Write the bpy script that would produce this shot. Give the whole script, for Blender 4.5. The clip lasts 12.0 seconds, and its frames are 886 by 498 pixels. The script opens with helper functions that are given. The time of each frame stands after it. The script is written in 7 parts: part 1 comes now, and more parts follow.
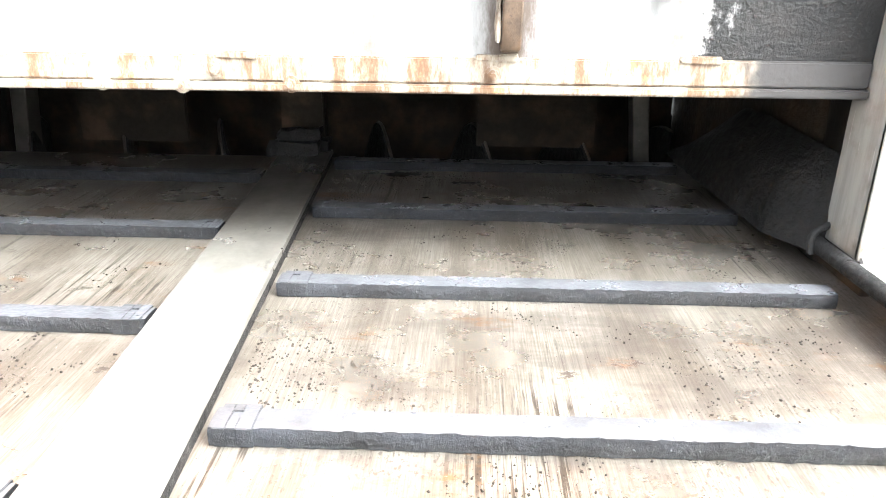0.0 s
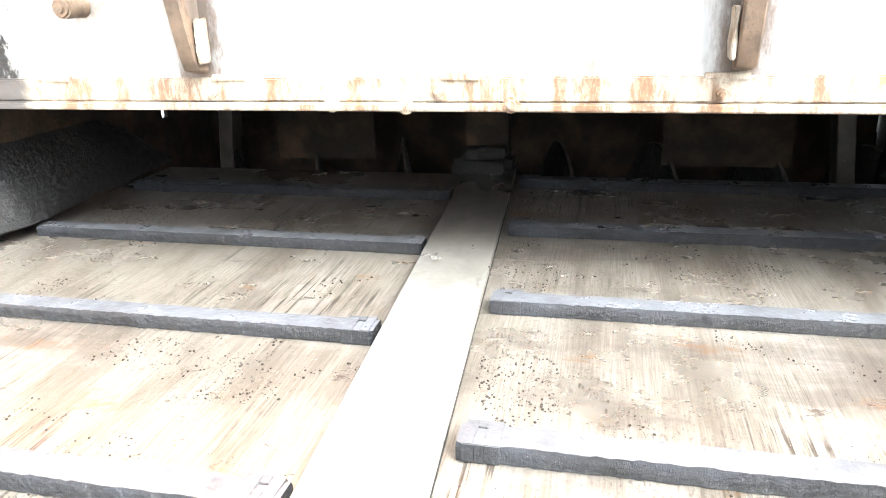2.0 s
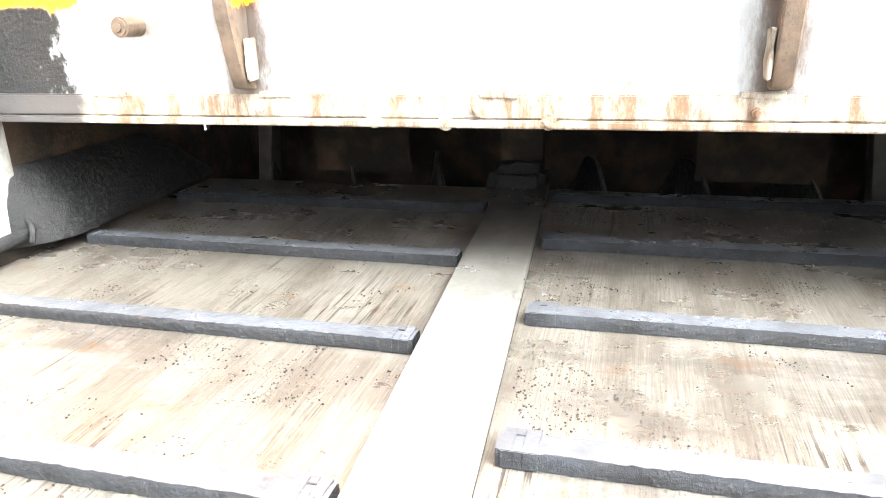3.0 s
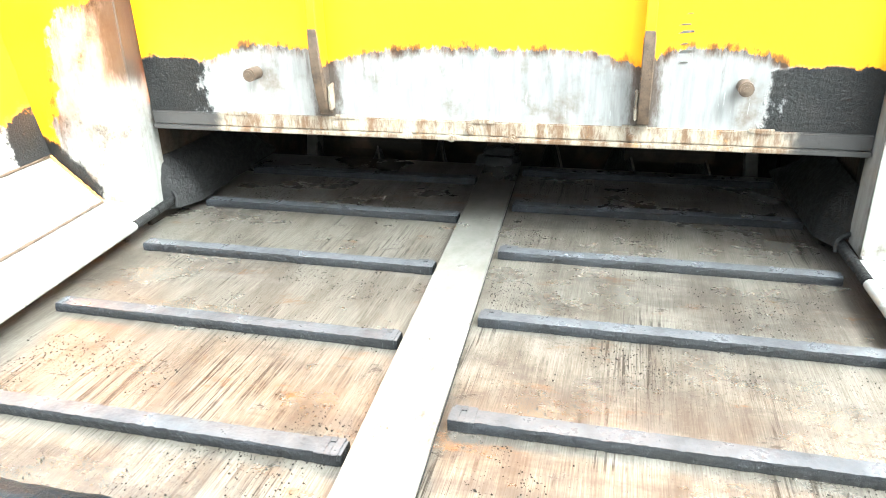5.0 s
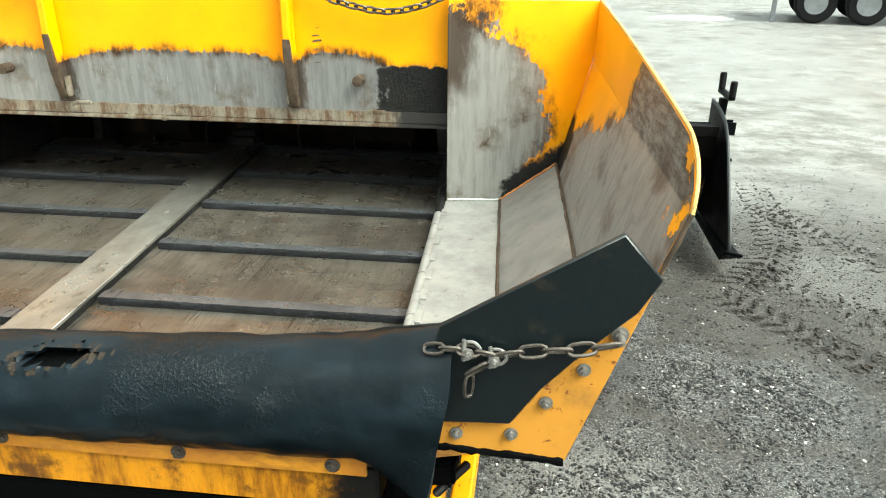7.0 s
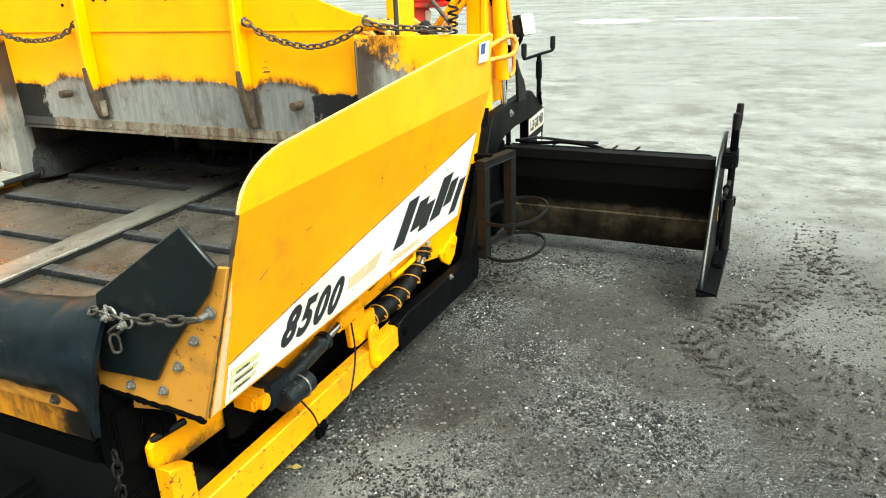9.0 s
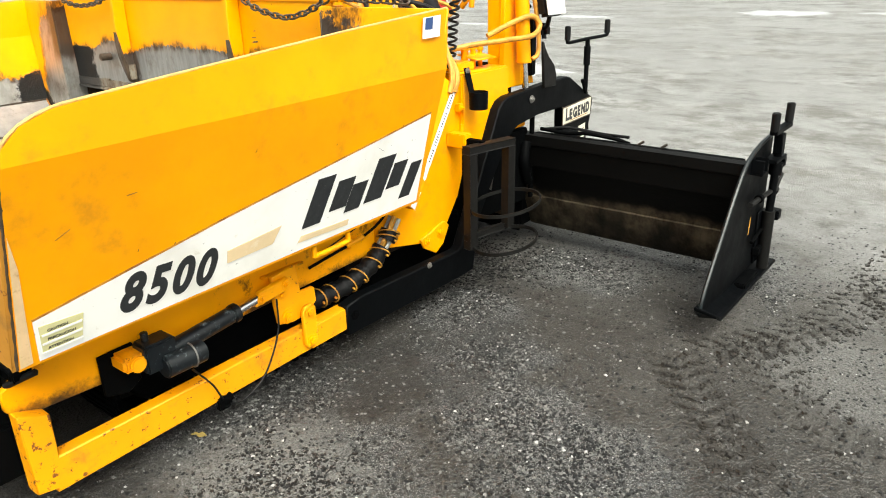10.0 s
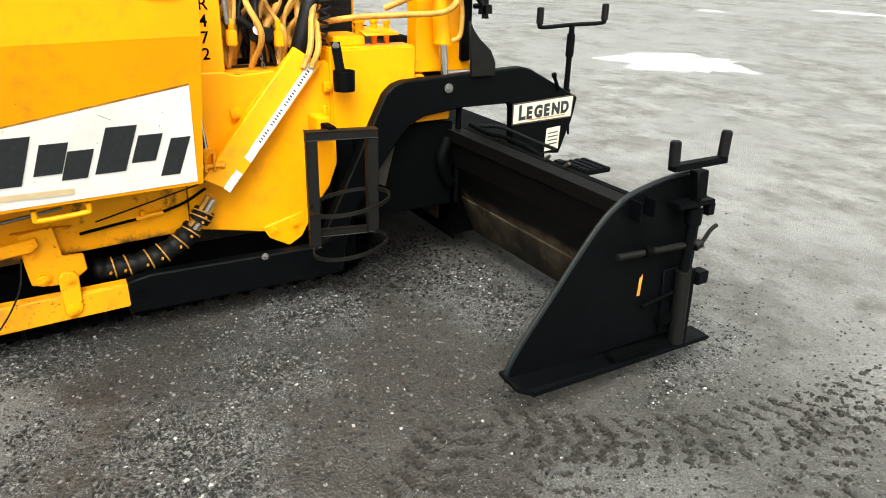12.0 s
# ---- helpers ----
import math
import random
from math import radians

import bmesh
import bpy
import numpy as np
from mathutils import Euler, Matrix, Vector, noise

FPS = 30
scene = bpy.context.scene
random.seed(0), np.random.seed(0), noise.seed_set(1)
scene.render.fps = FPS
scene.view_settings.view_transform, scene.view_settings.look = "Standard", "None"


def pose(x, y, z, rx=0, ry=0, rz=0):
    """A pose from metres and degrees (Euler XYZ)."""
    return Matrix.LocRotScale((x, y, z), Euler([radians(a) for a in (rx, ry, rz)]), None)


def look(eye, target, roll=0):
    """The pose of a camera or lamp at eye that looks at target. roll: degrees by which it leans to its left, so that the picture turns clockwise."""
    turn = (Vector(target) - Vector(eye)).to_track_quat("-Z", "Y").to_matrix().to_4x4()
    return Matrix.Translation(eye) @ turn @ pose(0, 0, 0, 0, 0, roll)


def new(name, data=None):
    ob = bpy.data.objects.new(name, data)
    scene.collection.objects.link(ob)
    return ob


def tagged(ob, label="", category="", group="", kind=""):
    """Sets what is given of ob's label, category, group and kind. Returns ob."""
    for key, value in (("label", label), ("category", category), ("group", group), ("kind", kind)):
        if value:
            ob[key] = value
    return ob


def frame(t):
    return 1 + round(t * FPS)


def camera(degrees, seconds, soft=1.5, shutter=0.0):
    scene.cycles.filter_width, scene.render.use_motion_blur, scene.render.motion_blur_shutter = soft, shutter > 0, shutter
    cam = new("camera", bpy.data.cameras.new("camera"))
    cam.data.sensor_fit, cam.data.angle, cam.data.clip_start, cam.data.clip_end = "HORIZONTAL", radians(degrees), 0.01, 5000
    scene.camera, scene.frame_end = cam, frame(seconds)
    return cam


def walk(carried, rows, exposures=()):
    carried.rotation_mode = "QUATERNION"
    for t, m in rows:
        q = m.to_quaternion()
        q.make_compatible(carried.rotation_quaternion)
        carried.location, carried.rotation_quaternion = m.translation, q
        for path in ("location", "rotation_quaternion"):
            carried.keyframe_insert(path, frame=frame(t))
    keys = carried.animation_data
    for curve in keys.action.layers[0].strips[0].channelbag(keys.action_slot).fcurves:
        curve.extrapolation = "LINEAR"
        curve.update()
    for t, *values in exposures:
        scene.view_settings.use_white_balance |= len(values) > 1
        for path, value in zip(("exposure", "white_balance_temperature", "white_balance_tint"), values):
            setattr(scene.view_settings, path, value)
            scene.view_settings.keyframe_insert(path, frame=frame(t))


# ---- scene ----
# The world: x to the machine's right-hand hopper wing, y from the hopper towards the screed, z up from the yard.
cam = camera(63.3, 12.0, soft=1.0)

PATH = [
    (0, (0.415, -1.249, 1.133), (0.352, 0.612, 0.403), 0.5),
    (0.5, (0.404, -1.232, 1.126), (0.342, 0.633, 0.407), 0.5),
    (1, (0.362, -1.234, 1.132), (0.215, 0.625, 0.408), -0.3),
    (1.5, (0.311, -1.244, 1.139), (-0.01, 0.603, 0.444), -1.3),
    (2, (0.272, -1.263, 1.139), (-0.153, 0.568, 0.456), -1.8),
    (2.5, (0.259, -1.273, 1.134), (-0.214, 0.548, 0.456), -2.1),
    (3, (0.261, -1.3, 1.153), (-0.238, 0.524, 0.503), -1.8),
    (5, (0.439, -2.103, 1.501), (-0.03, -0.328, 0.708), -1.5),
    (5.5, (0.689, -2.271, 1.577), (0.271, -0.463, 0.832), -2.2),
    (6, (0.972, -2.459, 1.643), (0.622, -0.64, 0.89), -1.5),
    (6.5, (1.183, -2.715, 1.61), (1.047, -0.893, 0.797), 0.5),
    (8.5, (2.275, -2.767, 1.616), (1.517, -1.037, 0.958), -1.0),
    (9, (2.662, -2.648, 1.622), (1.862, -0.957, 0.915), -2.2),
    (9.5, (2.929, -2.366, 1.587), (2.067, -0.708, 0.873), -2.7),
    (10, (3.282, -2.106, 1.548), (2.126, -0.646, 0.819), -1.2),
    (10.5, (3.534, -1.777, 1.529), (2.299, -0.395, 0.776), -2.2),
    (11, (3.737, -1.39, 1.528), (2.435, -0.061, 0.794), -2.2),
    (11.5, (3.972, -0.989, 1.518), (2.487, 0.094, 0.729), 1.1),
    (12, (4.064, -0.516, 1.495), (2.489, 0.435, 0.71), 1.6),
]
EXPOSURES = [(0, 3.6, 6150, 7), (3.2, 3.6, 6150, 6), (5, 2.95, 5900, -2), (6, 2.1, 6200, -7), (6.5, 1.6, 6500, -7), (8.5, 1.1, 6500, -10), (9.0, 1.1, 6600, -9), (9.5, 0.9, 6700, -4), (10, 0.8, 6800, 2), (12, 0.8, 6700, 2)]
walk(cam, [(t, look(eye, target, roll)) for t, eye, target, roll in PATH], EXPOSURES)

# ---- light: a bright overcast sky, with the sun soft behind the cloud ----
SUN_ELEVATION, SUN_AZIMUTH = radians(52), radians(122)
sky_world = bpy.data.worlds.new("overcast_sky")
scene.world = sky_world
sky_world.use_nodes = True
wt = sky_world.node_tree
sky = wt.nodes.new("ShaderNodeTexSky")
sky.sky_type = "NISHITA"
sky.sun_disc = False
sky.sun_elevation, sky.sun_rotation = SUN_ELEVATION, SUN_AZIMUTH
sky.dust_density, sky.air_density, sky.ozone_density = 6.0, 1.0, 1.0
cloud = wt.nodes.new("ShaderNodeHueSaturation")
cloud.inputs["Saturation"].default_value = 0.15
back = wt.nodes["Background"]
back.inputs["Strength"].default_value = 0.15
up = wt.nodes.new("ShaderNodeTexCoord")
up_z = wt.nodes.new("ShaderNodeSeparateXYZ")
veil = wt.nodes.new("ShaderNodeMapRange")
for i, v in enumerate((0.0, 1.0, 0.65, 2.1)):
    veil.inputs[i + 1].default_value = v
shade = wt.nodes.new("ShaderNodeVectorMath")
shade.operation = "SCALE"
wt.links.new(up.outputs["Generated"], up_z.inputs[0])
wt.links.new(up_z.outputs[2], veil.inputs[0])
wt.links.new(sky.outputs[0], cloud.inputs["Color"])
wt.links.new(cloud.outputs[0], shade.inputs[0])
wt.links.new(veil.outputs[0], shade.inputs["Scale"])
wt.links.new(shade.outputs[0], back.inputs["Color"])
sun = new("sun", bpy.data.lights.new("sun", "SUN"))
sun.data.energy, sun.data.angle, sun.data.color = 0.9, radians(40), (1.0, 0.97, 0.92)
sun_way = Vector((math.sin(SUN_AZIMUTH) * math.cos(SUN_ELEVATION), math.cos(SUN_AZIMUTH) * math.cos(SUN_ELEVATION), math.sin(SUN_ELEVATION)))
sun.matrix_world = look(sun_way * 40, (0, 0, 0))


# ---- materials ----
class Nodes:
    """A few short words for building a node material in world-sized coordinates."""

    def __init__(self, name):
        self.mat = bpy.data.materials.new(name)
        self.mat.use_nodes = True
        self.t = self.mat.node_tree
        self.b = self.t.nodes["Principled BSDF"]
        self.at = self.t.nodes.new("ShaderNodeTexCoord").outputs["Object"]

    def put(self, socket, value):
        if isinstance(value, bpy.types.NodeSocket):
            self.t.links.new(value, socket)
        elif isinstance(value, (tuple, list)):
            socket.default_value = (*value, 1.0) if len(value) == 3 and len(socket.default_value) == 4 else value
        else:
            socket.default_value = value

    def math(self, op, a, b=0.0, c=0.0, clamp=False):
        n = self.t.nodes.new("ShaderNodeMath")
        n.operation, n.use_clamp = op, clamp
        for i, v in enumerate((a, b, c)):
            self.put(n.inputs[i], v)
        return n.outputs[0]

    def scaled(self, sx, sy, sz):
        n = self.t.nodes.new("ShaderNodeMapping")
        self.put(n.inputs["Vector"], self.at)
        n.inputs["Scale"].default_value = (sx, sy, sz)
        return n.outputs[0]

    def noise(self, scale, detail=4.0, vec=None, rough=0.55):
        n = self.t.nodes.new("ShaderNodeTexNoise")
        self.put(n.inputs["Vector"], vec or self.at)
        n.inputs["Scale"].default_value, n.inputs["Detail"].default_value, n.inputs["Roughness"].default_value = scale, detail, rough
        return n.outputs[0]

    def cells(self, scale, vec=None):
        n = self.t.nodes.new("ShaderNodeTexVoronoi")
        self.put(n.inputs["Vector"], vec or self.at)
        n.inputs["Scale"].default_value = scale
        return n.outputs

    def axis(self, i):
        n = self.t.nodes.new("ShaderNodeSeparateXYZ")
        self.put(n.inputs[0], self.at)
        return n.outputs[i]

    def step(self, v, lo, hi, a=0.0, b=1.0):
        n = self.t.nodes.new("ShaderNodeMapRange")
        n.interpolation_type = "SMOOTHSTEP"
        for i, x in enumerate((v, lo, hi, a, b)):
            self.put(n.inputs[i], x)
        return n.outputs[0]

    def mix(self, f, a, b):
        n = self.t.nodes.new("ShaderNodeMix")
        n.data_type = "RGBA"
        self.put(n.inputs[0], f)
        self.put(n.inputs[6], a)
        self.put(n.inputs[7], b)
        return n.outputs[2]

    def bump(self, height, strength=0.3, distance=0.01):
        n = self.t.nodes.new("ShaderNodeBump")
        n.inputs["Strength"].default_value, n.inputs["Distance"].default_value = strength, distance
        self.put(n.inputs["Height"], height)
        self.t.links.new(n.outputs[0], self.b.inputs["Normal"])

    def done(self, color, rough=0.5, metal=0.0, spec=0.5):
        self.put(self.b.inputs["Base Color"], color)
        self.put(self.b.inputs["Roughness"], rough)
        self.put(self.b.inputs["Metallic"], metal)
        self.put(self.b.inputs["Specular IOR Level"], spec)
        return self.mat


YELLOW = (0.93, 0.36, 0.002)
RUST = (0.16, 0.055, 0.015)
STEEL = (0.34, 0.33, 0.31)
TAR = (0.016, 0.015, 0.015)


def paint_material(name, color, chips=0.62, dirt=0.35, rough=0.35):
    """Machine paint: faint fading at large scale, grime, and rusty chips."""
    n = Nodes(name)
    big = n.noise(2.2, 5)
    c = n.mix(n.step(big, 0.3, 0.75), color, tuple(v * 0.84 for v in color))
    grime = n.math("MULTIPLY", n.step(n.noise(7, 8, rough=0.7), 0.52, 0.8), dirt)
    c = n.mix(grime, c, (0.10, 0.06, 0.03))
    chip = n.step(n.noise(38, 6, rough=0.7), chips + 0.1, chips + 0.14)
    c = n.mix(chip, c, RUST)
    n.bump(n.noise(60, 3), 0.06, 0.004)
    return n.done(c, n.step(big, 0.2, 0.8, rough, rough + 0.18), 0.0, 0.25)


def rusted_material():
    """Yellow steel bled over by rust and tar in smears."""
    n = Nodes("rust_bled_yellow")
    smear = n.noise(1.0, 8, n.scaled(5, 14, 16), 0.72)
    base = n.mix(n.step(n.noise(6, 6), 0.35, 0.7), (0.52, 0.225, 0.014), (0.34, 0.125, 0.012))
    c = n.mix(n.step(smear, 0.42, 0.68, 0, 0.9), base, (0.13, 0.04, 0.010))
    c = n.mix(n.step(n.noise(3.2, 8, n.scaled(1, 1.5, 2.0), 0.72), 0.60, 0.74, 0, 0.8), c, (0.014, 0.011, 0.009))
    c = n.mix(n.step(n.noise(60, 6, rough=0.7), 0.66, 0.70, 0, 0.8), c, (0.03, 0.015, 0.008))
    n.bump(n.noise(50, 6, rough=0.7), 0.3, 0.006)
    return n.done(c, n.step(smear, 0.3, 0.7, 0.42, 0.6))


def worn_panel(name, paint_where, tar_where=None, steel=STEEL, stain_where=None, smear=0.9):
    """Yellow paint worn through to scraped steel, with a rusty border; the maps say where paint and tar remain."""
    n = Nodes(name)
    paint = paint_where(n)
    streak = n.noise(1.0, 6, n.scaled(38, 38, 5), 0.65)
    cloudy = n.noise(5.5, 7, rough=0.65)
    bare = n.mix(n.step(streak, 0.35, 0.7), steel, tuple(v * 0.72 for v in steel))
    bare = n.mix(n.step(cloudy, 0.50, 0.70, 0, 0.85), bare, (0.12, 0.09, 0.065))
    edge = n.math("MULTIPLY", n.step(paint, 0.0, 0.45), n.step(n.noise(1.0, 7, n.scaled(34, 34, 6), 0.75), 0.42, 0.62))
    bare = n.mix(n.math("MULTIPLY", edge, 0.75), bare, (0.13, 0.055, 0.02))
    yellow = n.mix(n.step(n.noise(3, 5), 0.35, 0.75), YELLOW, tuple(v * 0.86 for v in YELLOW))
    spots = n.step(n.noise(45, 5, rough=0.75), 0.68, 0.72)
    singe = n.math("MULTIPLY", n.step(paint, 0.95, 0.5), n.step(n.noise(15, 7, n.scaled(1, 1, 0.5), 0.75), 0.40, 0.64))
    yellow = n.mix(n.math("MULTIPLY", singe, 0.55), yellow, (0.30, 0.10, 0.008))
    yellow = n.mix(n.math("MULTIPLY", spots, 0.8), yellow, RUST)
    scratch = n.step(n.noise(1.0, 4, n.scaled(150, 150, 9), 0.6), 0.66, 0.70, 0, 0.6)
    bare = n.mix(scratch, bare, tuple(min(1, v * 1.6) for v in steel))
    if stain_where:
        bare = n.mix(stain_where(n), bare, (0.055, 0.036, 0.024))
    ragged = n.math("ADD", paint, n.math("MULTIPLY", n.math("SUBTRACT", n.noise(40, 7, n.scaled(1, 1, 0.4), 0.78), 0.5), 0.8))
    hold = n.step(ragged, 0.44, 0.54)
    c = n.mix(hold, bare, yellow)
    near = n.math("MULTIPLY", n.step(paint, 0.0, 0.4), n.step(paint, 1.0, 0.6))
    soot = n.math("MULTIPLY", near, n.step(n.noise(1.0, 8, n.scaled(7, 7, 3), 0.75), 0.46, 0.62))
    c = n.mix(n.math("MULTIPLY", soot, smear), c, (0.030, 0.015, 0.008))
    rough = n.step(hold, 0, 1, 0.42, 0.4)
    metal = n.math("MULTIPLY", n.math("SUBTRACT", 1.0, hold), 0.45)
    if tar_where:
        tar = n.step(n.math("ADD", tar_where(n), n.math("MULTIPLY", n.math("SUBTRACT", n.noise(55, 6, n.scaled(1, 1, 0.5), 0.78), 0.5), 0.7)), 0.28, 0.72)
        c = n.mix(tar, c, n.mix(n.step(n.noise(12, 7, rough=0.7), 0.4, 0.7), (0.002, 0.002, 0.002), (0.009, 0.008, 0.007)))
        rough = n.math("ADD", n.math("MULTIPLY", tar, 0.2), rough)
        metal = n.math("MULTIPLY", metal, n.math("SUBTRACT", 1.0, tar))
        n.bump(n.math("MULTIPLY", n.noise(90, 6, rough=0.7), n.math("ADD", tar, 0.08)), 0.6, 0.012)
    else:
        n.bump(n.math("ADD", n.noise(70, 4), streak), 0.08, 0.004)
    return n.done(c, rough, metal, 0.3)


def gate_paint(n):
    """Worn edge in three arches between the ribs."""
    x = n.math("ABSOLUTE", n.axis(0))
    mid = n.math("DIVIDE", x, 0.47)
    side = n.math("DIVIDE", n.math("SUBTRACT", x, 0.66), 0.20)
    inner = n.step(x, 0.475, 0.485)
    d = n.math("ADD", n.math("MULTIPLY", mid, n.math("SUBTRACT", 1.0, inner)), n.math("MULTIPLY", side, inner))
    arch = n.math("MULTIPLY", n.math("MINIMUM", n.math("POWER", n.math("ABSOLUTE", d), 3.0), 1.0), -0.05)
    wave = n.math("MULTIPLY", n.math("SUBTRACT", n.noise(4.5, 4, n.scaled(1, 1, 0.2)), 0.5), 0.05)
    fine = n.math("MULTIPLY", n.math("SUBTRACT", n.noise(60, 6, n.scaled(1, 1, 0.22), 0.7), 0.5), 0.045)
    h = n.math("SUBTRACT", n.math("ADD", n.axis(2), n.math("ADD", wave, fine)), arch)
    return n.step(h, 1.165, 1.255)


def gate_stain(n):
    """Brown runs beside the ribs and below the paint edge."""
    w = n.math("MULTIPLY", n.math("SUBTRACT", n.noise(1.0, 8, n.scaled(20, 20, 6), 0.75), 0.5), 0.12)
    rib = n.math("ABSOLUTE", n.math("SUBTRACT", n.math("ABSOLUTE", n.axis(0)), 0.479))
    beside = n.step(n.math("ADD", rib, w), 0.055, 0.02, 0, 0.85)
    runs = n.step(n.noise(1.0, 7, n.scaled(16, 16, 1.6), 0.75), 0.56, 0.70, 0, 0.7)
    under = n.math("MULTIPLY", runs, n.step(n.axis(2), 1.06, 1.17))
    return n.math("MAXIMUM", beside, under)


def gate_tar(n):
    x = n.math("ABSOLUTE", n.math("ADD", n.axis(0), 0.045))
    w = n.math("MULTIPLY", n.math("SUBTRACT", n.noise(9, 7, n.scaled(1, 1, 0.7), 0.7), 0.5), 0.34)
    side = n.step(n.math("ADD", x, w), 0.80, 0.92)
    low = n.step(n.math("ADD", n.axis(2), n.math("MULTIPLY", w, 0.25)), 1.155, 1.185, 1.0, 0.0)
    return n.math("MULTIPLY", side, low)


def wing_back_paint(n):
    x = n.math("ABSOLUTE", n.math("ADD", n.axis(0), 0.0225))
    w = n.math("MULTIPLY", n.math("SUBTRACT", n.noise(7, 8, rough=0.72), 0.5), 0.26)
    d = n.math("SQRT", n.math("ADD", n.math("POWER", n.math("SUBTRACT", x, 1.14), 2.0), n.math("POWER", n.math("MULTIPLY", n.math("SUBTRACT", n.axis(2), 0.97), 0.82), 2.0)))
    return n.step(n.math("ADD", d, w), 0.25, 0.43)


def wing_corner_tar(n):
    """Black smudge in the low outer corner of the back plate."""
    x = n.math("ABSOLUTE", n.math("ADD", n.axis(0), 0.0225))
    w = n.math("MULTIPLY", n.math("SUBTRACT", n.noise(14, 7, rough=0.72), 0.5), 0.14)
    along = n.math("SUBTRACT", n.math("MULTIPLY", n.math("SUBTRACT", x, 1.31), 0.65), n.math("SUBTRACT", n.axis(2), 0.69))
    return n.math("MULTIPLY", n.step(n.math("ADD", along, w), -0.11, 0.015), n.step(n.math("ADD", x, w), 1.27, 1.36))


def wing_back_stain(n):
    """Brown stain down the inner edge of the back plate."""
    x = n.math("ABSOLUTE", n.math("ADD", n.axis(0), 0.0225))
    w = n.math("MULTIPLY", n.math("SUBTRACT", n.noise(1.0, 8, n.scaled(14, 14, 5), 0.72), 0.5), 0.22)
    edge = n.math("MULTIPLY", n.step(n.math("ADD", x, w), 1.25, 1.15), n.step(n.math("ADD", n.axis(2), w), 1.04, 1.14))
    spot = n.step(n.noise(5.5, 7, rough=0.72), 0.60, 0.70, 0, 0.9)
    return n.math("MAXIMUM", n.math("MULTIPLY", edge, 0.9), spot)


def wing_side_tar(n):
    w = n.math("MULTIPLY", n.math("SUBTRACT", n.noise(12, 7, rough=0.72), 0.5), 0.16)
    d = n.math("SQRT", n.math("ADD", n.math("POWER", n.math("MULTIPLY", n.math("ADD", n.axis(1), 0.04), 0.85), 2.0), n.math("POWER", n.math("MULTIPLY", n.math("SUBTRACT", n.axis(2), 0.86), 0.9), 2.0)))
    return n.step(n.math("ADD", d, w), 0.17, 0.08)


def wing_side_stain(n):
    """Rubbed brown film over the front of the top band."""
    w = n.math("MULTIPLY", n.math("SUBTRACT", n.noise(1.0, 8, n.scaled(9, 3, 12), 0.75), 0.5), 0.5)
    front = n.step(n.math("ADD", n.axis(1), w), -0.62, -0.78)
    high = n.step(n.axis(2), 1.175, 1.19)
    lines = n.step(n.noise(1.0, 5, n.scaled(20, 14, 60), 0.7), 0.38, 0.62, 0.05, 0.8)
    cloud = n.step(n.noise(2.6, 6, rough=0.65), 0.56, 0.68, 0, 0.25)
    return n.math("MAXIMUM", n.math("MULTIPLY", n.math("MULTIPLY", front, high), lines), cloud)


def wing_side_paint(n):
    w = n.math("MULTIPLY", n.math("SUBTRACT", n.noise(6, 8, rough=0.72), 0.5), 0.34)
    h = n.math("ADD", n.math("MULTIPLY", n.axis(1), 0.34), n.axis(2))
    high = n.step(n.math("ADD", h, w), 0.86, 0.98)
    near = n.step(n.math("ADD", n.axis(1), w), -0.98, -0.88)
    scrap = n.math("MULTIPLY", n.step(n.noise(9, 6, rough=0.7), 0.56, 0.62), n.step(n.axis(2), 1.0, 1.12))
    return n.math("MAXIMUM", n.math("MULTIPLY", high, near), n.math("MULTIPLY", scrap, n.step(n.axis(1), -1.3, -1.42)))


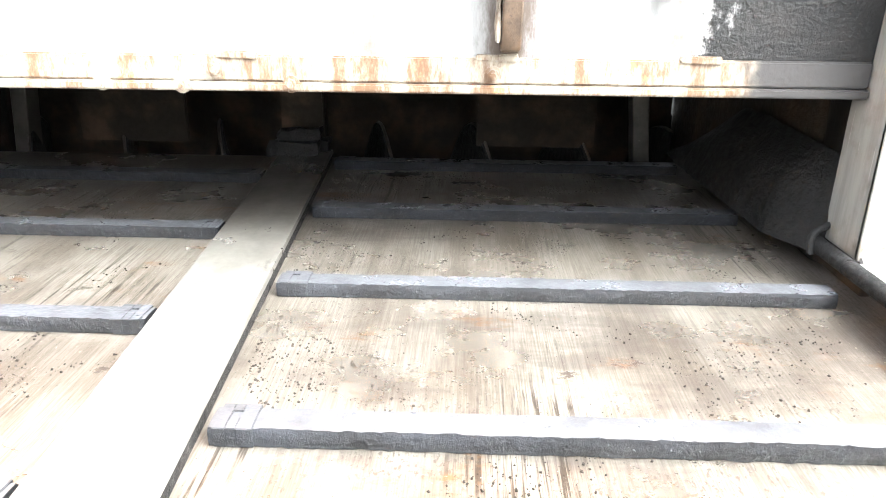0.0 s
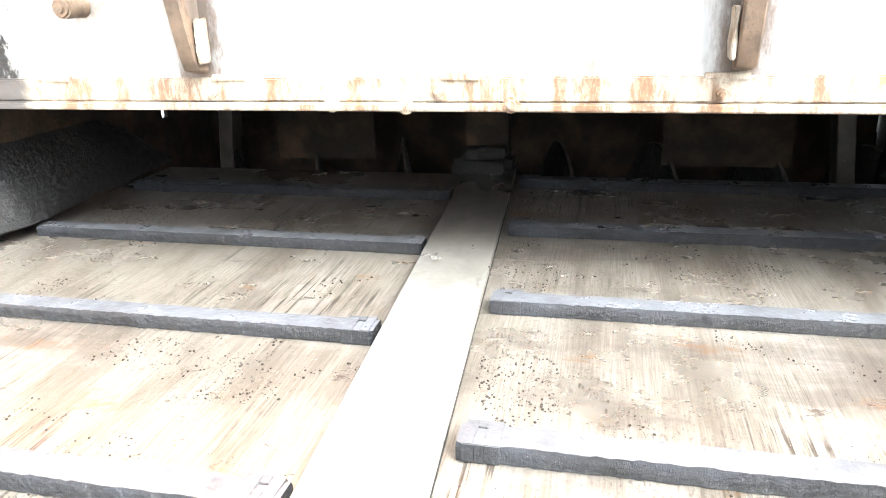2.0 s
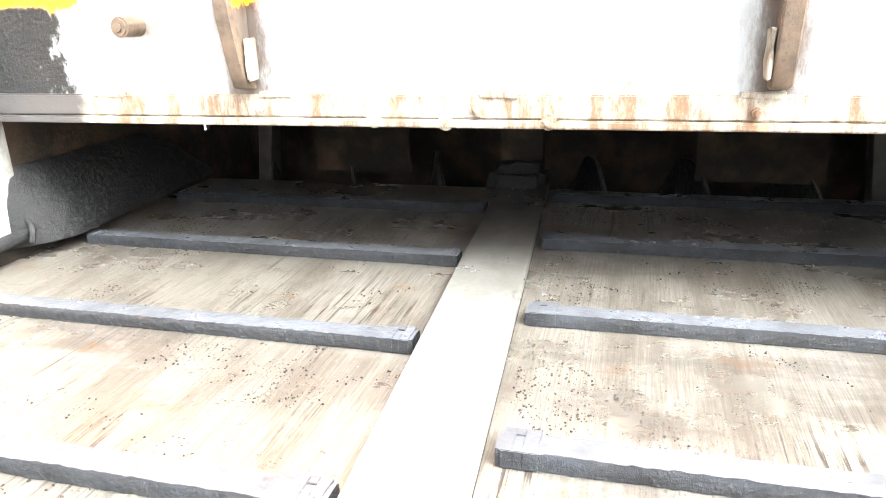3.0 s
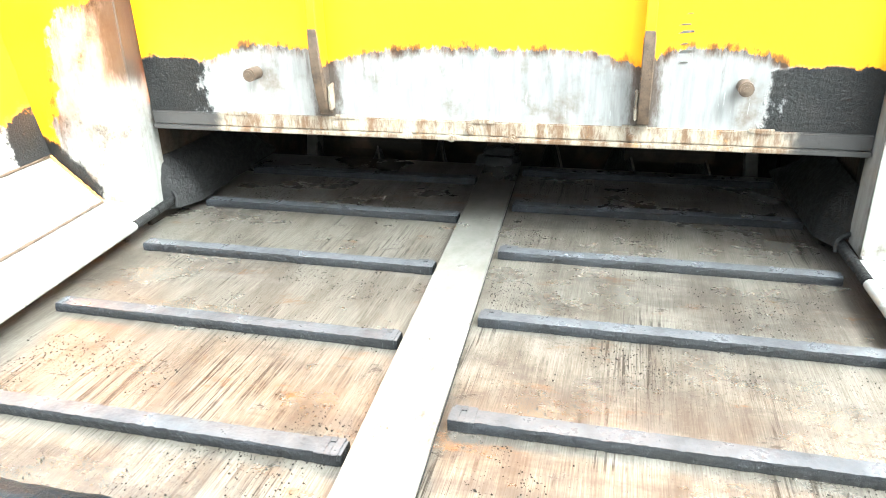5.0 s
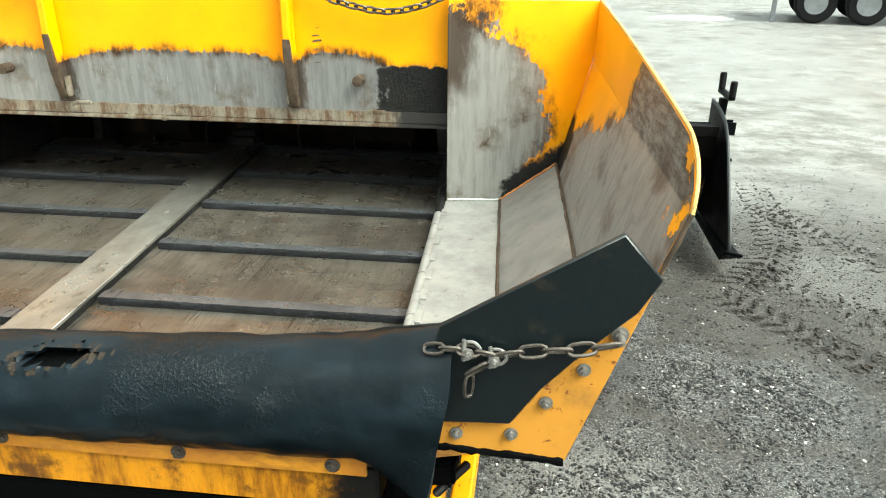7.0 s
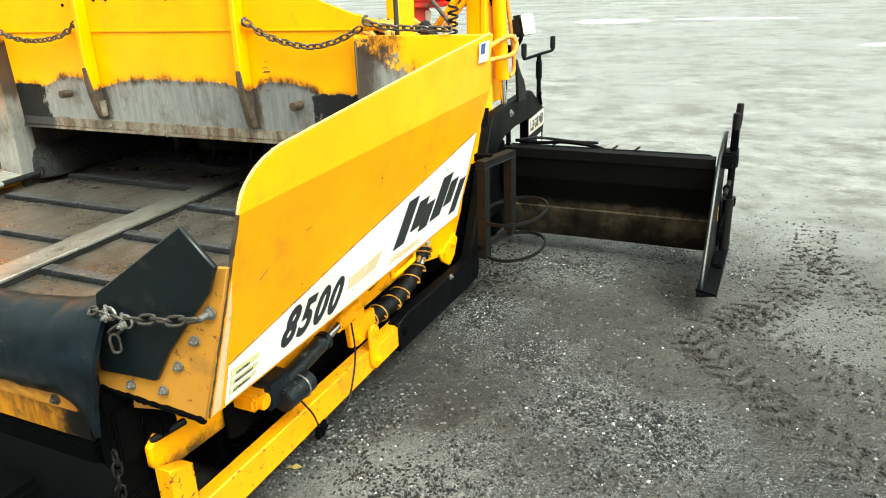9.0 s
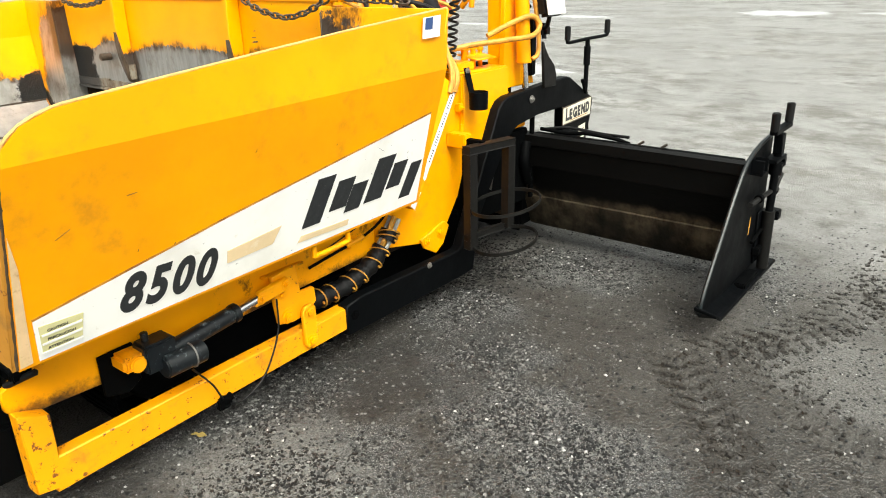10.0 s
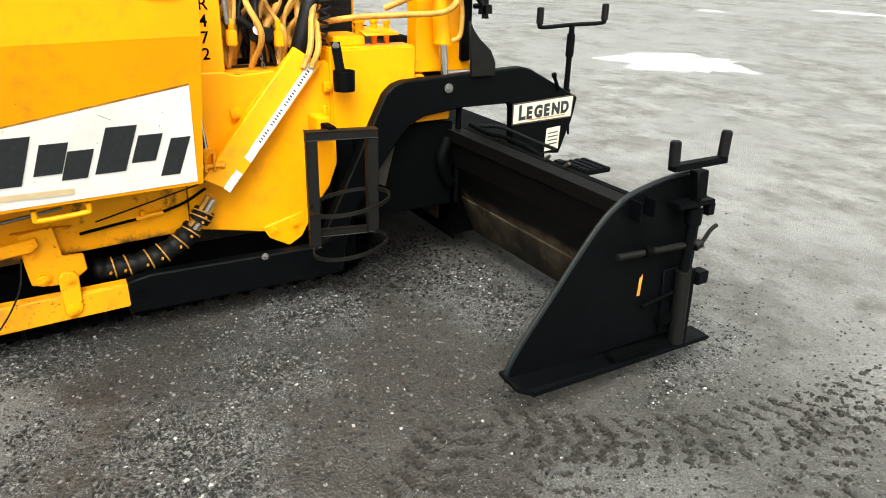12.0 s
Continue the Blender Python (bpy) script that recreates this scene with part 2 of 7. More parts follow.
def floor_material():
    """Conveyor floor plate: scraped beige-brown steel, thin scratches along the travel, pits, wet film, tar and rust by the slats."""
    n = Nodes("scraped_conveyor_steel")
    fine = n.noise(1.0, 6, n.scaled(330, 8.0, 20), 0.7)
    mid = n.noise(1.0, 6, n.scaled(9, 2.0, 5), 0.72)
    blot = n.noise(3.0, 7, n.scaled(1, 1.4, 1), 0.68)
    c = n.mix(n.step(fine, 0.36, 0.64), (0.41, 0.380, 0.333), (0.24, 0.213, 0.176))
    c = n.mix(n.step(mid, 0.42, 0.64, 0, 0.65), c, (0.125, 0.101, 0.078))
    c = n.mix(n.step(blot, 0.54, 0.72, 0, 0.5), c, (0.50, 0.475, 0.435))
    dusky = n.step(n.noise(1.0, 6, n.scaled(1.3, 3.4, 1), 0.75), 0.51, 0.63, 0, 0.48)
    c = n.mix(dusky, c, (0.085, 0.072, 0.068))
    cluster = n.step(n.noise(2.3, 6, n.scaled(1.5, 0.9, 1), 0.7), 0.46, 0.60, 0, 0.9)
    line = n.step(n.noise(1.0, 6, n.scaled(105, 2.6, 10), 0.72), 0.51, 0.60)
    c = n.mix(n.math("MULTIPLY", cluster, line), c, (0.025, 0.018, 0.012))
    rusty = n.math("MULTIPLY", n.step(n.noise(3.6, 7, n.scaled(1, 2.6, 1), 0.75), 0.58, 0.68), n.step(n.noise(1.0, 6, n.scaled(40, 9, 10), 0.7), 0.36, 0.55))
    c = n.mix(n.math("MULTIPLY", rusty, 0.75), c, (0.27, 0.125, 0.04))
    smut = n.step(n.noise(6.5, 8, n.scaled(0.9, 1.7, 1), 0.78), 0.60, 0.66, 0, 0.75)
    c = n.mix(smut, c, (0.040, 0.031, 0.024))
    pitted = n.math("MULTIPLY", n.step(n.noise(4.0, 5), 0.46, 0.60), n.step(n.noise(1.0, 4, n.scaled(190, 90, 60), 0.6), 0.55, 0.62, 0, 0.75))
    c = n.mix(pitted, c, (0.105, 0.090, 0.070))
    speck = n.step(n.noise(150, 4, rough=0.65), 0.66, 0.70)
    c = n.mix(speck, c, (0.03, 0.025, 0.02))
    fleck = n.step(n.noise(170, 3, rough=0.6), 0.27, 0.31, 1.0, 0.0)
    c = n.mix(n.math("MULTIPLY", fleck, n.step(n.noise(3.3, 4), 0.44, 0.56)), c, (0.72, 0.66, 0.52))
    n.bump(n.math("ADD", n.math("MULTIPLY", fine, 0.7), n.math("MULTIPLY", n.math("ADD", n.math("ADD", speck, pitted), smut), 1.2)), 0.25, 0.004)
    c = n.mix(0.42, c, (0.040, 0.030, 0.022))
    return n.done(c, n.step(blot, 0.3, 0.75, 0.25, 0.38), 0.72)


def tar_material(name="tarry_steel", shine=0.45, color=(0.004, 0.004, 0.004), high=(0.013, 0.0122, 0.012), grit=0.8, spec=0.25, specks=0.68):
    n = Nodes(name)
    lump = n.noise(55, 7, rough=0.72)
    big = n.noise(9, 5)
    c = n.mix(n.step(big, 0.4, 0.75), color, high)
    # specks: sparkle of the caked grit, put in as pale dots of colour
    if specks:
        c = n.mix(n.step(n.noise(210, 4, rough=0.7), specks, specks + 0.07, 0, 0.8), c, (0.12, 0.124, 0.13))
    n.bump(n.math("ADD", lump, n.math("MULTIPLY", big, 0.6)), grit, 0.012)
    return n.done(c, n.step(lump, 0.3, 0.7, shine, shine + 0.3), 0.0, spec)


def plain(name, color, rough, metal=0.0, vary=0.25, scale=14, bump=0.08, grime=(0.06, 0.045, 0.03), amount=0.3, spec=0.5):
    n = Nodes(name)
    big = n.noise(scale, 6, rough=0.65)
    c = n.mix(n.step(big, 0.3, 0.75), color, tuple(v * (1 - vary) for v in color))
    c = n.mix(n.step(n.noise(scale * 2.7, 7, rough=0.7), 0.56, 0.74, 0, amount), c, grime)
    n.bump(n.noise(scale * 6, 4), bump, 0.004)
    return n.done(c, n.step(big, 0.25, 0.75, rough, min(1, rough + 0.15)), metal, spec)


def rubber_material():
    n = Nodes("worn_black_rubber")
    patch = n.noise(6, 7, n.scaled(0.6, 1.6, 1.6), 0.65)
    c = n.mix(n.step(patch, 0.42, 0.7), (0.0020, 0.0046, 0.0066), (0.0055, 0.0112, 0.0160))
    c = n.mix(n.step(n.noise(3.0, 6, n.scaled(0.7, 1, 1.4), 0.7), 0.58, 0.70, 0, 0.4), c, (0.018, 0.020, 0.021))
    c = n.mix(n.step(n.noise(9, 7, rough=0.7), 0.64, 0.70, 0, 0.4), c, (0.018, 0.012, 0.007))
    where = n.step(n.noise(4.2, 5), 0.54, 0.66)
    blister = n.math("MULTIPLY", n.step(n.noise(120, 4, rough=0.6), 0.45, 0.68), where)
    n.bump(n.math("ADD", blister, n.math("MULTIPLY", n.noise(18, 5), 0.8)), 0.4, 0.007)
    return n.done(c, n.step(patch, 0.3, 0.7, 0.28, 0.48), 0.0, 0.2)


GRAVEL = ((1.42, 0.42, 0.27), (1.72, 0.10, 0.30), (2.05, -0.18, 0.30), (2.45, -0.32, 0.32), (1.75, -0.92, 0.42), (2.30, -1.00, 0.38), (1.70, 1.25, 0.38), (2.20, 1.70, 0.45), (3.10, -0.90, 0.55), (1.25, -0.70, 0.35))


def ground_material():
    """Wet yard: broken asphalt grit in patches, brown mud, and damp far off, coloured paler for the sky's sheen."""
    n = Nodes("wet_grit_yard")
    heap = -1.0
    for gx, gy, r in GRAVEL:
        dx, dy = n.math("SUBTRACT", n.axis(0), gx), n.math("SUBTRACT", n.axis(1), gy)
        reach = n.math("SQRT", n.math("ADD", n.math("MULTIPLY", dx, dx), n.math("MULTIPLY", dy, dy)))
        heap = n.math("MAXIMUM", heap, n.math("MULTIPLY_ADD", reach, -1.0 / r, 1.0))
    patchy = n.math("ADD", n.math("MULTIPLY", n.math("SUBTRACT", n.noise(3.2, 8, rough=0.7), 0.5), 2.2), heap)
    mud = n.step(patchy, -0.15, 0.25, 1.0, 0.0)
    grit = n.cells(85)
    fine = n.cells(230)
    stone = n.mix(n.step(n.noise(150, 4, rough=0.85), 0.44, 0.56), (0.0018, 0.0018, 0.0021), (0.050, 0.0505, 0.052))
    stone = n.mix(n.step(grit[0], 0.0, 0.5, 0.0, 0.75), stone, (0.014, 0.0138, 0.014))
    soil = n.mix(n.step(n.noise(60, 8, rough=0.85), 0.40, 0.62), (0.028, 0.0232, 0.0180), (0.010, 0.0080, 0.0060))
    soil = n.mix(n.step(n.noise(2.2, 7), 0.52, 0.62, 0, 0.6), soil, (0.038, 0.034, 0.029))
    c = n.mix(n.math("MULTIPLY", mud, 0.92), stone, soil)
    loose = n.math("MULTIPLY_ADD", mud, -0.75, 1.0)
    c = n.mix(n.math("MULTIPLY", loose, n.step(n.noise(300, 2, rough=0.6), 0.58, 0.62)), c, (0.28, 0.276, 0.268))
    c = n.mix(n.step(n.noise(110, 2, rough=0.6), 0.75, 0.77), c, (0.26, 0.254, 0.245))
    c = n.mix(n.math("MULTIPLY", loose, n.step(n.noise(90, 5, rough=0.7), 0.60, 0.66, 0, 0.7)), c, (0.016, 0.015, 0.014))
    c = n.mix(n.math("MULTIPLY", loose, n.step(n.noise(42, 7, rough=0.85), 0.54, 0.60, 0, 0.5)), c, (0.15, 0.147, 0.14))
    c = n.mix(n.math("MULTIPLY", loose, n.step(n.noise(24, 7, rough=0.85), 0.56, 0.63, 0, 0.7)), c, (0.006, 0.0055, 0.005))
    soaked = n.step(n.noise(0.9, 6, n.scaled(1.1, 0.9, 1), 0.62), 0.50, 0.60, 0.0, 0.55)
    c = n.mix(soaked, c, (0.010, 0.009, 0.008))
    # pale round patch: its smooth sheen is put into the colour
    px, py = n.math("SUBTRACT", n.axis(0), 3.05), n.math("SUBTRACT", n.axis(1), 0.82)
    pale = n.math("SQRT", n.math("ADD", n.math("MULTIPLY", px, px), n.math("MULTIPLY", py, py)))
    pale = n.step(n.math("ADD", pale, n.math("MULTIPLY", n.math("SUBTRACT", n.noise(5, 7, rough=0.7), 0.5), 0.3)), 0.44, 0.20, 0, 0.5)
    c = n.mix(pale, c, n.mix(n.step(n.noise(150, 5, rough=0.85), 0.44, 0.58), (0.05, 0.048, 0.045), (0.20, 0.197, 0.19)))
    wx, wy = n.math("SUBTRACT", n.axis(0), 1.62), n.math("SUBTRACT", n.axis(1), -0.98)
    wash = n.math("SQRT", n.math("ADD", n.math("MULTIPLY", wx, wx), n.math("MULTIPLY", wy, wy)))
    wash = n.step(n.math("ADD", wash, n.math("MULTIPLY", n.math("SUBTRACT", n.noise(7, 7, rough=0.75), 0.5), 0.45)), 0.46, 0.14, 0, 0.75)
    c = n.mix(wash, c, n.mix(n.step(n.noise(130, 5, rough=0.85), 0.42, 0.58), (0.065, 0.062, 0.056), (0.19, 0.187, 0.18)))
    # paler with distance: sky reflected at a grazing angle, put into the base colour
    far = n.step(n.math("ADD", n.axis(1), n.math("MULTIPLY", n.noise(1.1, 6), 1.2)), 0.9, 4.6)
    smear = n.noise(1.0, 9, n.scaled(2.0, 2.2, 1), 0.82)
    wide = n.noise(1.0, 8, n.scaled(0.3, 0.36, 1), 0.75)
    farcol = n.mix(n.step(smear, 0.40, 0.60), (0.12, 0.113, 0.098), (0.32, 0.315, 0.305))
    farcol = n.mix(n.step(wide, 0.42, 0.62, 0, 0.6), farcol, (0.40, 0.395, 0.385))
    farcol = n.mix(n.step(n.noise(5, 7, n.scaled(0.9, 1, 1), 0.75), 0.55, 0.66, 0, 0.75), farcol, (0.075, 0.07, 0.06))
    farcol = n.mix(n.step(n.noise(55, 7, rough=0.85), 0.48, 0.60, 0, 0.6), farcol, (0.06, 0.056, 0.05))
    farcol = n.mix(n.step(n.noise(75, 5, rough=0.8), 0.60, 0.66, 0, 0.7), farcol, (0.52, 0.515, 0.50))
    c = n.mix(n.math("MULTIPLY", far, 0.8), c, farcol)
    damp = n.step(n.noise(0.8, 6, n.scaled(0.7, 1.2, 1), 0.6), 0.42, 0.62)
    wet = n.math("MAXIMUM", n.math("MULTIPLY", damp, 0.7), n.math("MULTIPLY", far, n.step(wide, 0.40, 0.55)))
    n.bump(n.math("ADD", n.math("ADD", n.math("MULTIPLY", grit[0], 1.2), n.math("MULTIPLY", fine[0], 0.5)), n.noise(40, 6, rough=0.7)), 0.6, 0.010)
    return n.done(c, n.step(wet, 0, 1, 0.75, 0.28), 0.0, 0.5)


def stone_material():
    n = Nodes("loose_stone_chips")
    g = n.t.nodes.new("ShaderNodeNewGeometry").outputs["Random Per Island"]
    c = n.mix(n.step(g, 0.45, 0.98), (0.006, 0.006, 0.0065), (0.15, 0.147, 0.142))
    c = n.mix(n.step(g, 0.982, 0.99), c, (0.36, 0.352, 0.34))
    n.bump(n.noise(400, 2), 0.3, 0.002)
    return n.done(c, 0.5)


def ext_material():
    """Front of the screed extension: tarry above, scraped brown below."""
    n = Nodes("scraped_screed_face")
    low = n.step(n.math("ADD", n.axis(2), n.math("MULTIPLY", n.noise(7, 6, rough=0.7), 0.16)), 0.40, 0.47, 1.0, 0.0)
    drip = n.noise(1.0, 7, n.scaled(11, 5, 6), 0.75)
    brown = n.mix(n.step(drip, 0.35, 0.65), (0.115, 0.090, 0.060), (0.030, 0.022, 0.014))
    c = n.mix(n.math("MULTIPLY", low, n.step(n.noise(2.6, 6), 0.38, 0.62, 0.12, 0.95)), (0.002, 0.0019, 0.0018), brown)
    n.bump(n.noise(60, 6, rough=0.7), 0.35, 0.008)
    return n.done(c, 0.6, 0.0, 0.1)


def side_plate_material():
    """Lower side of the machine: yellow with oily black bleeding up from the bottom and round the fittings."""
    n = Nodes("oily_yellow_side")
    base = n.mix(n.step(n.noise(3, 5), 0.3, 0.75), YELLOW, tuple(v * 0.8 for v in YELLOW))
    oil = n.math("ADD", n.math("MULTIPLY", n.noise(6.5, 8, rough=0.72), 0.20), n.axis(2))
    mask = n.step(oil, 0.47, 0.53, 0.92, 0.0)
    streak = n.step(n.noise(9, 7, n.scaled(1, 0.7, 0.6), 0.75), 0.55, 0.66, 0, 0.8)
    c = n.mix(n.math("MULTIPLY", streak, n.step(n.axis(2), 0.80, 0.60)), base, (0.045, 0.016, 0.004))
    c = n.mix(n.math("MULTIPLY", mask, n.step(n.axis(1), 0.25, -0.05)), c, (0.02, 0.014, 0.01))
    n.bump(n.noise(50, 5), 0.12, 0.004)
    return n.done(c, 0.48, 0.0, 0.2)


def bar_material():
    """Divider bar: rubbed bright where the load slides, brown and oily under the gate, with the shade there coloured in
    too.
    """
    n = Nodes("worn_divider_steel")
    big = n.noise(7, 7, n.scaled(1, 0.6, 1), 0.65)
    c = n.mix(n.step(big, 0.35, 0.7), (0.42, 0.405, 0.37), (0.26, 0.245, 0.215))
    # oil and the gate's shade together, as one darkening along y
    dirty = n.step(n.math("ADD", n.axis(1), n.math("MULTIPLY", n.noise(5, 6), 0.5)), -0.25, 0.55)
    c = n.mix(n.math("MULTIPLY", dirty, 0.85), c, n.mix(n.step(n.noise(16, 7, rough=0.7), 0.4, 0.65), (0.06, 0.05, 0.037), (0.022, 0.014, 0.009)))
    c = n.mix(n.step(n.noise(75, 4, rough=0.6), 0.68, 0.72, 0, 0.7), c, (0.20, 0.18, 0.13))
    c = n.mix(n.step(n.noise(4.5, 8, n.scaled(1.5, 0.7, 1), 0.75), 0.56, 0.68, 0, 0.8), c, (0.035, 0.028, 0.02))
    n.bump(n.noise(60, 5), 0.06, 0.003)
    c = n.mix(0.30, c, (0.08, 0.08, 0.076))
    return n.done(c, n.step(big, 0.3, 0.7, 0.25, 0.40), 0.65)


def lip_material():
    n = Nodes("rusty_cream_lip")
    s = n.noise(1.0, 7, n.scaled(11, 8, 3), 0.85)
    c = n.mix(n.step(s, 0.42, 0.60), (0.22, 0.195, 0.155), (0.09, 0.05, 0.025))
    c = n.mix(n.step(n.noise(14, 6, rough=0.7), 0.58, 0.7), c, (0.24, 0.13, 0.045))
    x = n.math("ABSOLUTE", n.axis(0))
    c = n.mix(n.step(n.math("ADD", x, n.math("MULTIPLY", n.noise(12, 6), 0.2)), 0.94, 1.0), c, (0.025, 0.023, 0.022))
    n.bump(n.noise(60, 5), 0.3, 0.006)
    return n.done(c, 0.5, 0.2)


def decal_material():
    """White film, scuffed and nicked through to paint and dirt."""
    n = Nodes("nicked_white_decal")
    c = n.mix(n.step(n.noise(5, 6), 0.4, 0.75), (0.80, 0.79, 0.76), (0.70, 0.68, 0.63))
    c = n.mix(n.step(n.noise(14, 8, rough=0.75), 0.62, 0.74, 0, 0.5), c, (0.45, 0.38, 0.26))
    c = n.mix(n.step(n.noise(32, 6, rough=0.7), 0.69, 0.71), c, (0.05, 0.035, 0.02))
    c = n.mix(n.step(n.noise(1.0, 5, n.scaled(14, 70, 70), 0.6), 0.70, 0.72, 0, 0.8), c, (0.10, 0.08, 0.06))
    n.bump(n.noise(40, 4), 0.05, 0.003)
    return n.done(c, 0.42)


def beam_material():
    """Front beam: orange-brown paint with rust bleeding down, gone black with tar at the ends."""
    n = Nodes("tarry_orange_beam")
    drip = n.noise(1.0, 7, n.scaled(14, 8, 2.5), 0.75)
    c = n.mix(n.step(drip, 0.43, 0.70), (0.50, 0.20, 0.006), (0.12, 0.038, 0.004))
    c = n.mix(n.step(n.noise(5, 8, rough=0.72), 0.52, 0.64, 0, 0.85), c, (0.05, 0.018, 0.006))
    ends = n.step(n.math("ADD", n.math("ABSOLUTE", n.axis(0)), n.math("MULTIPLY", n.noise(9, 7, rough=0.7), 0.25)), 1.08, 1.17)
    c = n.mix(ends, c, (0.003, 0.0025, 0.002))
    c = n.mix(n.step(n.noise(60, 6, rough=0.7), 0.66, 0.70, 0, 0.8), c, (0.02, 0.01, 0.006))
    n.bump(n.noise(50, 6, rough=0.7), 0.3, 0.006)
    return n.done(c, 0.5, 0.0, 0.3)


M_BEAM = beam_material()
M_SEAM = plain("orange_rusty_seam", (0.42, 0.16, 0.03), 0.55, 0.0, 0.5, 30, 0.3, (0.10, 0.05, 0.03), 0.8)
M_FLANGE = paint_material("faded_tan_paint", (0.46, 0.205, 0.028), 0.51, 0.7, 0.5)
M_FADED = plain("faded_cream_edge", (0.72, 0.50, 0.28), 0.5, 0.0, 0.2, 12, 0.05, (0.30, 0.15, 0.05), 0.7)
M_PUMP = plain("scuffed_black_paint", (0.005, 0.007, 0.009), 0.32, 0.0, 0.3, 11, 0.15, (0.20, 0.235, 0.255), 0.8, 0.4)
M_YELLOW = paint_material("yellow_machine_paint", YELLOW)
M_YELLOW_DIRTY = paint_material("grimy_yellow_paint", (0.84, 0.315, 0.003), 0.50, 0.7, 0.45)
M_YELLOW_WORN = paint_material("chipped_yellow_paint", (0.90, 0.355, 0.003), 0.53, 0.12, 0.4)
M_TARRED = paint_material("tar_spotted_yellow_paint", (0.86, 0.325, 0.003), 0.47, 0.9, 0.42)
M_RUSTY_YELLOW = rusted_material()
M_GATE = worn_panel("gate_worn_paint", gate_paint, gate_tar, (0.27, 0.27, 0.265), gate_stain)
M_BACK = worn_panel("wing_back_worn_paint", wing_back_paint, wing_corner_tar, (0.31, 0.303, 0.285), wing_back_stain)
M_WSIDE = worn_panel("wing_side_worn_paint", wing_side_paint, wing_side_tar, (0.36, 0.35, 0.33), wing_side_stain)
M_STEEL = plain("scraped_bright_steel", (0.40, 0.395, 0.375), 0.36, 0.5, 0.32, 9, 0.10, (0.12, 0.09, 0.065), 0.7)
M_BAR = bar_material()
M_FLOOR = floor_material()
M_TAR = tar_material()
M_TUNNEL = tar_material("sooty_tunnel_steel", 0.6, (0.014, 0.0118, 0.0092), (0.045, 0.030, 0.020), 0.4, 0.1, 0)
M_SLAT = tar_material("tar_caked_slat_steel", 0.30, (0.0028, 0.0033, 0.0046), (0.010, 0.0115, 0.015), 1.0, 0.30, 0.63)
M_SLAT_TOP = plain("rubbed_slat_top", (0.10, 0.103, 0.112), 0.24, 0.45, 0.45, 16, 0.3, (0.03, 0.03, 0.035), 0.8)
M_SHOE = plain("rusty_rib_foot", (0.085, 0.058, 0.038), 0.5, 0.2, 0.6, 26, 0.3, (0.015, 0.011, 0.009), 0.9)
M_RUBBER = rubber_material()
M_FRAY = plain("frayed_rubber_cord", (0.030, 0.022, 0.015), 0.6, 0.0, 0.6, 50, 0.4, (0.006, 0.005, 0.004), 0.9, 0.2)
M_BLACK = plain("black_machine_paint", (0.0012, 0.0016, 0.0021), 0.46, 0.0, 0.3, 8, 0.15, (0.0055, 0.0047, 0.0038), 0.5, 0.07)
M_GRIME = plain("grimy_worn_black_steel", (0.005, 0.0047, 0.0043), 0.5, 0.0, 0.4, 12, 0.2, (0.018, 0.014, 0.010), 0.7, 0.2)
M_DARK = plain("dark_oily_steel", (0.0009, 0.0011, 0.0013), 0.6, 0.0, 0.3, 10, 0.25, (0.0038, 0.0026, 0.0018), 0.35, 0.04)
M_RIM = plain("chipped_pale_rim", (0.60, 0.38, 0.12), 0.45, 0.1, 0.3, 20, 0.15, (0.10, 0.05, 0.025), 0.8)
M_LIP = lip_material()
M_CHAIN = plain("rusty_chain_steel", (0.10, 0.085, 0.072), 0.42, 0.6, 0.45, 30, 0.2, (0.09, 0.045, 0.02), 0.6)
M_ZINC = plain("zinc_bolt", (0.26, 0.25, 0.235), 0.4, 0.7, 0.3, 60, 0.1, (0.12, 0.08, 0.05), 0.5)
M_CHROME = plain("chrome_rod", (0.75, 0.75, 0.75), 0.12, 1.0, 0.1, 20, 0.02, (0.3, 0.28, 0.25), 0.1)
M_WHITE = decal_material()
M_INK = plain("black_decal_ink", (0.018, 0.02, 0.022), 0.45, 0.0, 0.2, 30, 0.03, (0.3, 0.28, 0.25), 0.12)
M_TAN = plain("faded_tan_decal", (0.72, 0.55, 0.33), 0.45, 0.0, 0.15, 6, 0.03, (0.8, 0.75, 0.65), 0.5)
M_PLATE = plain("cream_name_plate", (0.66, 0.62, 0.50), 0.45, 0.0, 0.12, 12, 0.03, (0.3, 0.25, 0.15), 0.3)
M_CREAM = plain("yellowed_cream_label", (0.62, 0.58, 0.30), 0.45, 0.0, 0.12, 12, 0.03, (0.3, 0.25, 0.1), 0.3)
M_HOSE = plain("overpainted_hose", (0.62, 0.29, 0.035), 0.5, 0.0, 0.5, 22, 0.1, (0.07, 0.04, 0.02), 0.85)
M_BHOSE = plain("black_rubber_hose", (0.004, 0.004, 0.0045), 0.5, 0.0, 0.3, 30, 0.1, (0.03, 0.02, 0.01), 0.25, 0.2)
M_RED = plain("red_paint", (0.55, 0.03, 0.025), 0.35, 0.0, 0.2, 10, 0.05, (0.1, 0.02, 0.02), 0.3)
# near-white base colour stands for the sky mirrored in the lens
M_LENS = plain("lamp_lens", (0.82, 0.83, 0.84), 0.12, 0.0, 0.05, 20, 0.02, (0.6, 0.6, 0.6), 0.1)
M_EXT = ext_material()
M_SHEET = plain("smooth_black_rubber_sheet", (0.004, 0.0072, 0.0085), 0.30, 0.0, 0.4, 4, 0.35, (0.026, 0.022, 0.016), 0.9, 0.4)
M_SIDE = side_plate_material()
M_GROUND = ground_material()
M_STONE = stone_material()
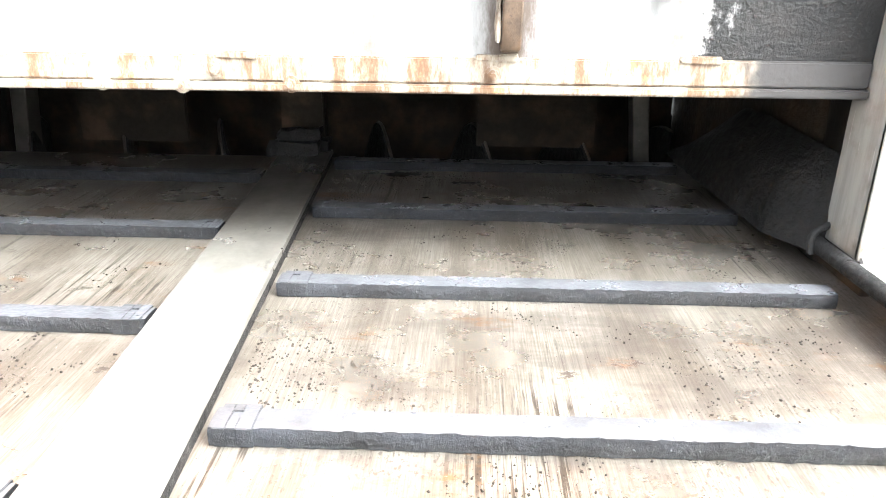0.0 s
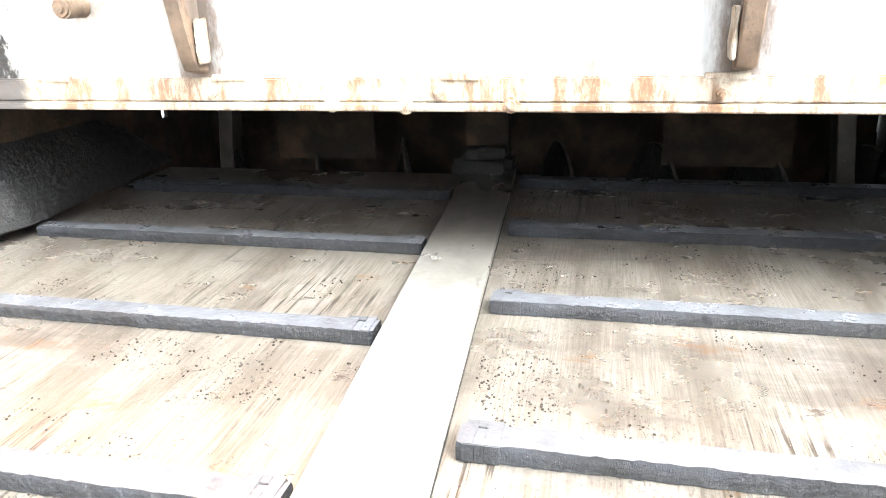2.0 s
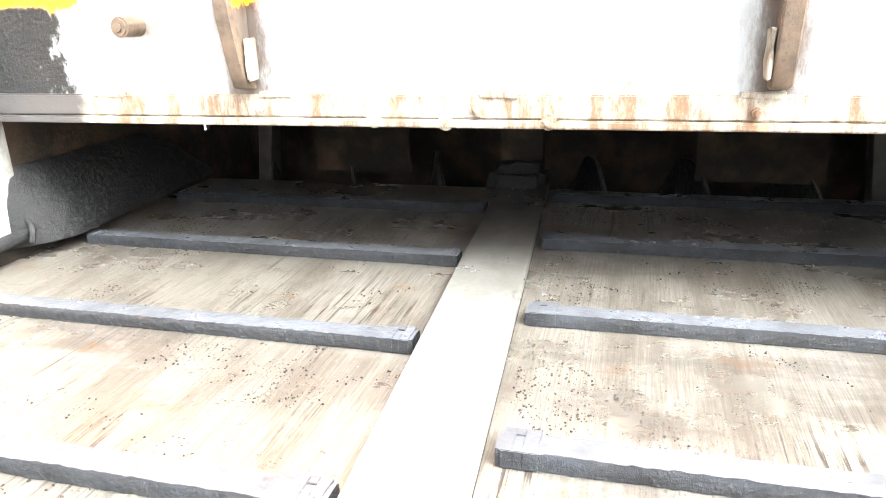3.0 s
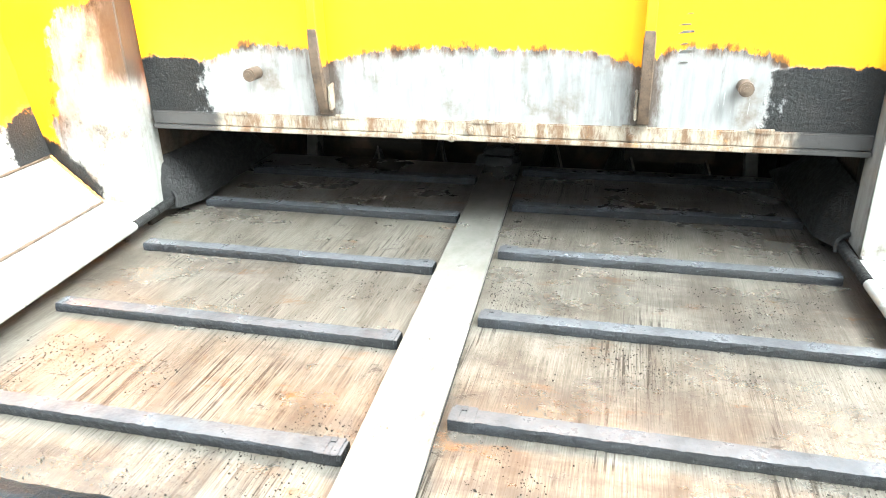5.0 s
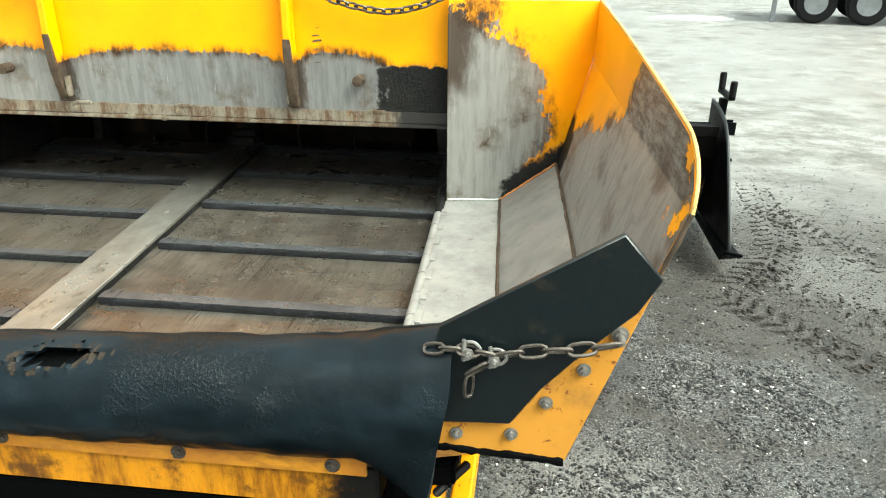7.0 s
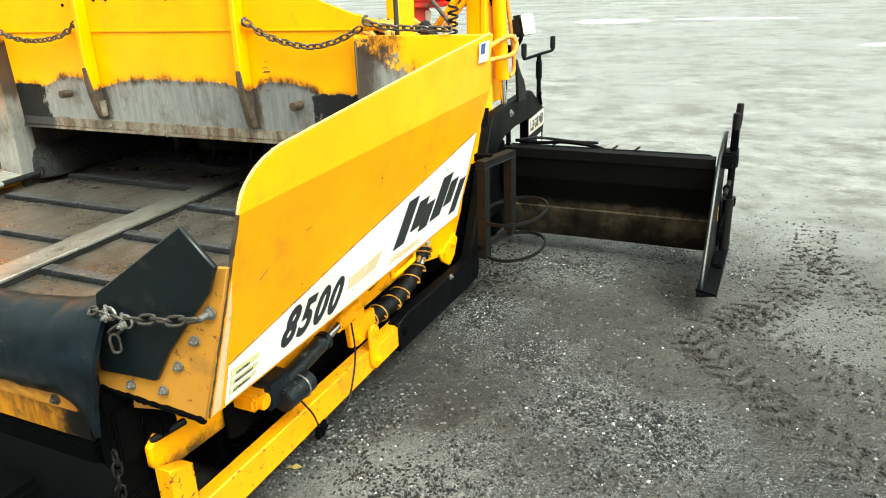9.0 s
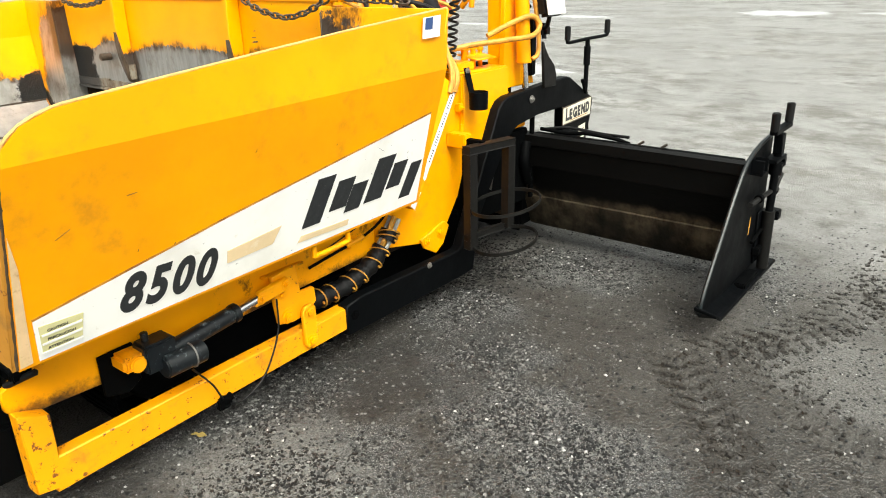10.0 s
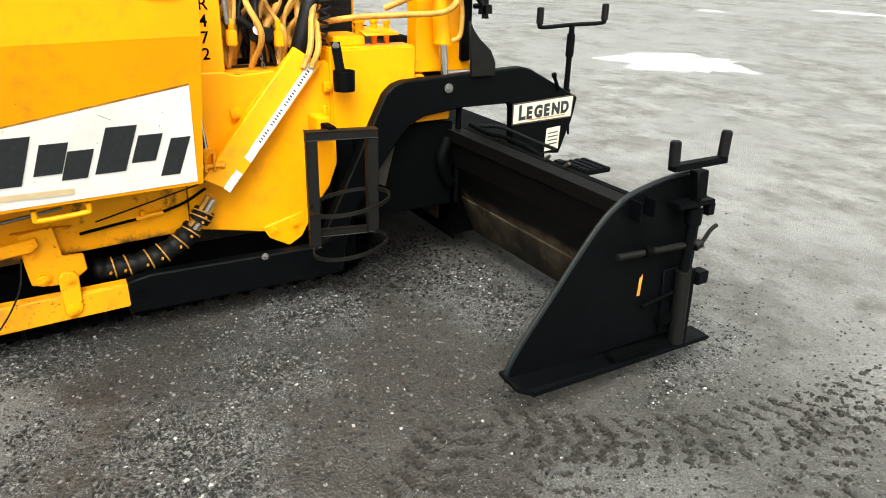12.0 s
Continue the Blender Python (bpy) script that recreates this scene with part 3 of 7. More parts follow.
M_CRUMB = plain("brown_asphalt_crumb", (0.032, 0.026, 0.021), 0.6, 0.0, 0.6, 30, 0.2, (0.010, 0.009, 0.008), 0.8, 0.2)
M_MUD = plain("dark_wet_mud", (0.022, 0.018, 0.0145), 0.5, 0.0, 0.5, 40, 0.5, (0.085, 0.075, 0.06), 0.6)
M_GREYVAN = plain("white_vehicle_paint", (0.75, 0.76, 0.77), 0.3, 0.0, 0.08, 2, 0.02, (0.4, 0.4, 0.4), 0.2)
M_GLASS = plain("dark_vehicle_glass", (0.03, 0.035, 0.04), 0.08, 0.0, 0.1, 2, 0.0, (0.05, 0.05, 0.05), 0.1)
M_GREY = plain("grey_steel", (0.22, 0.23, 0.24), 0.5, 0.3, 0.25, 4, 0.05, (0.1, 0.1, 0.1), 0.3)
M_LEAF = plain("fallen_leaf", (0.26, 0.19, 0.05), 0.6, 0.0, 0.35, 60, 0.1, (0.2, 0.12, 0.04), 0.5)
# pale tone for the far snow, and for sky reflected in the puddles
M_SNOW_GLARE = plain("snow_and_puddle_glare", (0.46, 0.465, 0.47), 0.35, 0.0, 0.5, 2.5, 0.3, (0.17, 0.165, 0.155), 0.95)


# ---- mesh helpers ----
def box(x0, x1, y0, y1, z0, z1, bev=0.004):
    bm = bmesh.new()
    bmesh.ops.create_cube(bm, size=1)
    for v in bm.verts:
        v.co = Vector(((x0 + x1) / 2 + v.co.x * (x1 - x0), (y0 + y1) / 2 + v.co.y * (y1 - y0), (z0 + z1) / 2 + v.co.z * (z1 - z0)))
    if bev:
        bmesh.ops.bevel(bm, geom=bm.edges[:], offset=bev, segments=2, affect="EDGES", clamp_overlap=True)
    return bm


def slab(points, offset, bev=0.003):
    """A flat or nearly flat outline, thickened by the vector offset."""
    bm = bmesh.new()
    a = [bm.verts.new(p) for p in points]
    b = [bm.verts.new(Vector(p) + Vector(offset)) for p in points]
    bm.faces.new(a)
    bm.faces.new(b[::-1])
    for i in range(len(a)):
        j = (i + 1) % len(a)
        bm.faces.new((a[j], a[i], b[i], b[j]))
    bmesh.ops.recalc_face_normals(bm, faces=bm.faces[:])
    if bev:
        bmesh.ops.bevel(bm, geom=bm.edges[:], offset=bev, segments=1, affect="EDGES", clamp_overlap=True)
    return bm


def side_slab(outline, x0, x1, bev=0.004):
    """An outline of (y, z), thick from x0 to x1."""
    return slab([(x0, y, z) for y, z in outline], (x1 - x0, 0, 0), bev)


def smooth_path(points, steps=6):
    """Points with a soft curve drawn through them."""
    p = [Vector(q) for q in points]
    if len(p) < 3:
        return p
    p = [p[0] * 2 - p[1]] + p + [p[-1] * 2 - p[-2]]
    out = []
    for i in range(1, len(p) - 2):
        for s in range(steps):
            t = s / steps
            a, b, c, d = p[i - 1], p[i], p[i + 1], p[i + 2]
            out.append(0.5 * (2 * b + (c - a) * t + (2 * a - 5 * b + 4 * c - d) * t * t + (3 * b - a - 3 * c + d) * t ** 3))
    out.append(p[-2])
    return out


def tube(points, r, seg=10, steps=6, closed=False, flat=1.0):
    """A round rod or hose along points; flat squeezes it upright."""
    path = smooth_path(points, steps) if steps else [Vector(q) for q in points]
    bm = bmesh.new()
    rings = []
    n = len(path)
    side = None
    for i in range(n):
        way = (path[(i + 1) % n] - path[i - 1]) if closed else (path[min(i + 1, n - 1)] - path[max(i - 1, 0)])
        way.normalize()
        if side is None:
            side = way.orthogonal().normalized()
        side = (side - way * side.dot(way)).normalized()
        up = way.cross(side)
        rr = r[i] if isinstance(r, list) else r
        ring = []
        for k in range(seg):
            a = 2 * math.pi * k / seg
            d = (side * math.cos(a) + up * math.sin(a)) * rr
            if flat != 1.0:
                d.z *= flat
            ring.append(bm.verts.new(path[i] + d))
        rings.append(ring)
    for i in range(n if closed else n - 1):
        for k in range(seg):
            a, b = rings[i], rings[(i + 1) % n]
            bm.faces.new((a[k], a[(k + 1) % seg], b[(k + 1) % seg], b[k]))
    if not closed:
        bm.faces.new(rings[0][::-1])
        bm.faces.new(rings[-1])
    bmesh.ops.recalc_face_normals(bm, faces=bm.faces[:])
    return bm


def rod(a, b, r, seg=14, bev=0.002):
    bm = tube([a, b], r, seg, 0)
    caps = [e for e in bm.edges if any(len(f.verts) > 4 for f in e.link_faces)]
    if bev:
        bmesh.ops.bevel(bm, geom=caps, offset=min(bev, r * 0.4), segments=2, affect="EDGES")
    return bm


def merged(*bms):
    out = bmesh.new()
    for b in bms:
        me = bpy.data.meshes.new("tmp")
        b.to_mesh(me)
        out.from_mesh(me)
        b.free()
        bpy.data.meshes.remove(me)
    return out


def bolt(at, way, r=0.011, head=0.008, washer=True):
    """Hex head on a washer, and a stub of thread, at a place on a face, standing out along way."""
    at, way = Vector(at), Vector(way).normalized()
    bits = [tube([at + way * 0.002, at + way * (0.002 + head)], r, 6, 0), tube([at + way * head, at + way * (head + 0.008)], r * 0.5, 8, 0)]
    if washer:
        bits.append(tube([at - way * 0.001, at + way * 0.003], r * 1.5, 14, 0))
    return merged(*bits)


def roughen(bm, amount, scale, seed=0.0):
    """Uneven, caked surface."""
    bm.normal_update()
    for v in bm.verts:
        v.co += v.normal * amount * noise.noise(v.co * scale + Vector((seed, seed * 1.7, 3.1)))
    return bm


def thick(bm, t):
    """Give an open sheet a thickness."""
    bm.normal_update()
    bmesh.ops.solidify(bm, geom=bm.faces[:], thickness=t)
    bmesh.ops.recalc_face_normals(bm, faces=bm.faces[:])
    return bm


def diced(bm, cuts):
    bmesh.ops.subdivide_edges(bm, edges=bm.edges[:], cuts=cuts, use_grid_fill=True)
    return bm


def part(name, bm, material, parent, label=""):
    for f in bm.faces:
        f.smooth = True
    for e in bm.edges:
        e.smooth = len(e.link_faces) == 2 and e.calc_face_angle(0) < radians(38)
    me = bpy.data.meshes.new(name)
    bm.to_mesh(me)
    bm.free()
    for m in material if isinstance(material, (list, tuple)) else (material,):
        me.materials.append(m)
    ob = new(name, me)
    if parent is not None:
        ob.parent = parent
    if label:
        tagged(ob, label)
    return ob


def again(ob, at, parent=None):
    """One more object on the same mesh, moved by at."""
    o = new(ob.name.split(".")[0], ob.data)
    o.parent = parent if parent is not None else ob.parent
    o.location = at
    return o


def lettering(text, size, place, bold=0.0, lean=0.0, spacing=1.0):
    """Flat raised letters as a bmesh; place maps (along, up, out) to the world."""
    cu = bpy.data.curves.new("letters", "FONT")
    cu.body, cu.size, cu.offset, cu.shear, cu.space_character, cu.extrude = text, size, bold, lean, spacing, 0.0008
    cu.align_x = "LEFT"
    ob = bpy.data.objects.new("letters", cu)
    scene.collection.objects.link(ob)
    me = bpy.data.meshes.new_from_object(ob.evaluated_get(bpy.context.evaluated_depsgraph_get()))
    bm = bmesh.new()
    bm.from_mesh(me)
    for v in bm.verts:
        v.co = place(v.co.x, v.co.y, v.co.z)
    bpy.data.objects.remove(ob)
    bpy.data.curves.remove(cu)
    bpy.data.meshes.remove(me)
    bmesh.ops.recalc_face_normals(bm, faces=bm.faces[:])
    return bm


def link_chain(points, pitch=0.034, wire=0.0045, width=0.012):
    """Chain of interlocked oval links along points."""
    path = smooth_path(points, 24)
    run = [0.0]
    for a, b in zip(path, path[1:]):
        run.append(run[-1] + (b - a).length)
    total, bits, k = run[-1], [], 0
    s = pitch / 2
    while s < total:
        i = max(j for j in range(len(run) - 1) if run[j] <= s)
        way = (path[i + 1] - path[i]).normalized()
        mid = path[i] + way * (s - run[i])
        side = way.cross(Vector((0, 0, 1)))
        side = side.normalized() if side.length > 0.1 else Vector((1, 0, 0))
        turn = Matrix.Rotation(math.radians(45 + 90 * (k % 2)), 3, way)
        side = turn @ side
        half = pitch / 2 + wire * 1.0
        ring = []
        for q in range(12):
            a = 2 * math.pi * q / 12
            ca, sa = math.cos(a), math.sin(a)
            ring.append(mid + way * (half * (abs(ca) ** 0.6) * (1 if ca > 0 else -1)) + side * (width * (abs(sa) ** 0.8) * (1 if sa > 0 else -1)))
        bits.append(tube(ring, wire, 6, 0, True))
        s += pitch
        k += 1
    return merged(*bits)


# ---- ground ----
PRINTS = (
    ((2.40, 0.56), (2.71, 0.17), (2.89, -0.04), (3.4, -0.6), 0.12),
    ((2.60, 0.90), (2.86, 0.55), (3.06, 0.34), (3.7, -0.3), 0.14),
    ((2.52, 0.72), (2.72, 1.0), (2.86, 1.3), (2.93, 1.7), (3.0, 2.4), 0.13),
    ((2.95, 1.95), (3.14, 1.40), (3.42, 0.95), (3.9, 0.5), 0.13),
)


def track_height(x, y):
    """Lugged tyre prints pressed into the mud, along bent lines."""
    h = 0.0
    for *line, w in PRINTS:
        run = 0.0
        for (ax, ay), (bx, by) in zip(line, line[1:]):
            dx, dy = bx - ax, by - ay
            length = math.hypot(dx, dy)
            t = ((x - ax) * dx + (y - ay) * dy) / (length * length)
            d = ((x - ax) * dy - (y - ay) * dx) / length
            if -0.02 < t < 1.02 and abs(d) < w:
                along = run + t * length
                lug = math.sin((along + abs(d) * 0.9) * 78)
                fade = (1 - (abs(d) / w) ** 4) * (0.55 + 0.45 * noise.noise(Vector((x * 4, y * 4, 5))))
                h += fade * (0.020 * max(-0.4, lug) - 0.008)
                break
            run += length
    return h


def grades(lo, hi, near_lo, near_hi, fine, grow=1.25):
    """Coordinates that are fine between near_lo and near_hi and coarser outwards."""
    out = list(np.arange(near_lo, near_hi + 1e-6, fine))
    s, v = fine, near_lo
    while v > lo:
        s *= grow
        v -= s
        out.insert(0, max(v, lo))
    s, v = fine, out[-1]
    while v < hi:
        s *= grow
        v += s
        out.append(min(v, hi))
    return out


def make_ground():
    xs = grades(-900, 900, 1.0, 4.6, 0.022)
    ys = grades(-900, 1500, -1.2, 3.2, 0.022)
    verts, faces = [], []
    for y in ys:
        for x in xs:
            z = 0.0
            if -1.3 < y < 3.3 and 0.9 < x < 4.8:
                z = track_height(x, y) + 0.006 * noise.noise(Vector((x * 3, y * 3, 0))) + 0.004 * noise.noise(Vector((x * 14, y * 14, 2)))
            verts.append((x, y, z))
    nx = len(xs)
    for j in range(len(ys) - 1):
        for i in range(nx - 1):
            a = j * nx + i
            faces.append((a, a + 1, a + nx + 1, a + nx))
    me = bpy.data.meshes.new("ground")
    me.from_pydata(verts, [], faces)
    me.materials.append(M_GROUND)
    me.polygons.foreach_set("use_smooth", [True] * len(me.polygons))
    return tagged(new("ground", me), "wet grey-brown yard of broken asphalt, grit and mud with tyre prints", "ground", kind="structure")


ground = make_ground()

# ---- the paver ----
paver = tagged(new("asphalt_paver"), "yellow asphalt paver with worn hopper and black screed on wet yard", "paver")
paver.empty_display_size = 0.3


def cx(y):
    """Middle of the conveyor at y: it lies a little askew to the gate."""
    return -0.005 - 0.058 * y


def panel_x(y, z):
    """Outer side panel of the wing, leaning outwards."""
    return 1.472 + (0.28 + 0.037 * min(1.6, max(0.0, -y))) * (z - 0.65) - 0.02 * y


# conveyor floor, divider bar and slats
def make_floor():
    bm = bmesh.new()
    rows = []
    for i in range(13):
        y = -1.42 + i * (0.86 + 1.42) / 12
        rows.append([bm.verts.new((x, y, 0.597)) for x in (-1.254, -0.6, cx(y), 0.6, 1.208 if y < 0 else 1.10)])
    for a, b in zip(rows, rows[1:]):
        for i in range(4):
            bm.faces.new((a[i], a[i + 1], b[i + 1], b[i]))
    thick(bm, 0.02)
    return bm


conveyor = part("conveyor_floor", make_floor(), M_FLOOR, paver, "scraped brown steel conveyor floor with streaks and rust")


def make_bar():
    y0, y1, w = -1.27, 0.80, 0.073
    bm = slab([(cx(y0) - w, y0, 0.634), (cx(y0) + w, y0, 0.634), (cx(y1) + w, y1, 0.634), (cx(y1) - w, y1, 0.634)], (0, 0, -0.012), 0.0012)
    skirts = [slab([(cx(y0) + s * (w - 0.012), y0, 0.622), (cx(y1) + s * (w - 0.012), y1, 0.622), (cx(y1) + s * (w - 0.012), y1, 0.598), (cx(y0) + s * (w - 0.012), y0, 0.598)], (0.008, 0, 0), 0) for s in (-1, 1)]
    return bm, merged(*skirts)


bar_top, bar_sides = make_bar()
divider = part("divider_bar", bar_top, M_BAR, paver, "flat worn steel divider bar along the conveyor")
# shadow of the gap beside the bar, put into the colour of its sides
part("bar_side", bar_sides, M_TAR, divider, "side of the bar, coloured black for the shadowed gap")
for yb in (-0.27, -0.68):
    part("bolt", rod((cx(yb), yb, 0.632), (cx(yb), yb, 0.638), 0.014), M_BAR, divider)
part("bracket", slab([(-0.06, -1.27, 0.645), (0.20, -1.27, 0.645), (0.23, -1.37, 0.645), (-0.12, -1.37, 0.645)], (0, 0, -0.045), 0.008), M_BAR, divider, "front end bracket of the bar")
part("bolt", bolt((0.082, -1.32, 0.645), (0, 0, 1), 0.014), M_ZINC, divider)
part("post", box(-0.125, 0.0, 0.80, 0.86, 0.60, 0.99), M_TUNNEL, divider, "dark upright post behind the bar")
lump = diced(box(-0.15, 0.02, 0.72, 0.83, 0.60, 0.70, 0.03), 3)
part("asphalt_lump", roughen(lump, 0.03, 22), M_TAR, divider, "caked asphalt where the bar meets its post")


def make_slat(inner, outer, seed):
    """One flat cross bar: rubbed top, front and back edges caked with tar."""
    bm = bmesh.new()
    n, prof = 120, ((-0.025, 0.0), (-0.0262, 0.010), (-0.0258, 0.020), (-0.0225, 0.0245), (0.0, 0.0252), (0.020, 0.0245), (0.0235, 0.020), (0.024, 0.0))
    rings = []
    for i in range(n + 1):
        x = inner + (outer - inner) * i / n
        ring = []
        for k, (py, pz) in enumerate(prof):
            a = 0.0014 * noise.noise(Vector((x * 60 + seed, k * 2.3, seed))) + 0.0022 * noise.noise(Vector((x * 170, k * 5.1, seed)))
            ring.append(bm.verts.new((x, py + (a if k in (0, 1, 2, 3) else a * 0.4), max(0.0, pz + (a * 0.35 if 1 < k < 6 else 0)))))
        rings.append(ring)
    for a, b in zip(rings, rings[1:]):
        for k in range(len(prof) - 1):
            f = bm.faces.new((a[k], b[k], b[k + 1], a[k + 1]))
            f.material_index = 1 if k in (3, 4) else 0
    bm.faces.new(rings[0][::-1])
    bm.faces.new(rings[-1])
    bmesh.ops.recalc_face_normals(bm, faces=bm.faces[:])
    return bm


def make_lug(inner, side):
    """Chain lug at the inner end, with its small square notch."""
    a, b = inner, inner + side * 0.016
    c, d = inner + side * 0.028, inner + side * 0.048
    return merged(
        box(min(a, b), max(a, b), -0.0275, 0.0255, 0.0, 0.0268, 0.001),
        box(min(b, c), max(b, c), -0.0275, -0.002, 0.0, 0.0268, 0.0008),
        box(min(b, c), max(b, c), 0.010, 0.0255, 0.0, 0.0268, 0.0008),
        box(min(c, d), max(c, d), -0.0275, 0.0255, 0.0, 0.0266, 0.001),
    )


def slat_row(side, first, count):
    inner, outer = (0.088, 1.045) if side > 0 else (-0.088, -1.055)
    bases = [part("slat", make_slat(inner, outer, 3.7 * k + side), [M_SLAT, M_SLAT_TOP], paver, "tar-caked cross slat of the conveyor") for k in range(3)]
    lug = make_lug(inner + side * 0.006, side)
    lug.normal_update()
    for f in lug.faces:
        f.material_index = 1 if f.normal.z > 0.7 else 0
    lugs = [part("slat_lug", lug, [M_SLAT, M_SLAT_TOP], bases[0])]
    for k in range(count):
        y = first + 0.42 * k
        where = Vector((cx(y), y, 0.598))
        if k < 3:
            bases[k].location = where
            if k:
                again(lugs[0], (0, 0, 0), bases[k])
        else:
            o = again(bases[k % 3], where)
            tagged(o, "tar-caked cross slat of the conveyor")
            again(lugs[0], (0, 0, 0), o)


slat_row(1, -1.36, 6)
slat_row(-1, -1.09, 5)


def crumbs(count, area, size, seed, base_z=lambda x, y: 0.0):
    """Small broken stones as plain lists: every one a skewed little block."""
    rng = random.Random(seed)
    verts, faces = [], []
    for _ in range(count):
        x, y = area(rng)
        s = size(rng)
        z = base_z(x, y)
        turn = rng.random() * 6.28
        c, q = math.cos(turn), math.sin(turn)
        k = len(verts)
        for dz in (-0.35, 0.6):
            shrink = 1.0 if dz < 0 else 0.6 + 0.3 * rng.random()
            for ax, ay in ((-1, -1), (1, -1), (1, 1), (-1, 1)):
                px, py = ax * s * shrink * (0.6 + 0.5 * rng.random()), ay * s * shrink * (0.5 + 0.4 * rng.random())
                verts.append((x + px * c - py * q, y + px * q + py * c, z + dz * s * (0.8 + 0.4 * rng.random())))
        faces += [(k + 4, k + 5, k + 6, k + 7), (k, k + 1, k + 5, k + 4), (k + 1, k + 2, k + 6, k + 5), (k + 2, k + 3, k + 7, k + 6), (k + 3, k, k + 4, k + 7)]
    return verts, faces


def stuff_mesh(name, data, material):
    me = bpy.data.meshes.new(name)
    me.from_pydata(data[0], [], data[1])
    me.materials.append(material)
    return new(name, me)


def floor_spot(rng):
    while True:
        y = rng.uniform(-1.35, 0.7)
        x = cx(y) + rng.choice((-1, 1)) * (0.09 + 0.94 * rng.random() ** 1.2)
        if noise.noise(Vector((x * 4, y * 4, 3.0))) + 0.6 * noise.noise(Vector((x * 14, y * 14, 8.0))) > 0.15 + 0.3 * rng.random():
            return x, y


tagged(stuff_mesh("asphalt_crumbs", crumbs(7000, floor_spot, lambda r: 0.0006 + 0.0017 * r.random() ** 3, 5, lambda x, y: 0.5985), M_CRUMB), "black asphalt crumbs scattered on the steel conveyor floor", "crumbs", kind="stuff")


# tunnel under the gate; the walls run on past the floor to block daylight
def make_tunnel_side(s):
    x = 1.112 if s > 0 else -1.157
    if s > 0:
        return side_slab([(-0.07, 0.30), (1.24, 0.30), (1.24, 1.02), (-0.07, 1.02)], x, x + 0.02)
    return side_slab([(-0.07, 0.30), (1.24, 0.30), (1.24, 1.02), (0.90, 1.02), (0.895, 0.76), (0.86, 0.76), (0.86, 1.02), (-0.07, 1.02)], x, x + s * 0.02)


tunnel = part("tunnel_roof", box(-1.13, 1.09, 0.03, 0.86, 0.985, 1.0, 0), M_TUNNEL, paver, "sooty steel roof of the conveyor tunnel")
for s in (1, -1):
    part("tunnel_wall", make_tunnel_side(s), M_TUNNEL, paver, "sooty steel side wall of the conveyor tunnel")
    skirt = bmesh.new()
    grid = []
    off = 0 if s > 0 else -0.045
    first = 0.03 if s > 0 else -0.02
    for i in range(41):
        row = []
        y = first + (0.80 - first) * i / 40
        nose = min(1.0, max(0.0, (y - first) / 0.13))
        tail = max(0.0, (y - 0.52) / 0.28)
        for k in range(11):
            q = k / 10
            foot = (cx(y) + 1.045) if s > 0 else -(cx(y) - 1.055) - 0.045
            foot = 1.106 + (foot - 1.106) * nose ** 0.7
            crest = 0.815 - 0.15 * tail ** 1.4
            x = 1.108 + (foot - 1.108) * q - 0.020 * math.sin(q * math.pi) * nose
            z = crest - (crest - 0.632) * q
            lumpy = 0.006 * noise.noise(Vector((y * 9, q * 5, s * 3.0))) + 0.004 * noise.noise(Vector((y * 40, q * 20, s)))
            row.append(skirt.verts.new((s * (x + lumpy) + off, y, z + lumpy * 0.6)))
        grid.append(row)
    for a, b in zip(grid, grid[1:]):
        for k in range(10):
            skirt.faces.new((a[k], a[k + 1], b[k + 1], b[k]))
    thick(skirt, 0.012)
    part("tunnel_skirt", skirt, M_TAR, paver, "tar-caked sloping skirt along the conveyor edge")
    part("hinge_stop", tube([(s * 1.047 + off, 0.0, 0.648), (s * 1.050 + off, 0.01, 0.682), (s * 1.085 + off, 0.03, 0.695)], 0.007, 8), M_TAR, paver)
part("rust_patch", slab([(1.108, 0.09, 0.79), (1.108, 0.15, 0.80), (1.108, 0.16, 0.945), (1.108, 0.06, 0.945)], (-0.003, 0, 0), 0), M_BEAM, paver, "bare rusty strip inside the tunnel mouth")


def make_auger(x0, x1, hand):
    """Screw flights round the auger shaft."""
    bm = bmesh.new()
    n = int(abs(x1 - x0) / 0.30 * 28)
    rows = []
    for i in range(n + 1):
        a = hand * 2 * math.pi * i / 28
        x = x0 + (x1 - x0) * i / n
        rows.append([bm.verts.new((x, 1.03 + r * math.cos(a), 0.50 + r * math.sin(a))) for r in (0.03, 0.10, 0.165)])
    for p, q in zip(rows, rows[1:]):
        for k in range(2):
            bm.faces.new((p[k], p[k + 1], q[k + 1], q[k]))
    thick(bm, 0.010)
    return bm


def flight_edge(x0, x1, hand):
    """Bright rubbed edge of the screw."""
    n = int(abs(x1 - x0) / 0.30 * 28)
    return tube([(x0 + (x1 - x0) * i / n, 1.03 + 0.166 * math.cos(hand * 2 * math.pi * i / 28), 0.50 + 0.166 * math.sin(hand * 2 * math.pi * i / 28)) for i in range(n + 1)], 0.005, 6, 0)


auger = part("auger_shaft", rod((-1.12, 1.03, 0.50), (1.10, 1.03, 0.50), 0.032), M_STEEL, paver, "steel auger shaft behind the conveyor")
for x0, x1, hand in ((0.06, 1.05, 1), (-0.16, -1.10, -1)):
    flight = part("auger_flight", make_auger(x0, x1, hand), M_TAR, auger, "dark screw flight with a rubbed edge")
    part("flight_edge", flight_edge(x0, x1, hand), M_CHAIN, flight, "bright rubbed edge of the screw")
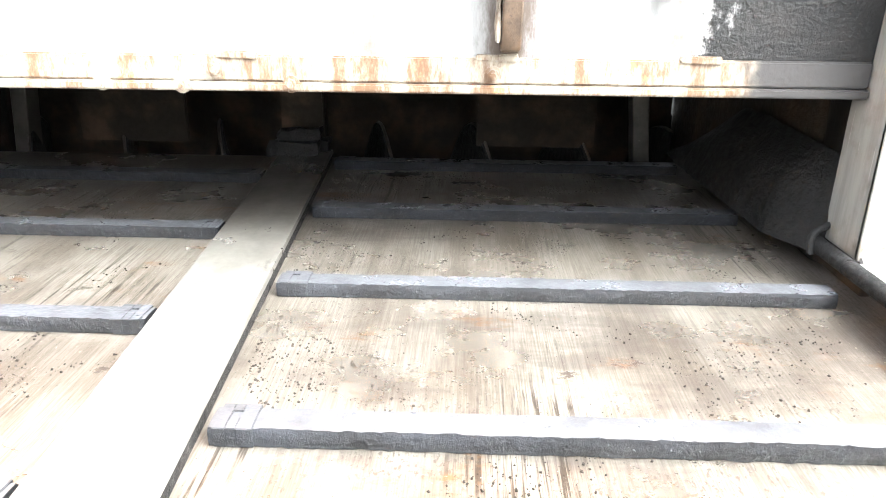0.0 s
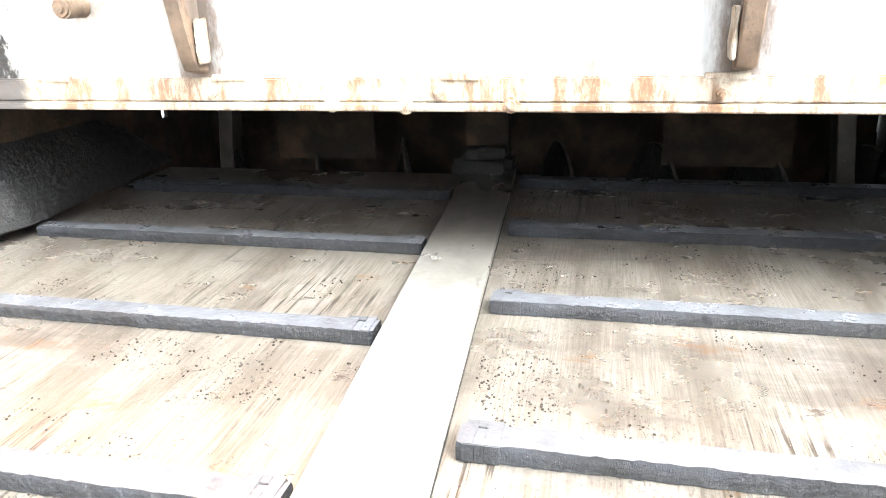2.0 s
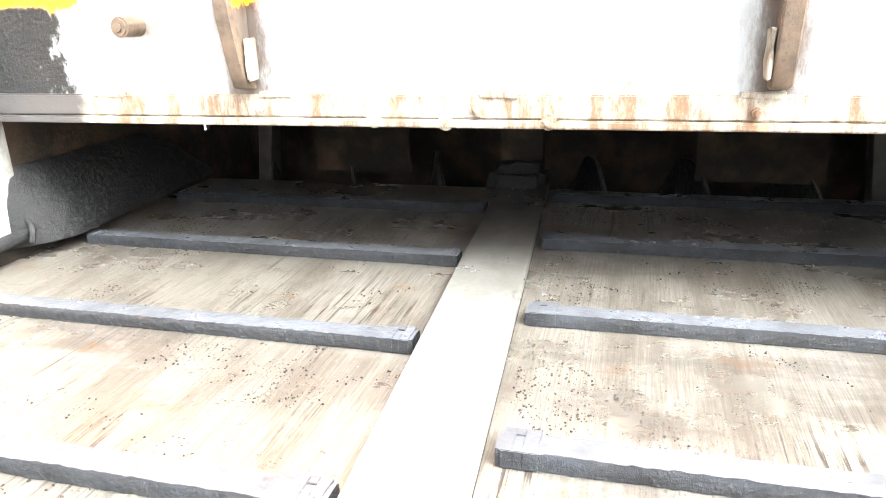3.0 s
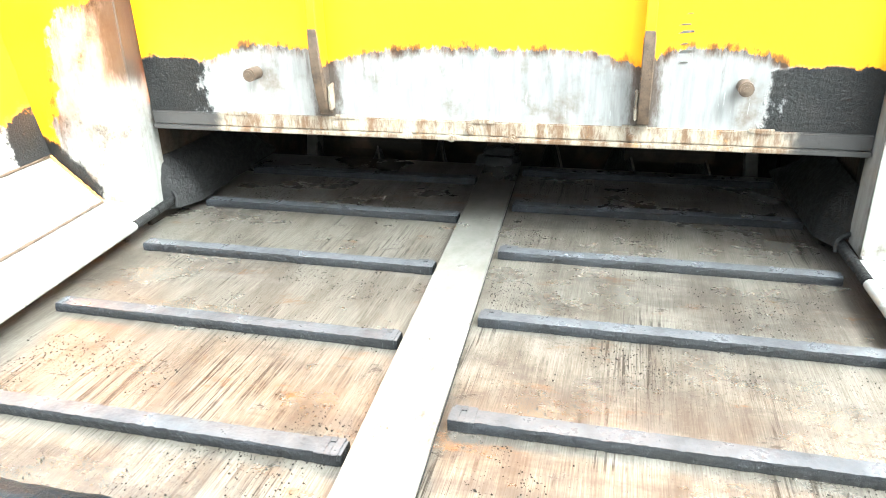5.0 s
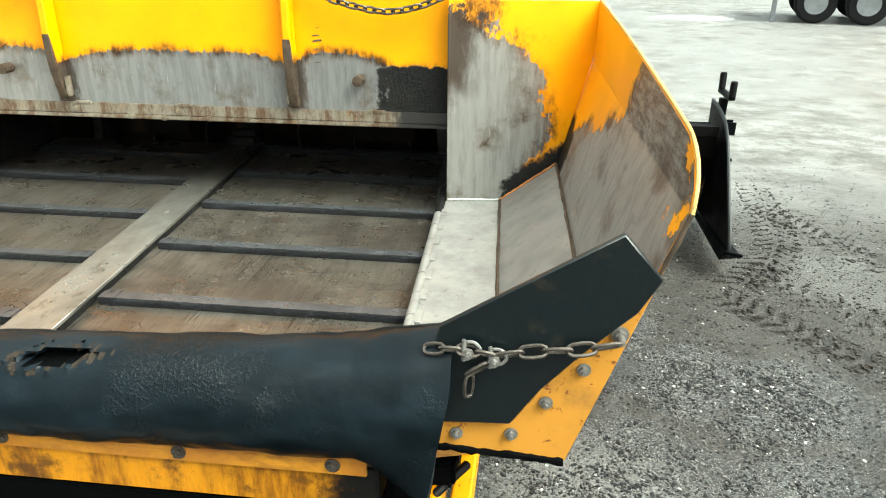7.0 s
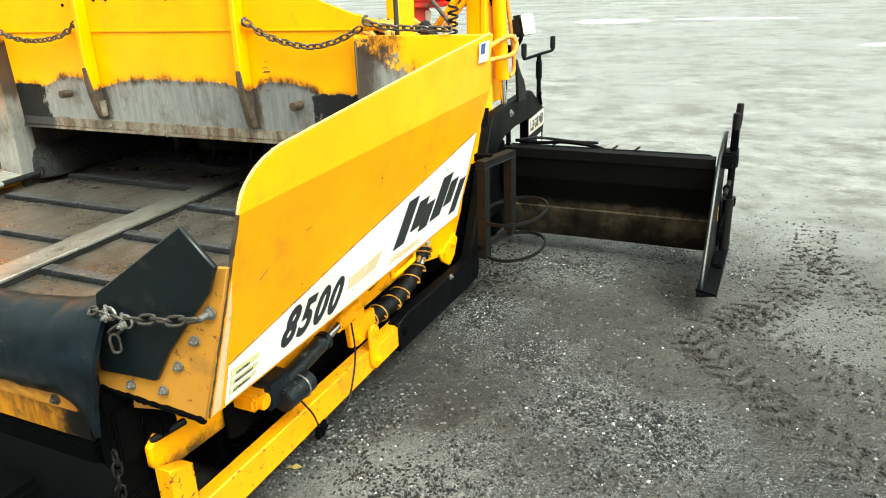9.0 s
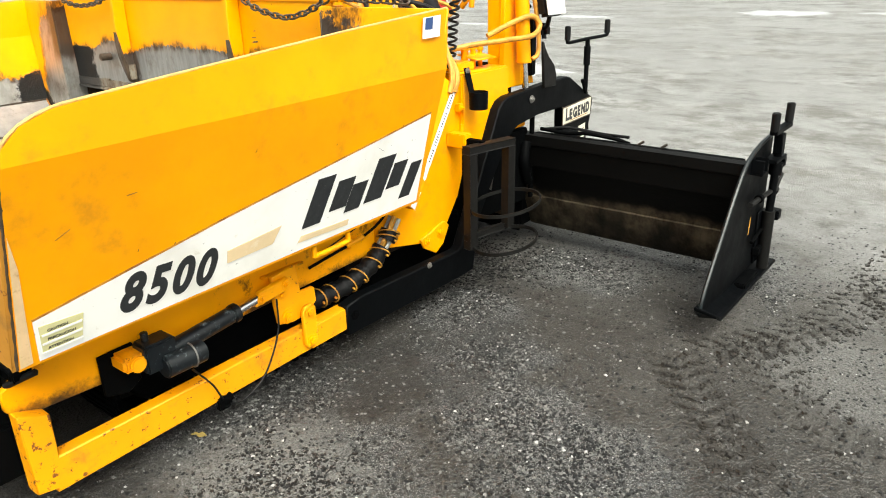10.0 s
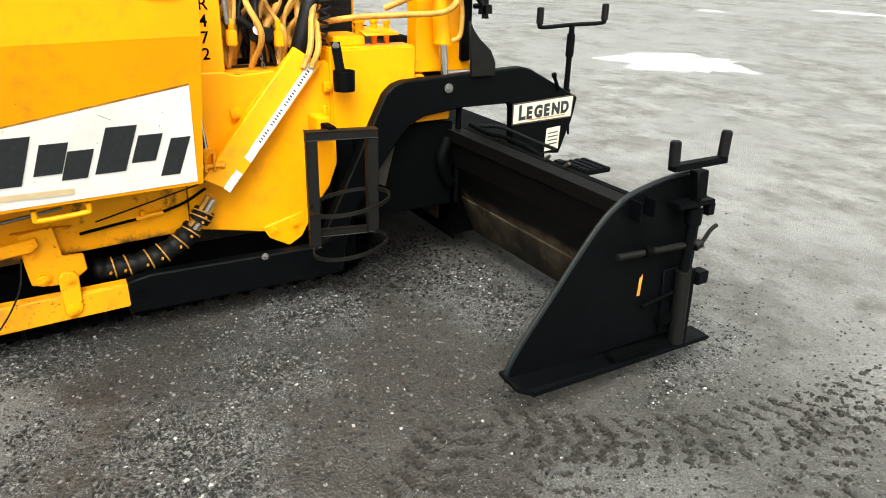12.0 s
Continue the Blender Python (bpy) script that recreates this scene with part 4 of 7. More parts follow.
for x in (0.93, -0.97):
    part("auger_bearing_plate", slab([(x, 0.93, 0.52), (x, 1.00, 0.52), (x - 0.05 * (1 if x > 0 else -1), 1.00, 1.0), (x - 0.05 * (1 if x > 0 else -1), 0.93, 1.0)], (0.05 if x > 0 else -0.05, 0, 0)), M_BAR, auger, "scraped steel hanger plate")
# unseen lower part and rear roof are added to keep the tunnel dark
part("tunnel_back", merged(box(-1.15, 1.105, 1.225, 1.24, 0.20, 1.06, 0.004), box(-1.15, 1.105, 0.86, 1.22, 1.0, 1.012, 0.0)), M_TUNNEL, paver, "sooty brown plate behind the auger, extended to keep daylight out")
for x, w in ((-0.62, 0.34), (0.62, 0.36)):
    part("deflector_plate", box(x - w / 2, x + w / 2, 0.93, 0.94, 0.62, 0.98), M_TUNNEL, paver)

# flow gate across the tunnel
gate = part("flow_gate", merged(
    slab([(-1.125, 0.0, 0.985), (1.085, 0.0, 0.985), (1.085, -0.01, 1.435), (-1.125, -0.01, 1.435)], (0, 0.012, 0), 0.002)), M_GATE, paver, "gate plate worn from yellow paint to bare steel, tar at both ends")
lip = part("gate_lip", merged(box(-1.12, 1.083, -0.006, 0.020, 0.948, 0.992, 0.003), box(-1.12, 1.083, -0.014, 0.024, 0.932, 0.947, 0.003)), M_LIP, gate, "rusty cream lip strip bolted along the gate edge")
for x, z in ((-0.455, 0.966), (-0.02, 0.968), (0.455, 0.964), (-0.22, 0.944), (0.11, 0.944), (-0.08, 0.941)):
    part("bolt", bolt((x, -0.006, z), (0, -1, 0), 0.010), M_LIP, lip)
for x in (-0.80, -0.42, 0.02, 0.46, 0.80):
    part("weld_tab", roughen(diced(box(x - 0.035, x + 0.035, -0.010, 0.0, 0.986, 0.998, 0.002), 1), 0.003, 60), M_LIP, gate)
for x in (-0.475, 0.482):
    rib = side_slab([(-0.010, 1.012), (-0.022, 1.004), (-0.040, 1.02), (-0.075, 1.14), (-0.082, 1.30), (-0.075, 1.50), (-0.065, 1.76), (-0.012, 1.76), (-0.012, 1.02)], x - 0.014, x + 0.014, 0.003)
    ribp = part("gate_rib", rib, M_GATE, gate, "upright stiffening rib, worn dark at the foot")
    part("rib_shoe", side_slab([(-0.006, 1.0), (-0.043, 1.008), (-0.060, 1.06), (-0.0785, 1.14), (-0.0845, 1.20), (-0.0835, 1.27), (-0.078, 1.245), (-0.060, 1.14), (-0.03, 1.06), (-0.006, 1.03)], x - 0.0165, x + 0.016, 0.003), M_SHOE, ribp, "dark rusty foot of the rib")
    part("weld_bead", roughen(diced(box(x + (0.018 if x < 0 else -0.026), x + (0.026 if x < 0 else -0.018), -0.05, -0.012, 1.02, 1.10, 0.002), 2), 0.006, 60), M_LIP, ribp)
for k, (dx, wide, tall) in enumerate(((0.0, 0.016, 0.006), (0.004, 0.022, 0.009), (-0.003, 0.012, 0.005), (0.002, 0.024, 0.010), (-0.004, 0.018, 0.006), (0.005, 0.010, 0.004))):
    x, z = 0.577 + dx, 1.172 + 0.025 * k + 0.004 * (k % 2)
    part("paint_scuff", slab([(x - wide, -0.0050, z), (x + wide * 0.8, -0.0050, z + tall * 0.4), (x + wide * 0.6, -0.0052, z + tall), (x - wide * 0.5, -0.0052, z + tall * 0.8)], (0, -0.0012 - 0.0006 * k, 0), 0), M_BAR, gate)
for x, z in ((-0.711, 1.125), (0.739, 1.115)):
    part("gate_pin", merged(rod((x, 0.0, z), (x, -0.062, z), 0.020, 18, 0.004), rod((x, -0.062, z), (x, -0.066, z), 0.010, 12)), M_SHOE, gate, "round dark steel pin sticking out of the gate")
hood = part("hood_panel", merged(
    slab([(-1.19, -0.010, 1.437), (1.215, -0.010, 1.437), (1.215, -0.010, 1.452), (1.049, -0.010, 1.497), (0.732, -0.010, 1.605), (0.40, -0.010, 1.76), (0.30, -0.010, 1.76), (0.30, -0.010, 1.622), (-0.26, -0.010, 1.622), (-0.26, -0.010, 1.76), (-1.19, -0.010, 1.76)], (0, 0.012, 0), 0.002),
    box(-1.19, 1.21, -0.016, -0.009, 1.430, 1.440, 0.002), box(-0.255, 0.335, 0.0, 0.3, 1.60, 1.62, 0.002)), M_YELLOW, gate, "clean yellow hood panel above the gate")
for x, z in ((-0.40, 1.58), (-0.32, 1.58), (0.06, 1.575), (0.12, 1.575), (-0.62, 1.56)):
    part("rivet", rod((x, -0.009, z), (x, -0.017, z), 0.008, 10), M_DARK, hood)
for x in (-1.155, -0.478, 0.52, 1.125):
    part("chain_hook", tube([(x, -0.008, 1.455), (x, -0.05, 1.458), (x, -0.055, 1.482), (x, -0.03, 1.488)], 0.006, 8), M_CHAIN, gate)
part("chain", link_chain([(-1.15, -0.05, 1.475), (-1.04, -0.055, 1.424), (-0.85, -0.06, 1.393), (-0.63, -0.055, 1.416), (-0.50, -0.05, 1.482)]), M_CHAIN, gate, "rusty safety chain hanging slack")
part("chain", link_chain([(0.53, -0.05, 1.475), (0.62, -0.055, 1.422), (0.73, -0.06, 1.389), (0.86, -0.06, 1.370), (0.98, -0.06, 1.390), (1.08, -0.055, 1.430), (1.12, -0.05, 1.455)]), M_CHAIN, gate, "rusty safety chain hanging slack")
part("chain", link_chain([(1.12, -0.05, 1.468), (1.20, -0.02, 1.445), (1.32, -0.01, 1.438), (1.48, -0.01, 1.434)]), M_CHAIN, gate, "rusty chain lying along the wing top")
part("chain", link_chain([(-1.16, -0.05, 1.468), (-1.26, -0.02, 1.445), (-1.45, -0.01, 1.436)]), M_CHAIN, gate, "rusty chain lying along the wing top")
part("chain_bracket", box(1.10, 1.145, -0.03, 0.02, 1.43, 1.475), M_YELLOW, gate)


# ---- hopper wings ----
def make_wing(s):
    def X(x, y=-1.56):
        return x if s > 0 else -0.045 - x - 0.13 * (y + 0.08)

    def P(*pts):
        return [(X(x, y), y, z) for x, y, z in pts]

    lower = bmesh.new()
    sheets = []
    for inset in (0.0, 0.010):
        sheet = []
        for i in range(25):
            u = i / 24
            row = []
            for k in range(9):
                v = k / 8
                y = -1.545 + (1.565 + 0.010 * v) * u
                z = (0.640 + 0.025 * u) * (1 - v) + (1.180 + 0.020 * u) * v
                row.append(lower.verts.new((X(panel_x(y, z), y) - s * inset, y, z)))
            sheet.append(row)
        sheets.append(sheet)
    for sheet in sheets:
        for i in range(24):
            for k in range(8):
                lower.faces.new((sheet[i][k], sheet[i + 1][k], sheet[i + 1][k + 1], sheet[i][k + 1]))
    rim_at = [(i, 0) for i in range(24)] + [(24, k) for k in range(8)] + [(i, 8) for i in range(24, 0, -1)] + [(0, k) for k in range(8, 0, -1)]
    for p, q in zip(rim_at, rim_at[1:] + rim_at[:1]):
        a, b = sheets
        lower.faces.new((a[p[0]][p[1]], a[q[0]][q[1]], b[q[0]][q[1]], b[p[0]][p[1]]))
    bmesh.ops.recalc_face_normals(lower, faces=lower.faces[:])
    lower.normal_update()
    for f in lower.faces:
        f.material_index = 1 if f.normal.x * s < -0.6 else 0
    wing = part("hopper_wing", lower, [M_YELLOW, M_WSIDE], paver, "yellow hopper wing, worn to bare steel inside")

    def ux(y, z):
        fold = 1.2 + 0.0127 * min(0, y)
        k = 0.03 + 0.11 * min(1.0, max(0.0, -y / 1.5))
        return panel_x(y, fold) + k * (z - fold)

    top = [(0.03, 1.200), (0.037, 1.412), (-0.5, 1.372), (-1.0, 1.328), (-1.33, 1.297), (-1.42, 1.286), (-1.49, 1.260), (-1.532, 1.220), (-1.545, 1.180)]
    band = slab(P(*[(ux(y, z), y, z) for y, z in top]), (-s * 0.010, 0, 0), 0)
    band.normal_update()
    for f in band.faces:
        f.material_index = 1 if f.normal.x * s < -0.6 else 0
    part("wing_top_band", band, [M_YELLOW, M_WSIDE], wing, "upright top band of the wing")
    edge = [(0.037, 1.414), (-0.5, 1.374), (-1.0, 1.330), (-1.33, 1.299), (-1.42, 1.288), (-1.49, 1.262), (-1.534, 1.222), (-1.548, 1.180)]
    low = [(-1.548, z) for z in (1.0, 0.85, 0.645)]
    part("wing_rim", tube(P(*[(ux(y, z) - 0.005, y, z) for y, z in edge]), 0.0042, 8, 2), M_RIM, wing, "worn pale rim of the wing")
    part("wing_rim", roughen(tube(P(*[(panel_x(y, z) - 0.005, y, z) for y, z in [edge[-1]] + low]), 0.0046, 8, 10), 0.003, 70), M_SHOE, wing, "rusty chipped front edge of the wing")
    part("wing_back", slab(P((1.085, -0.083, 0.667), (1.293, -0.06, 0.669), (panel_x(-0.02, 0.815) - 0.01, -0.022, 0.815), (1.612, 0.008, 1.200), (1.642, 0.022, 1.412), (1.085, -0.080, 1.416)), (0, 0.010, 0), 0.002), M_BACK, wing, "wing back plate, yellow at the top and scraped grey below")
    part("wing_post", slab(P((1.085, -0.083, 0.667), (1.085, -0.080, 1.416), (1.085, 0.045, 1.416), (1.085, 0.045, 0.667)), (s * 0.010, 0, 0), 0.003), M_BACK, wing, "narrow side of the wing post")
    part("wing_flap", slab(P((1.082, -0.087, 0.667), (1.293, -0.062, 0.669), (1.350, -1.50, 0.669), (1.122, -1.50, 0.667)), (0, 0, -0.012), 0.003), M_STEEL, wing, "bright scraped hinged floor flap")
    part("wing_slope", slab(P((1.294, -0.06, 0.672), (panel_x(-0.03, 0.815) - 0.012, -0.03, 0.815), (panel_x(-1.5, 0.83) - 0.012, -1.50, 0.83), (1.351, -1.50, 0.672)), (0, 0, -0.012), 0.002), M_STEEL, wing, "bright scraped sloping plate")
    for seam, (a, b) in enumerate((((1.293, -0.06, 0.674), (1.351, -1.50, 0.674)), ((panel_x(-0.03, 0.815) - 0.014, -0.03, 0.817), (panel_x(-1.5, 0.83) - 0.014, -1.50, 0.832)), ((1.293, -0.068, 0.672), (panel_x(-0.02, 0.815) - 0.014, -0.03, 0.818)), ((1.09, -0.090, 0.672), (1.293, -0.068, 0.673)))):
        pts = [Vector(a).lerp(Vector(b), i / 40) for i in range(41)]
        part("weld_seam", roughen(tube([(X(p.x, p.y), p.y, p.z) for p in pts], 0.0055, 6, 0), 0.004, 90), M_SEAM if seam == 2 else M_SHOE if seam < 2 else M_STEEL, wing, "rusty weld seam" if seam < 3 else "")
    # hinge along the inner edge of the flap
    for i in range(-1, 10):
        a, b = i / 10 + 0.001, (i + 0.985) / 10
        p, q = [(X(1.068 + 0.046 * t, -0.10 - 1.35 * t), -0.10 - 1.35 * t, 0.662) for t in (a, b)]
        part("hinge_knuckle", rod(p, q, 0.0155, 12, 0.002), M_STEEL if i > 0 else M_TAR, wing, "" if i >= 0 else "tarry end of the hinge pipe")
    for i in range(9):
        t = (i + 0.965) / 10
        part("hinge_leaf", slab(P((1.078 + 0.046 * t, -0.07 - 1.35 * t, 0.670), (1.100 + 0.046 * t, -0.07 - 1.35 * t, 0.670), (1.100 + 0.046 * t, -0.14 - 1.35 * t, 0.670), (1.078 + 0.046 * t, -0.14 - 1.35 * t, 0.670)), (0, 0, 0.003), 0.001), M_STEEL, wing)
    # front flange, rubber deflector, their bolts
    flange = part("end_flange", slab(P((1.16, -1.556, 0.672), (panel_x(-1.55, 0.643) - 0.003, -1.548, 0.643), (panel_x(-1.55, 1.060) - 0.003, -1.548, 1.060), (1.575, -1.556, 1.055), (1.36, -1.556, 0.80), (1.16, -1.556, 0.76)), (0, -0.012, 0), 0.002), M_FLANGE, wing, "rust-stained yellow end flange of the wing")
    out = [(1.195, 0.731), (1.385, 0.741), (1.44, 0.826), (1.512, 0.91), (1.60, 1.004), (1.636, 1.073), (1.562, 1.158), (1.38, 1.04), (1.245, 0.952)]
    rub = slab(P(*[(x, -1.570 - 0.016 * max(0.0, (z - 0.9) / 0.25), z) for x, z in out]), (0, -0.014, 0), 0.003)
    part("rubber_deflector", rub, M_SHEET, wing, "black rubber sheet bolted to the wing end")
    for x, z in ((1.452, 0.788), (1.518, 0.868), (1.388, 0.708), (1.279, 0.700)):
        part("bolt", bolt((X(x), -1.568, z), (0, -1, 0), 0.009, 0.009), M_ZINC, flange)
    part("bolt", merged(bolt((X(1.577), -1.568, 0.948), (0, -1, 0), 0.011, 0.010), rod((X(1.577), -1.568, 0.948), (X(1.577), -1.603, 0.948), 0.007)), M_ZINC, flange, "chain anchor bolt")
    part("anchor_chain", link_chain(P((1.572, -1.60, 0.945), (1.50, -1.605, 0.932), (1.42, -1.605, 0.922), (1.350, -1.605, 0.908)), 0.044, 0.0038, 0.0115), M_CHAIN, wing, "rusty anchor chain between wing and flap")
    part("anchor_chain", link_chain(P((1.352, -1.606, 0.908), (1.30, -1.609, 0.918), (1.25, -1.60, 0.912), (1.208, -1.588, 0.902)), 0.034, 0.0036, 0.0105), M_CHAIN, wing, "rusty anchor chain between wing and flap")
    part("anchor_chain", link_chain(P((1.338, -1.61, 0.892), (1.312, -1.61, 0.872), (1.305, -1.608, 0.845), (1.305, -1.606, 0.806)), 0.044, 0.0036, 0.0105), M_CHAIN, wing, "loose chain tail")
    for x, z in ((1.306, 0.918), (1.355, 0.906)):
        part("shackle", merged(tube(P((x - 0.016, -1.602, z + 0.012), (x + 0.006, -1.604, z + 0.014), (x + 0.018, -1.606, z), (x + 0.006, -1.608, z - 0.014), (x - 0.016, -1.610, z - 0.010)), 0.0034, 8), rod(P((x - 0.012, -1.604, z + 0.020))[0], P((x - 0.012, -1.612, z - 0.022))[0], 0.0048), bolt(P((x - 0.004, -1.612, z - 0.006))[0], (0, -1, 0), 0.0075, 0.010)), M_ZINC, wing, "small bright bow shackle")
    greasy = [Vector(P((1.17, -1.566, 0.668))[0]).lerp(Vector(P((panel_x(-1.55, 0.643) - 0.006, -1.560, 0.642))[0]), i / 30) for i in range(31)]
    part("grease_seam", roughen(tube([tuple(p) for p in greasy], 0.0085, 8, 0), 0.006, 60), M_DARK, flange, "black grease along the bottom of the flange")
    return wing


wing_right = make_wing(1)
make_wing(-1)


# decals on the right wing
def on_panel(y, z, out=0.0):
    return (panel_x(y, z) + out * 0.96, y, z - out * 0.27)


def decal(name, pts, out, mat, label=""):
    bm = bmesh.new()
    bm.faces.new([bm.verts.new((0, y, z)) for y, z in pts])
    for axis, cuts in (((0, 1, 0), [-1.5 + 0.1 * i for i in range(16)]), ((0, 0, 1), [0.70 + 0.07 * i for i in range(6)])):
        for c in cuts:
            bmesh.ops.bisect_plane(bm, geom=bm.verts[:] + bm.edges[:] + bm.faces[:], plane_co=Vector(axis) * c, plane_no=axis)
    sheet = bm.faces[:]
    grown = bmesh.ops.extrude_face_region(bm, geom=sheet)["geom"]
    top = {v for v in grown if isinstance(v, bmesh.types.BMVert)}
    for v in bm.verts:
        v.co = on_panel(v.co.y, v.co.z, out + (0.0012 if v in top else 0.0))
    bmesh.ops.recalc_face_normals(bm, faces=bm.faces[:])
    return part(name, bm, mat, wing_right, label)


stripe = decal("white_stripe", [(-1.506, 0.775), (-1.496, 0.650), (0.0, 0.678), (-0.015, 1.040), (-0.94, 0.885)], 0.001, M_WHITE, "white swept stripe decal, scratched and edge-worn")
decal("stripe_border", [(-1.508, 0.782), (-1.506, 0.776), (-0.94, 0.886), (-0.015, 1.041), (-0.015, 1.047), (-0.94, 0.892)], 0.001, M_RUSTY_YELLOW)
decal("tan_fade", [(-0.932, 0.728), (-0.935, 0.772), (-0.725, 0.792), (-0.755, 0.735)], 0.0028, M_TAN, "faded tan block on the stripe")
decal("tan_fade", [(-0.643, 0.699), (-0.63, 0.722), (-0.40, 0.717), (-0.402, 0.694)], 0.0028, M_TAN, "faded tan block on the stripe")
decal("warning_label", [(-1.494, 0.756), (-1.487, 0.672), (-1.385, 0.680), (-1.381, 0.750)], 0.0028, M_CREAM, "yellowed warning label")
for k, word in enumerate(("CAUTION", "PRECAUCION", "ATTENTION")):
    part("label_text", lettering(word, 0.0115, lambda a, u, o, k=k: on_panel(-1.474 + a, 0.733 - 0.027 * k + u, 0.0046 + o), 0.0001), M_INK, wing_right)
    decal("label_band", [(-1.488, 0.7285 - 0.027 * k), (-1.488, 0.7225 - 0.027 * k), (-1.386, 0.7245 - 0.027 * k), (-1.386, 0.7305 - 0.027 * k)], 0.0044, M_WHITE)
for k, digit in enumerate("8500"):
    part("digit", lettering(digit, 0.158, lambda a, u, o, k=k: on_panel(-1.285 + a * 0.80 + k * 0.0787, 0.702 - 0.042 * (a * 0.87 + k * 0.0855) + u * 0.98, 0.0032 + o), 0.0065, 0.30, 0.98), M_INK, wing_right, "black slanted digit of the model number")
# maker's mark as plain slanted blocks
for y0, y1, z0, z1 in ((-0.632, -0.548, 0.748, 0.915), (-0.511, -0.428, 0.776, 0.883), (-0.433, -0.355, 0.750, 0.851), (-0.332, -0.236, 0.757, 0.920), (-0.216, -0.138, 0.783, 0.881), (-0.125, -0.060, 0.720, 0.859)):
    lean = (z1 - z0) * 0.30
    decal("mark_block", [(y0, z0), (y0 + lean, z1), (y1 + lean, z1), (y1, z0)], 0.0028, M_INK)
band_x = 1.640
part("badge", slab([(band_x + 0.002, -0.125, 1.320), (band_x + 0.002, -0.03, 1.322), (band_x + 0.008, -0.03, 1.395), (band_x + 0.008, -0.125, 1.390)], (0.002, 0, 0), 0), M_WHITE, wing_right, "small white maker's plate with a blue field")
part("badge_field", slab([(band_x + 0.0075, -0.115, 1.350), (band_x + 0.0075, -0.075, 1.350), (band_x + 0.0115, -0.075, 1.390), (band_x + 0.0115, -0.115, 1.388)], (0.001, 0, 0), 0), plain("blue_print", (0.03, 0.07, 0.20), 0.4), wing_right)

decal("faded_edge", [(-1.543, 0.648), (-1.512, 0.652), (-1.520, 0.80), (-1.526, 0.93), (-1.543, 1.02)], 0.001, M_FADED, "pale rubbed strip along the front edge")

# nicks and scratches in the outer paint
for y, z, dy, dz, w in ((-1.26, 1.045, 0.028, 0.002, 0.0011), (-1.44, 0.98, 0.035, 0.018, 0.0009), (-0.86, 1.07, 0.004, 0.007, 0.002), (-1.23, 0.875, 0.003, 0.006, 0.002), (-0.18, 1.02, 0.003, 0.005, 0.0015), (-0.30, 0.965, 0.035, -0.02, 0.0009), (-1.12, 0.86, 0.004, 0.003, 0.0025), (-0.52, 1.02, 0.003, 0.004, 0.002)):
    decal("paint_nick", [(y, z), (y + dy, z + dz), (y + dy, z + dz + w), (y, z + w)], 0.0042, M_SHOE)


# ---- hopper front: rubber flap, clamp strip, beam and push rollers ----
def make_flap():
    prof = [(-1.596, 0.630), (-1.630, 0.672), (-1.652, 0.735), (-1.650, 0.80), (-1.622, 0.865), (-1.575, 0.900), (-1.520, 0.905), (-1.470, 0.880), (-1.445, 0.835)]
    pts = smooth_path([(0, y, z) for y, z in prof], 6)
    bm = bmesh.new()
    sunk, frayed = {}, {}
    rows, n = [], 420
    for i in range(n + 1):
        x = -1.315 + 2.586 * i / n
        q = abs(x + 0.022)
        crown = -0.082 + 0.066 * min(1.0, q / 1.2) ** 1.6
        end = max(0.0, (q - 1.10) / 0.155)
        row = []
        for k, p in enumerate(pts):
            t = k / (len(pts) - 1)
            dz = crown * min(1.0, t * 2.2)
            y, z = p.y, p.z + dz
            if end > 0 and t < 0.25:
                z -= 0.030 * end * (1 - t / 0.25)
                y -= 0.050 * end * (1 - t / 0.25)
            w = 0.006 * noise.noise(Vector((x * 5, t * 4, 1.0))) + 0.003 * noise.noise(Vector((x * 19, t * 13, 4.0)))
            far = math.sqrt(((x - 0.455) / 0.062) ** 2 + ((t - 0.59 - 0.25 * (x - 0.455)) / 0.034) ** 2) + 0.75 * noise.noise(Vector((x * 52, t * 46, 2.0))) + 0.35 * noise.noise(Vector((x * 130, t * 90, 5.0)))
            hollow = max(0.0, min(1.0, (1.25 - far) / 0.3))
            fold = 0.7 * math.exp(-((far - 1.6) / 0.45) ** 2) * (0.4 + noise.noise(Vector((x * 60, t * 40, 6.0))))
            z += 0.026 * end * max(0.0, min(1.0, (t - 0.3) / 0.3))
            pinch = 0.035 * end * max(0.0, 1 - t / 0.45) * (-1 if x > 0 else 1)
            row.append(bm.verts.new((x + pinch, y + w + 0.05 * hollow - 0.010 * fold, z + w - 0.01 * hollow + 0.008 * fold)))
            sunk[row[-1]] = hollow
            frayed[row[-1]] = 0.9 < far < 2.1 and noise.noise(Vector((x * 70, t * 50, 9.0))) > 0.05
        rows.append(row)
    for i in range(n):
        for k in range(len(pts) - 1):
            four = (rows[i][k], rows[i + 1][k], rows[i + 1][k + 1], rows[i][k + 1])
            # sunk faces take a black material for the darkness inside the tear
            bm.faces.new(four).material_index = 1 if sum(sunk[v] for v in four) > 1.5 else 2 if sum(frayed[v] for v in four) > 1 else 0
    thick(bm, 0.014)
    return bm


flap = part("front_flap", make_flap(), [M_RUBBER, M_DARK, M_FRAY], paver, "thick curled black rubber flap with a torn hole")
strip = part("clamp_strip", box(-1.13, 1.100, -1.607, -1.598, 0.599, 0.648, 0.002), M_RUSTY_YELLOW, paver, "rust-stained yellow clamp strip with bolts")
for x in (-1.06, -0.72, -0.38, -0.04, 0.30, 0.70, 1.03):
    part("bolt", bolt((x, -1.607, 0.624), (0, -1, 0), 0.011), M_CHAIN, strip)
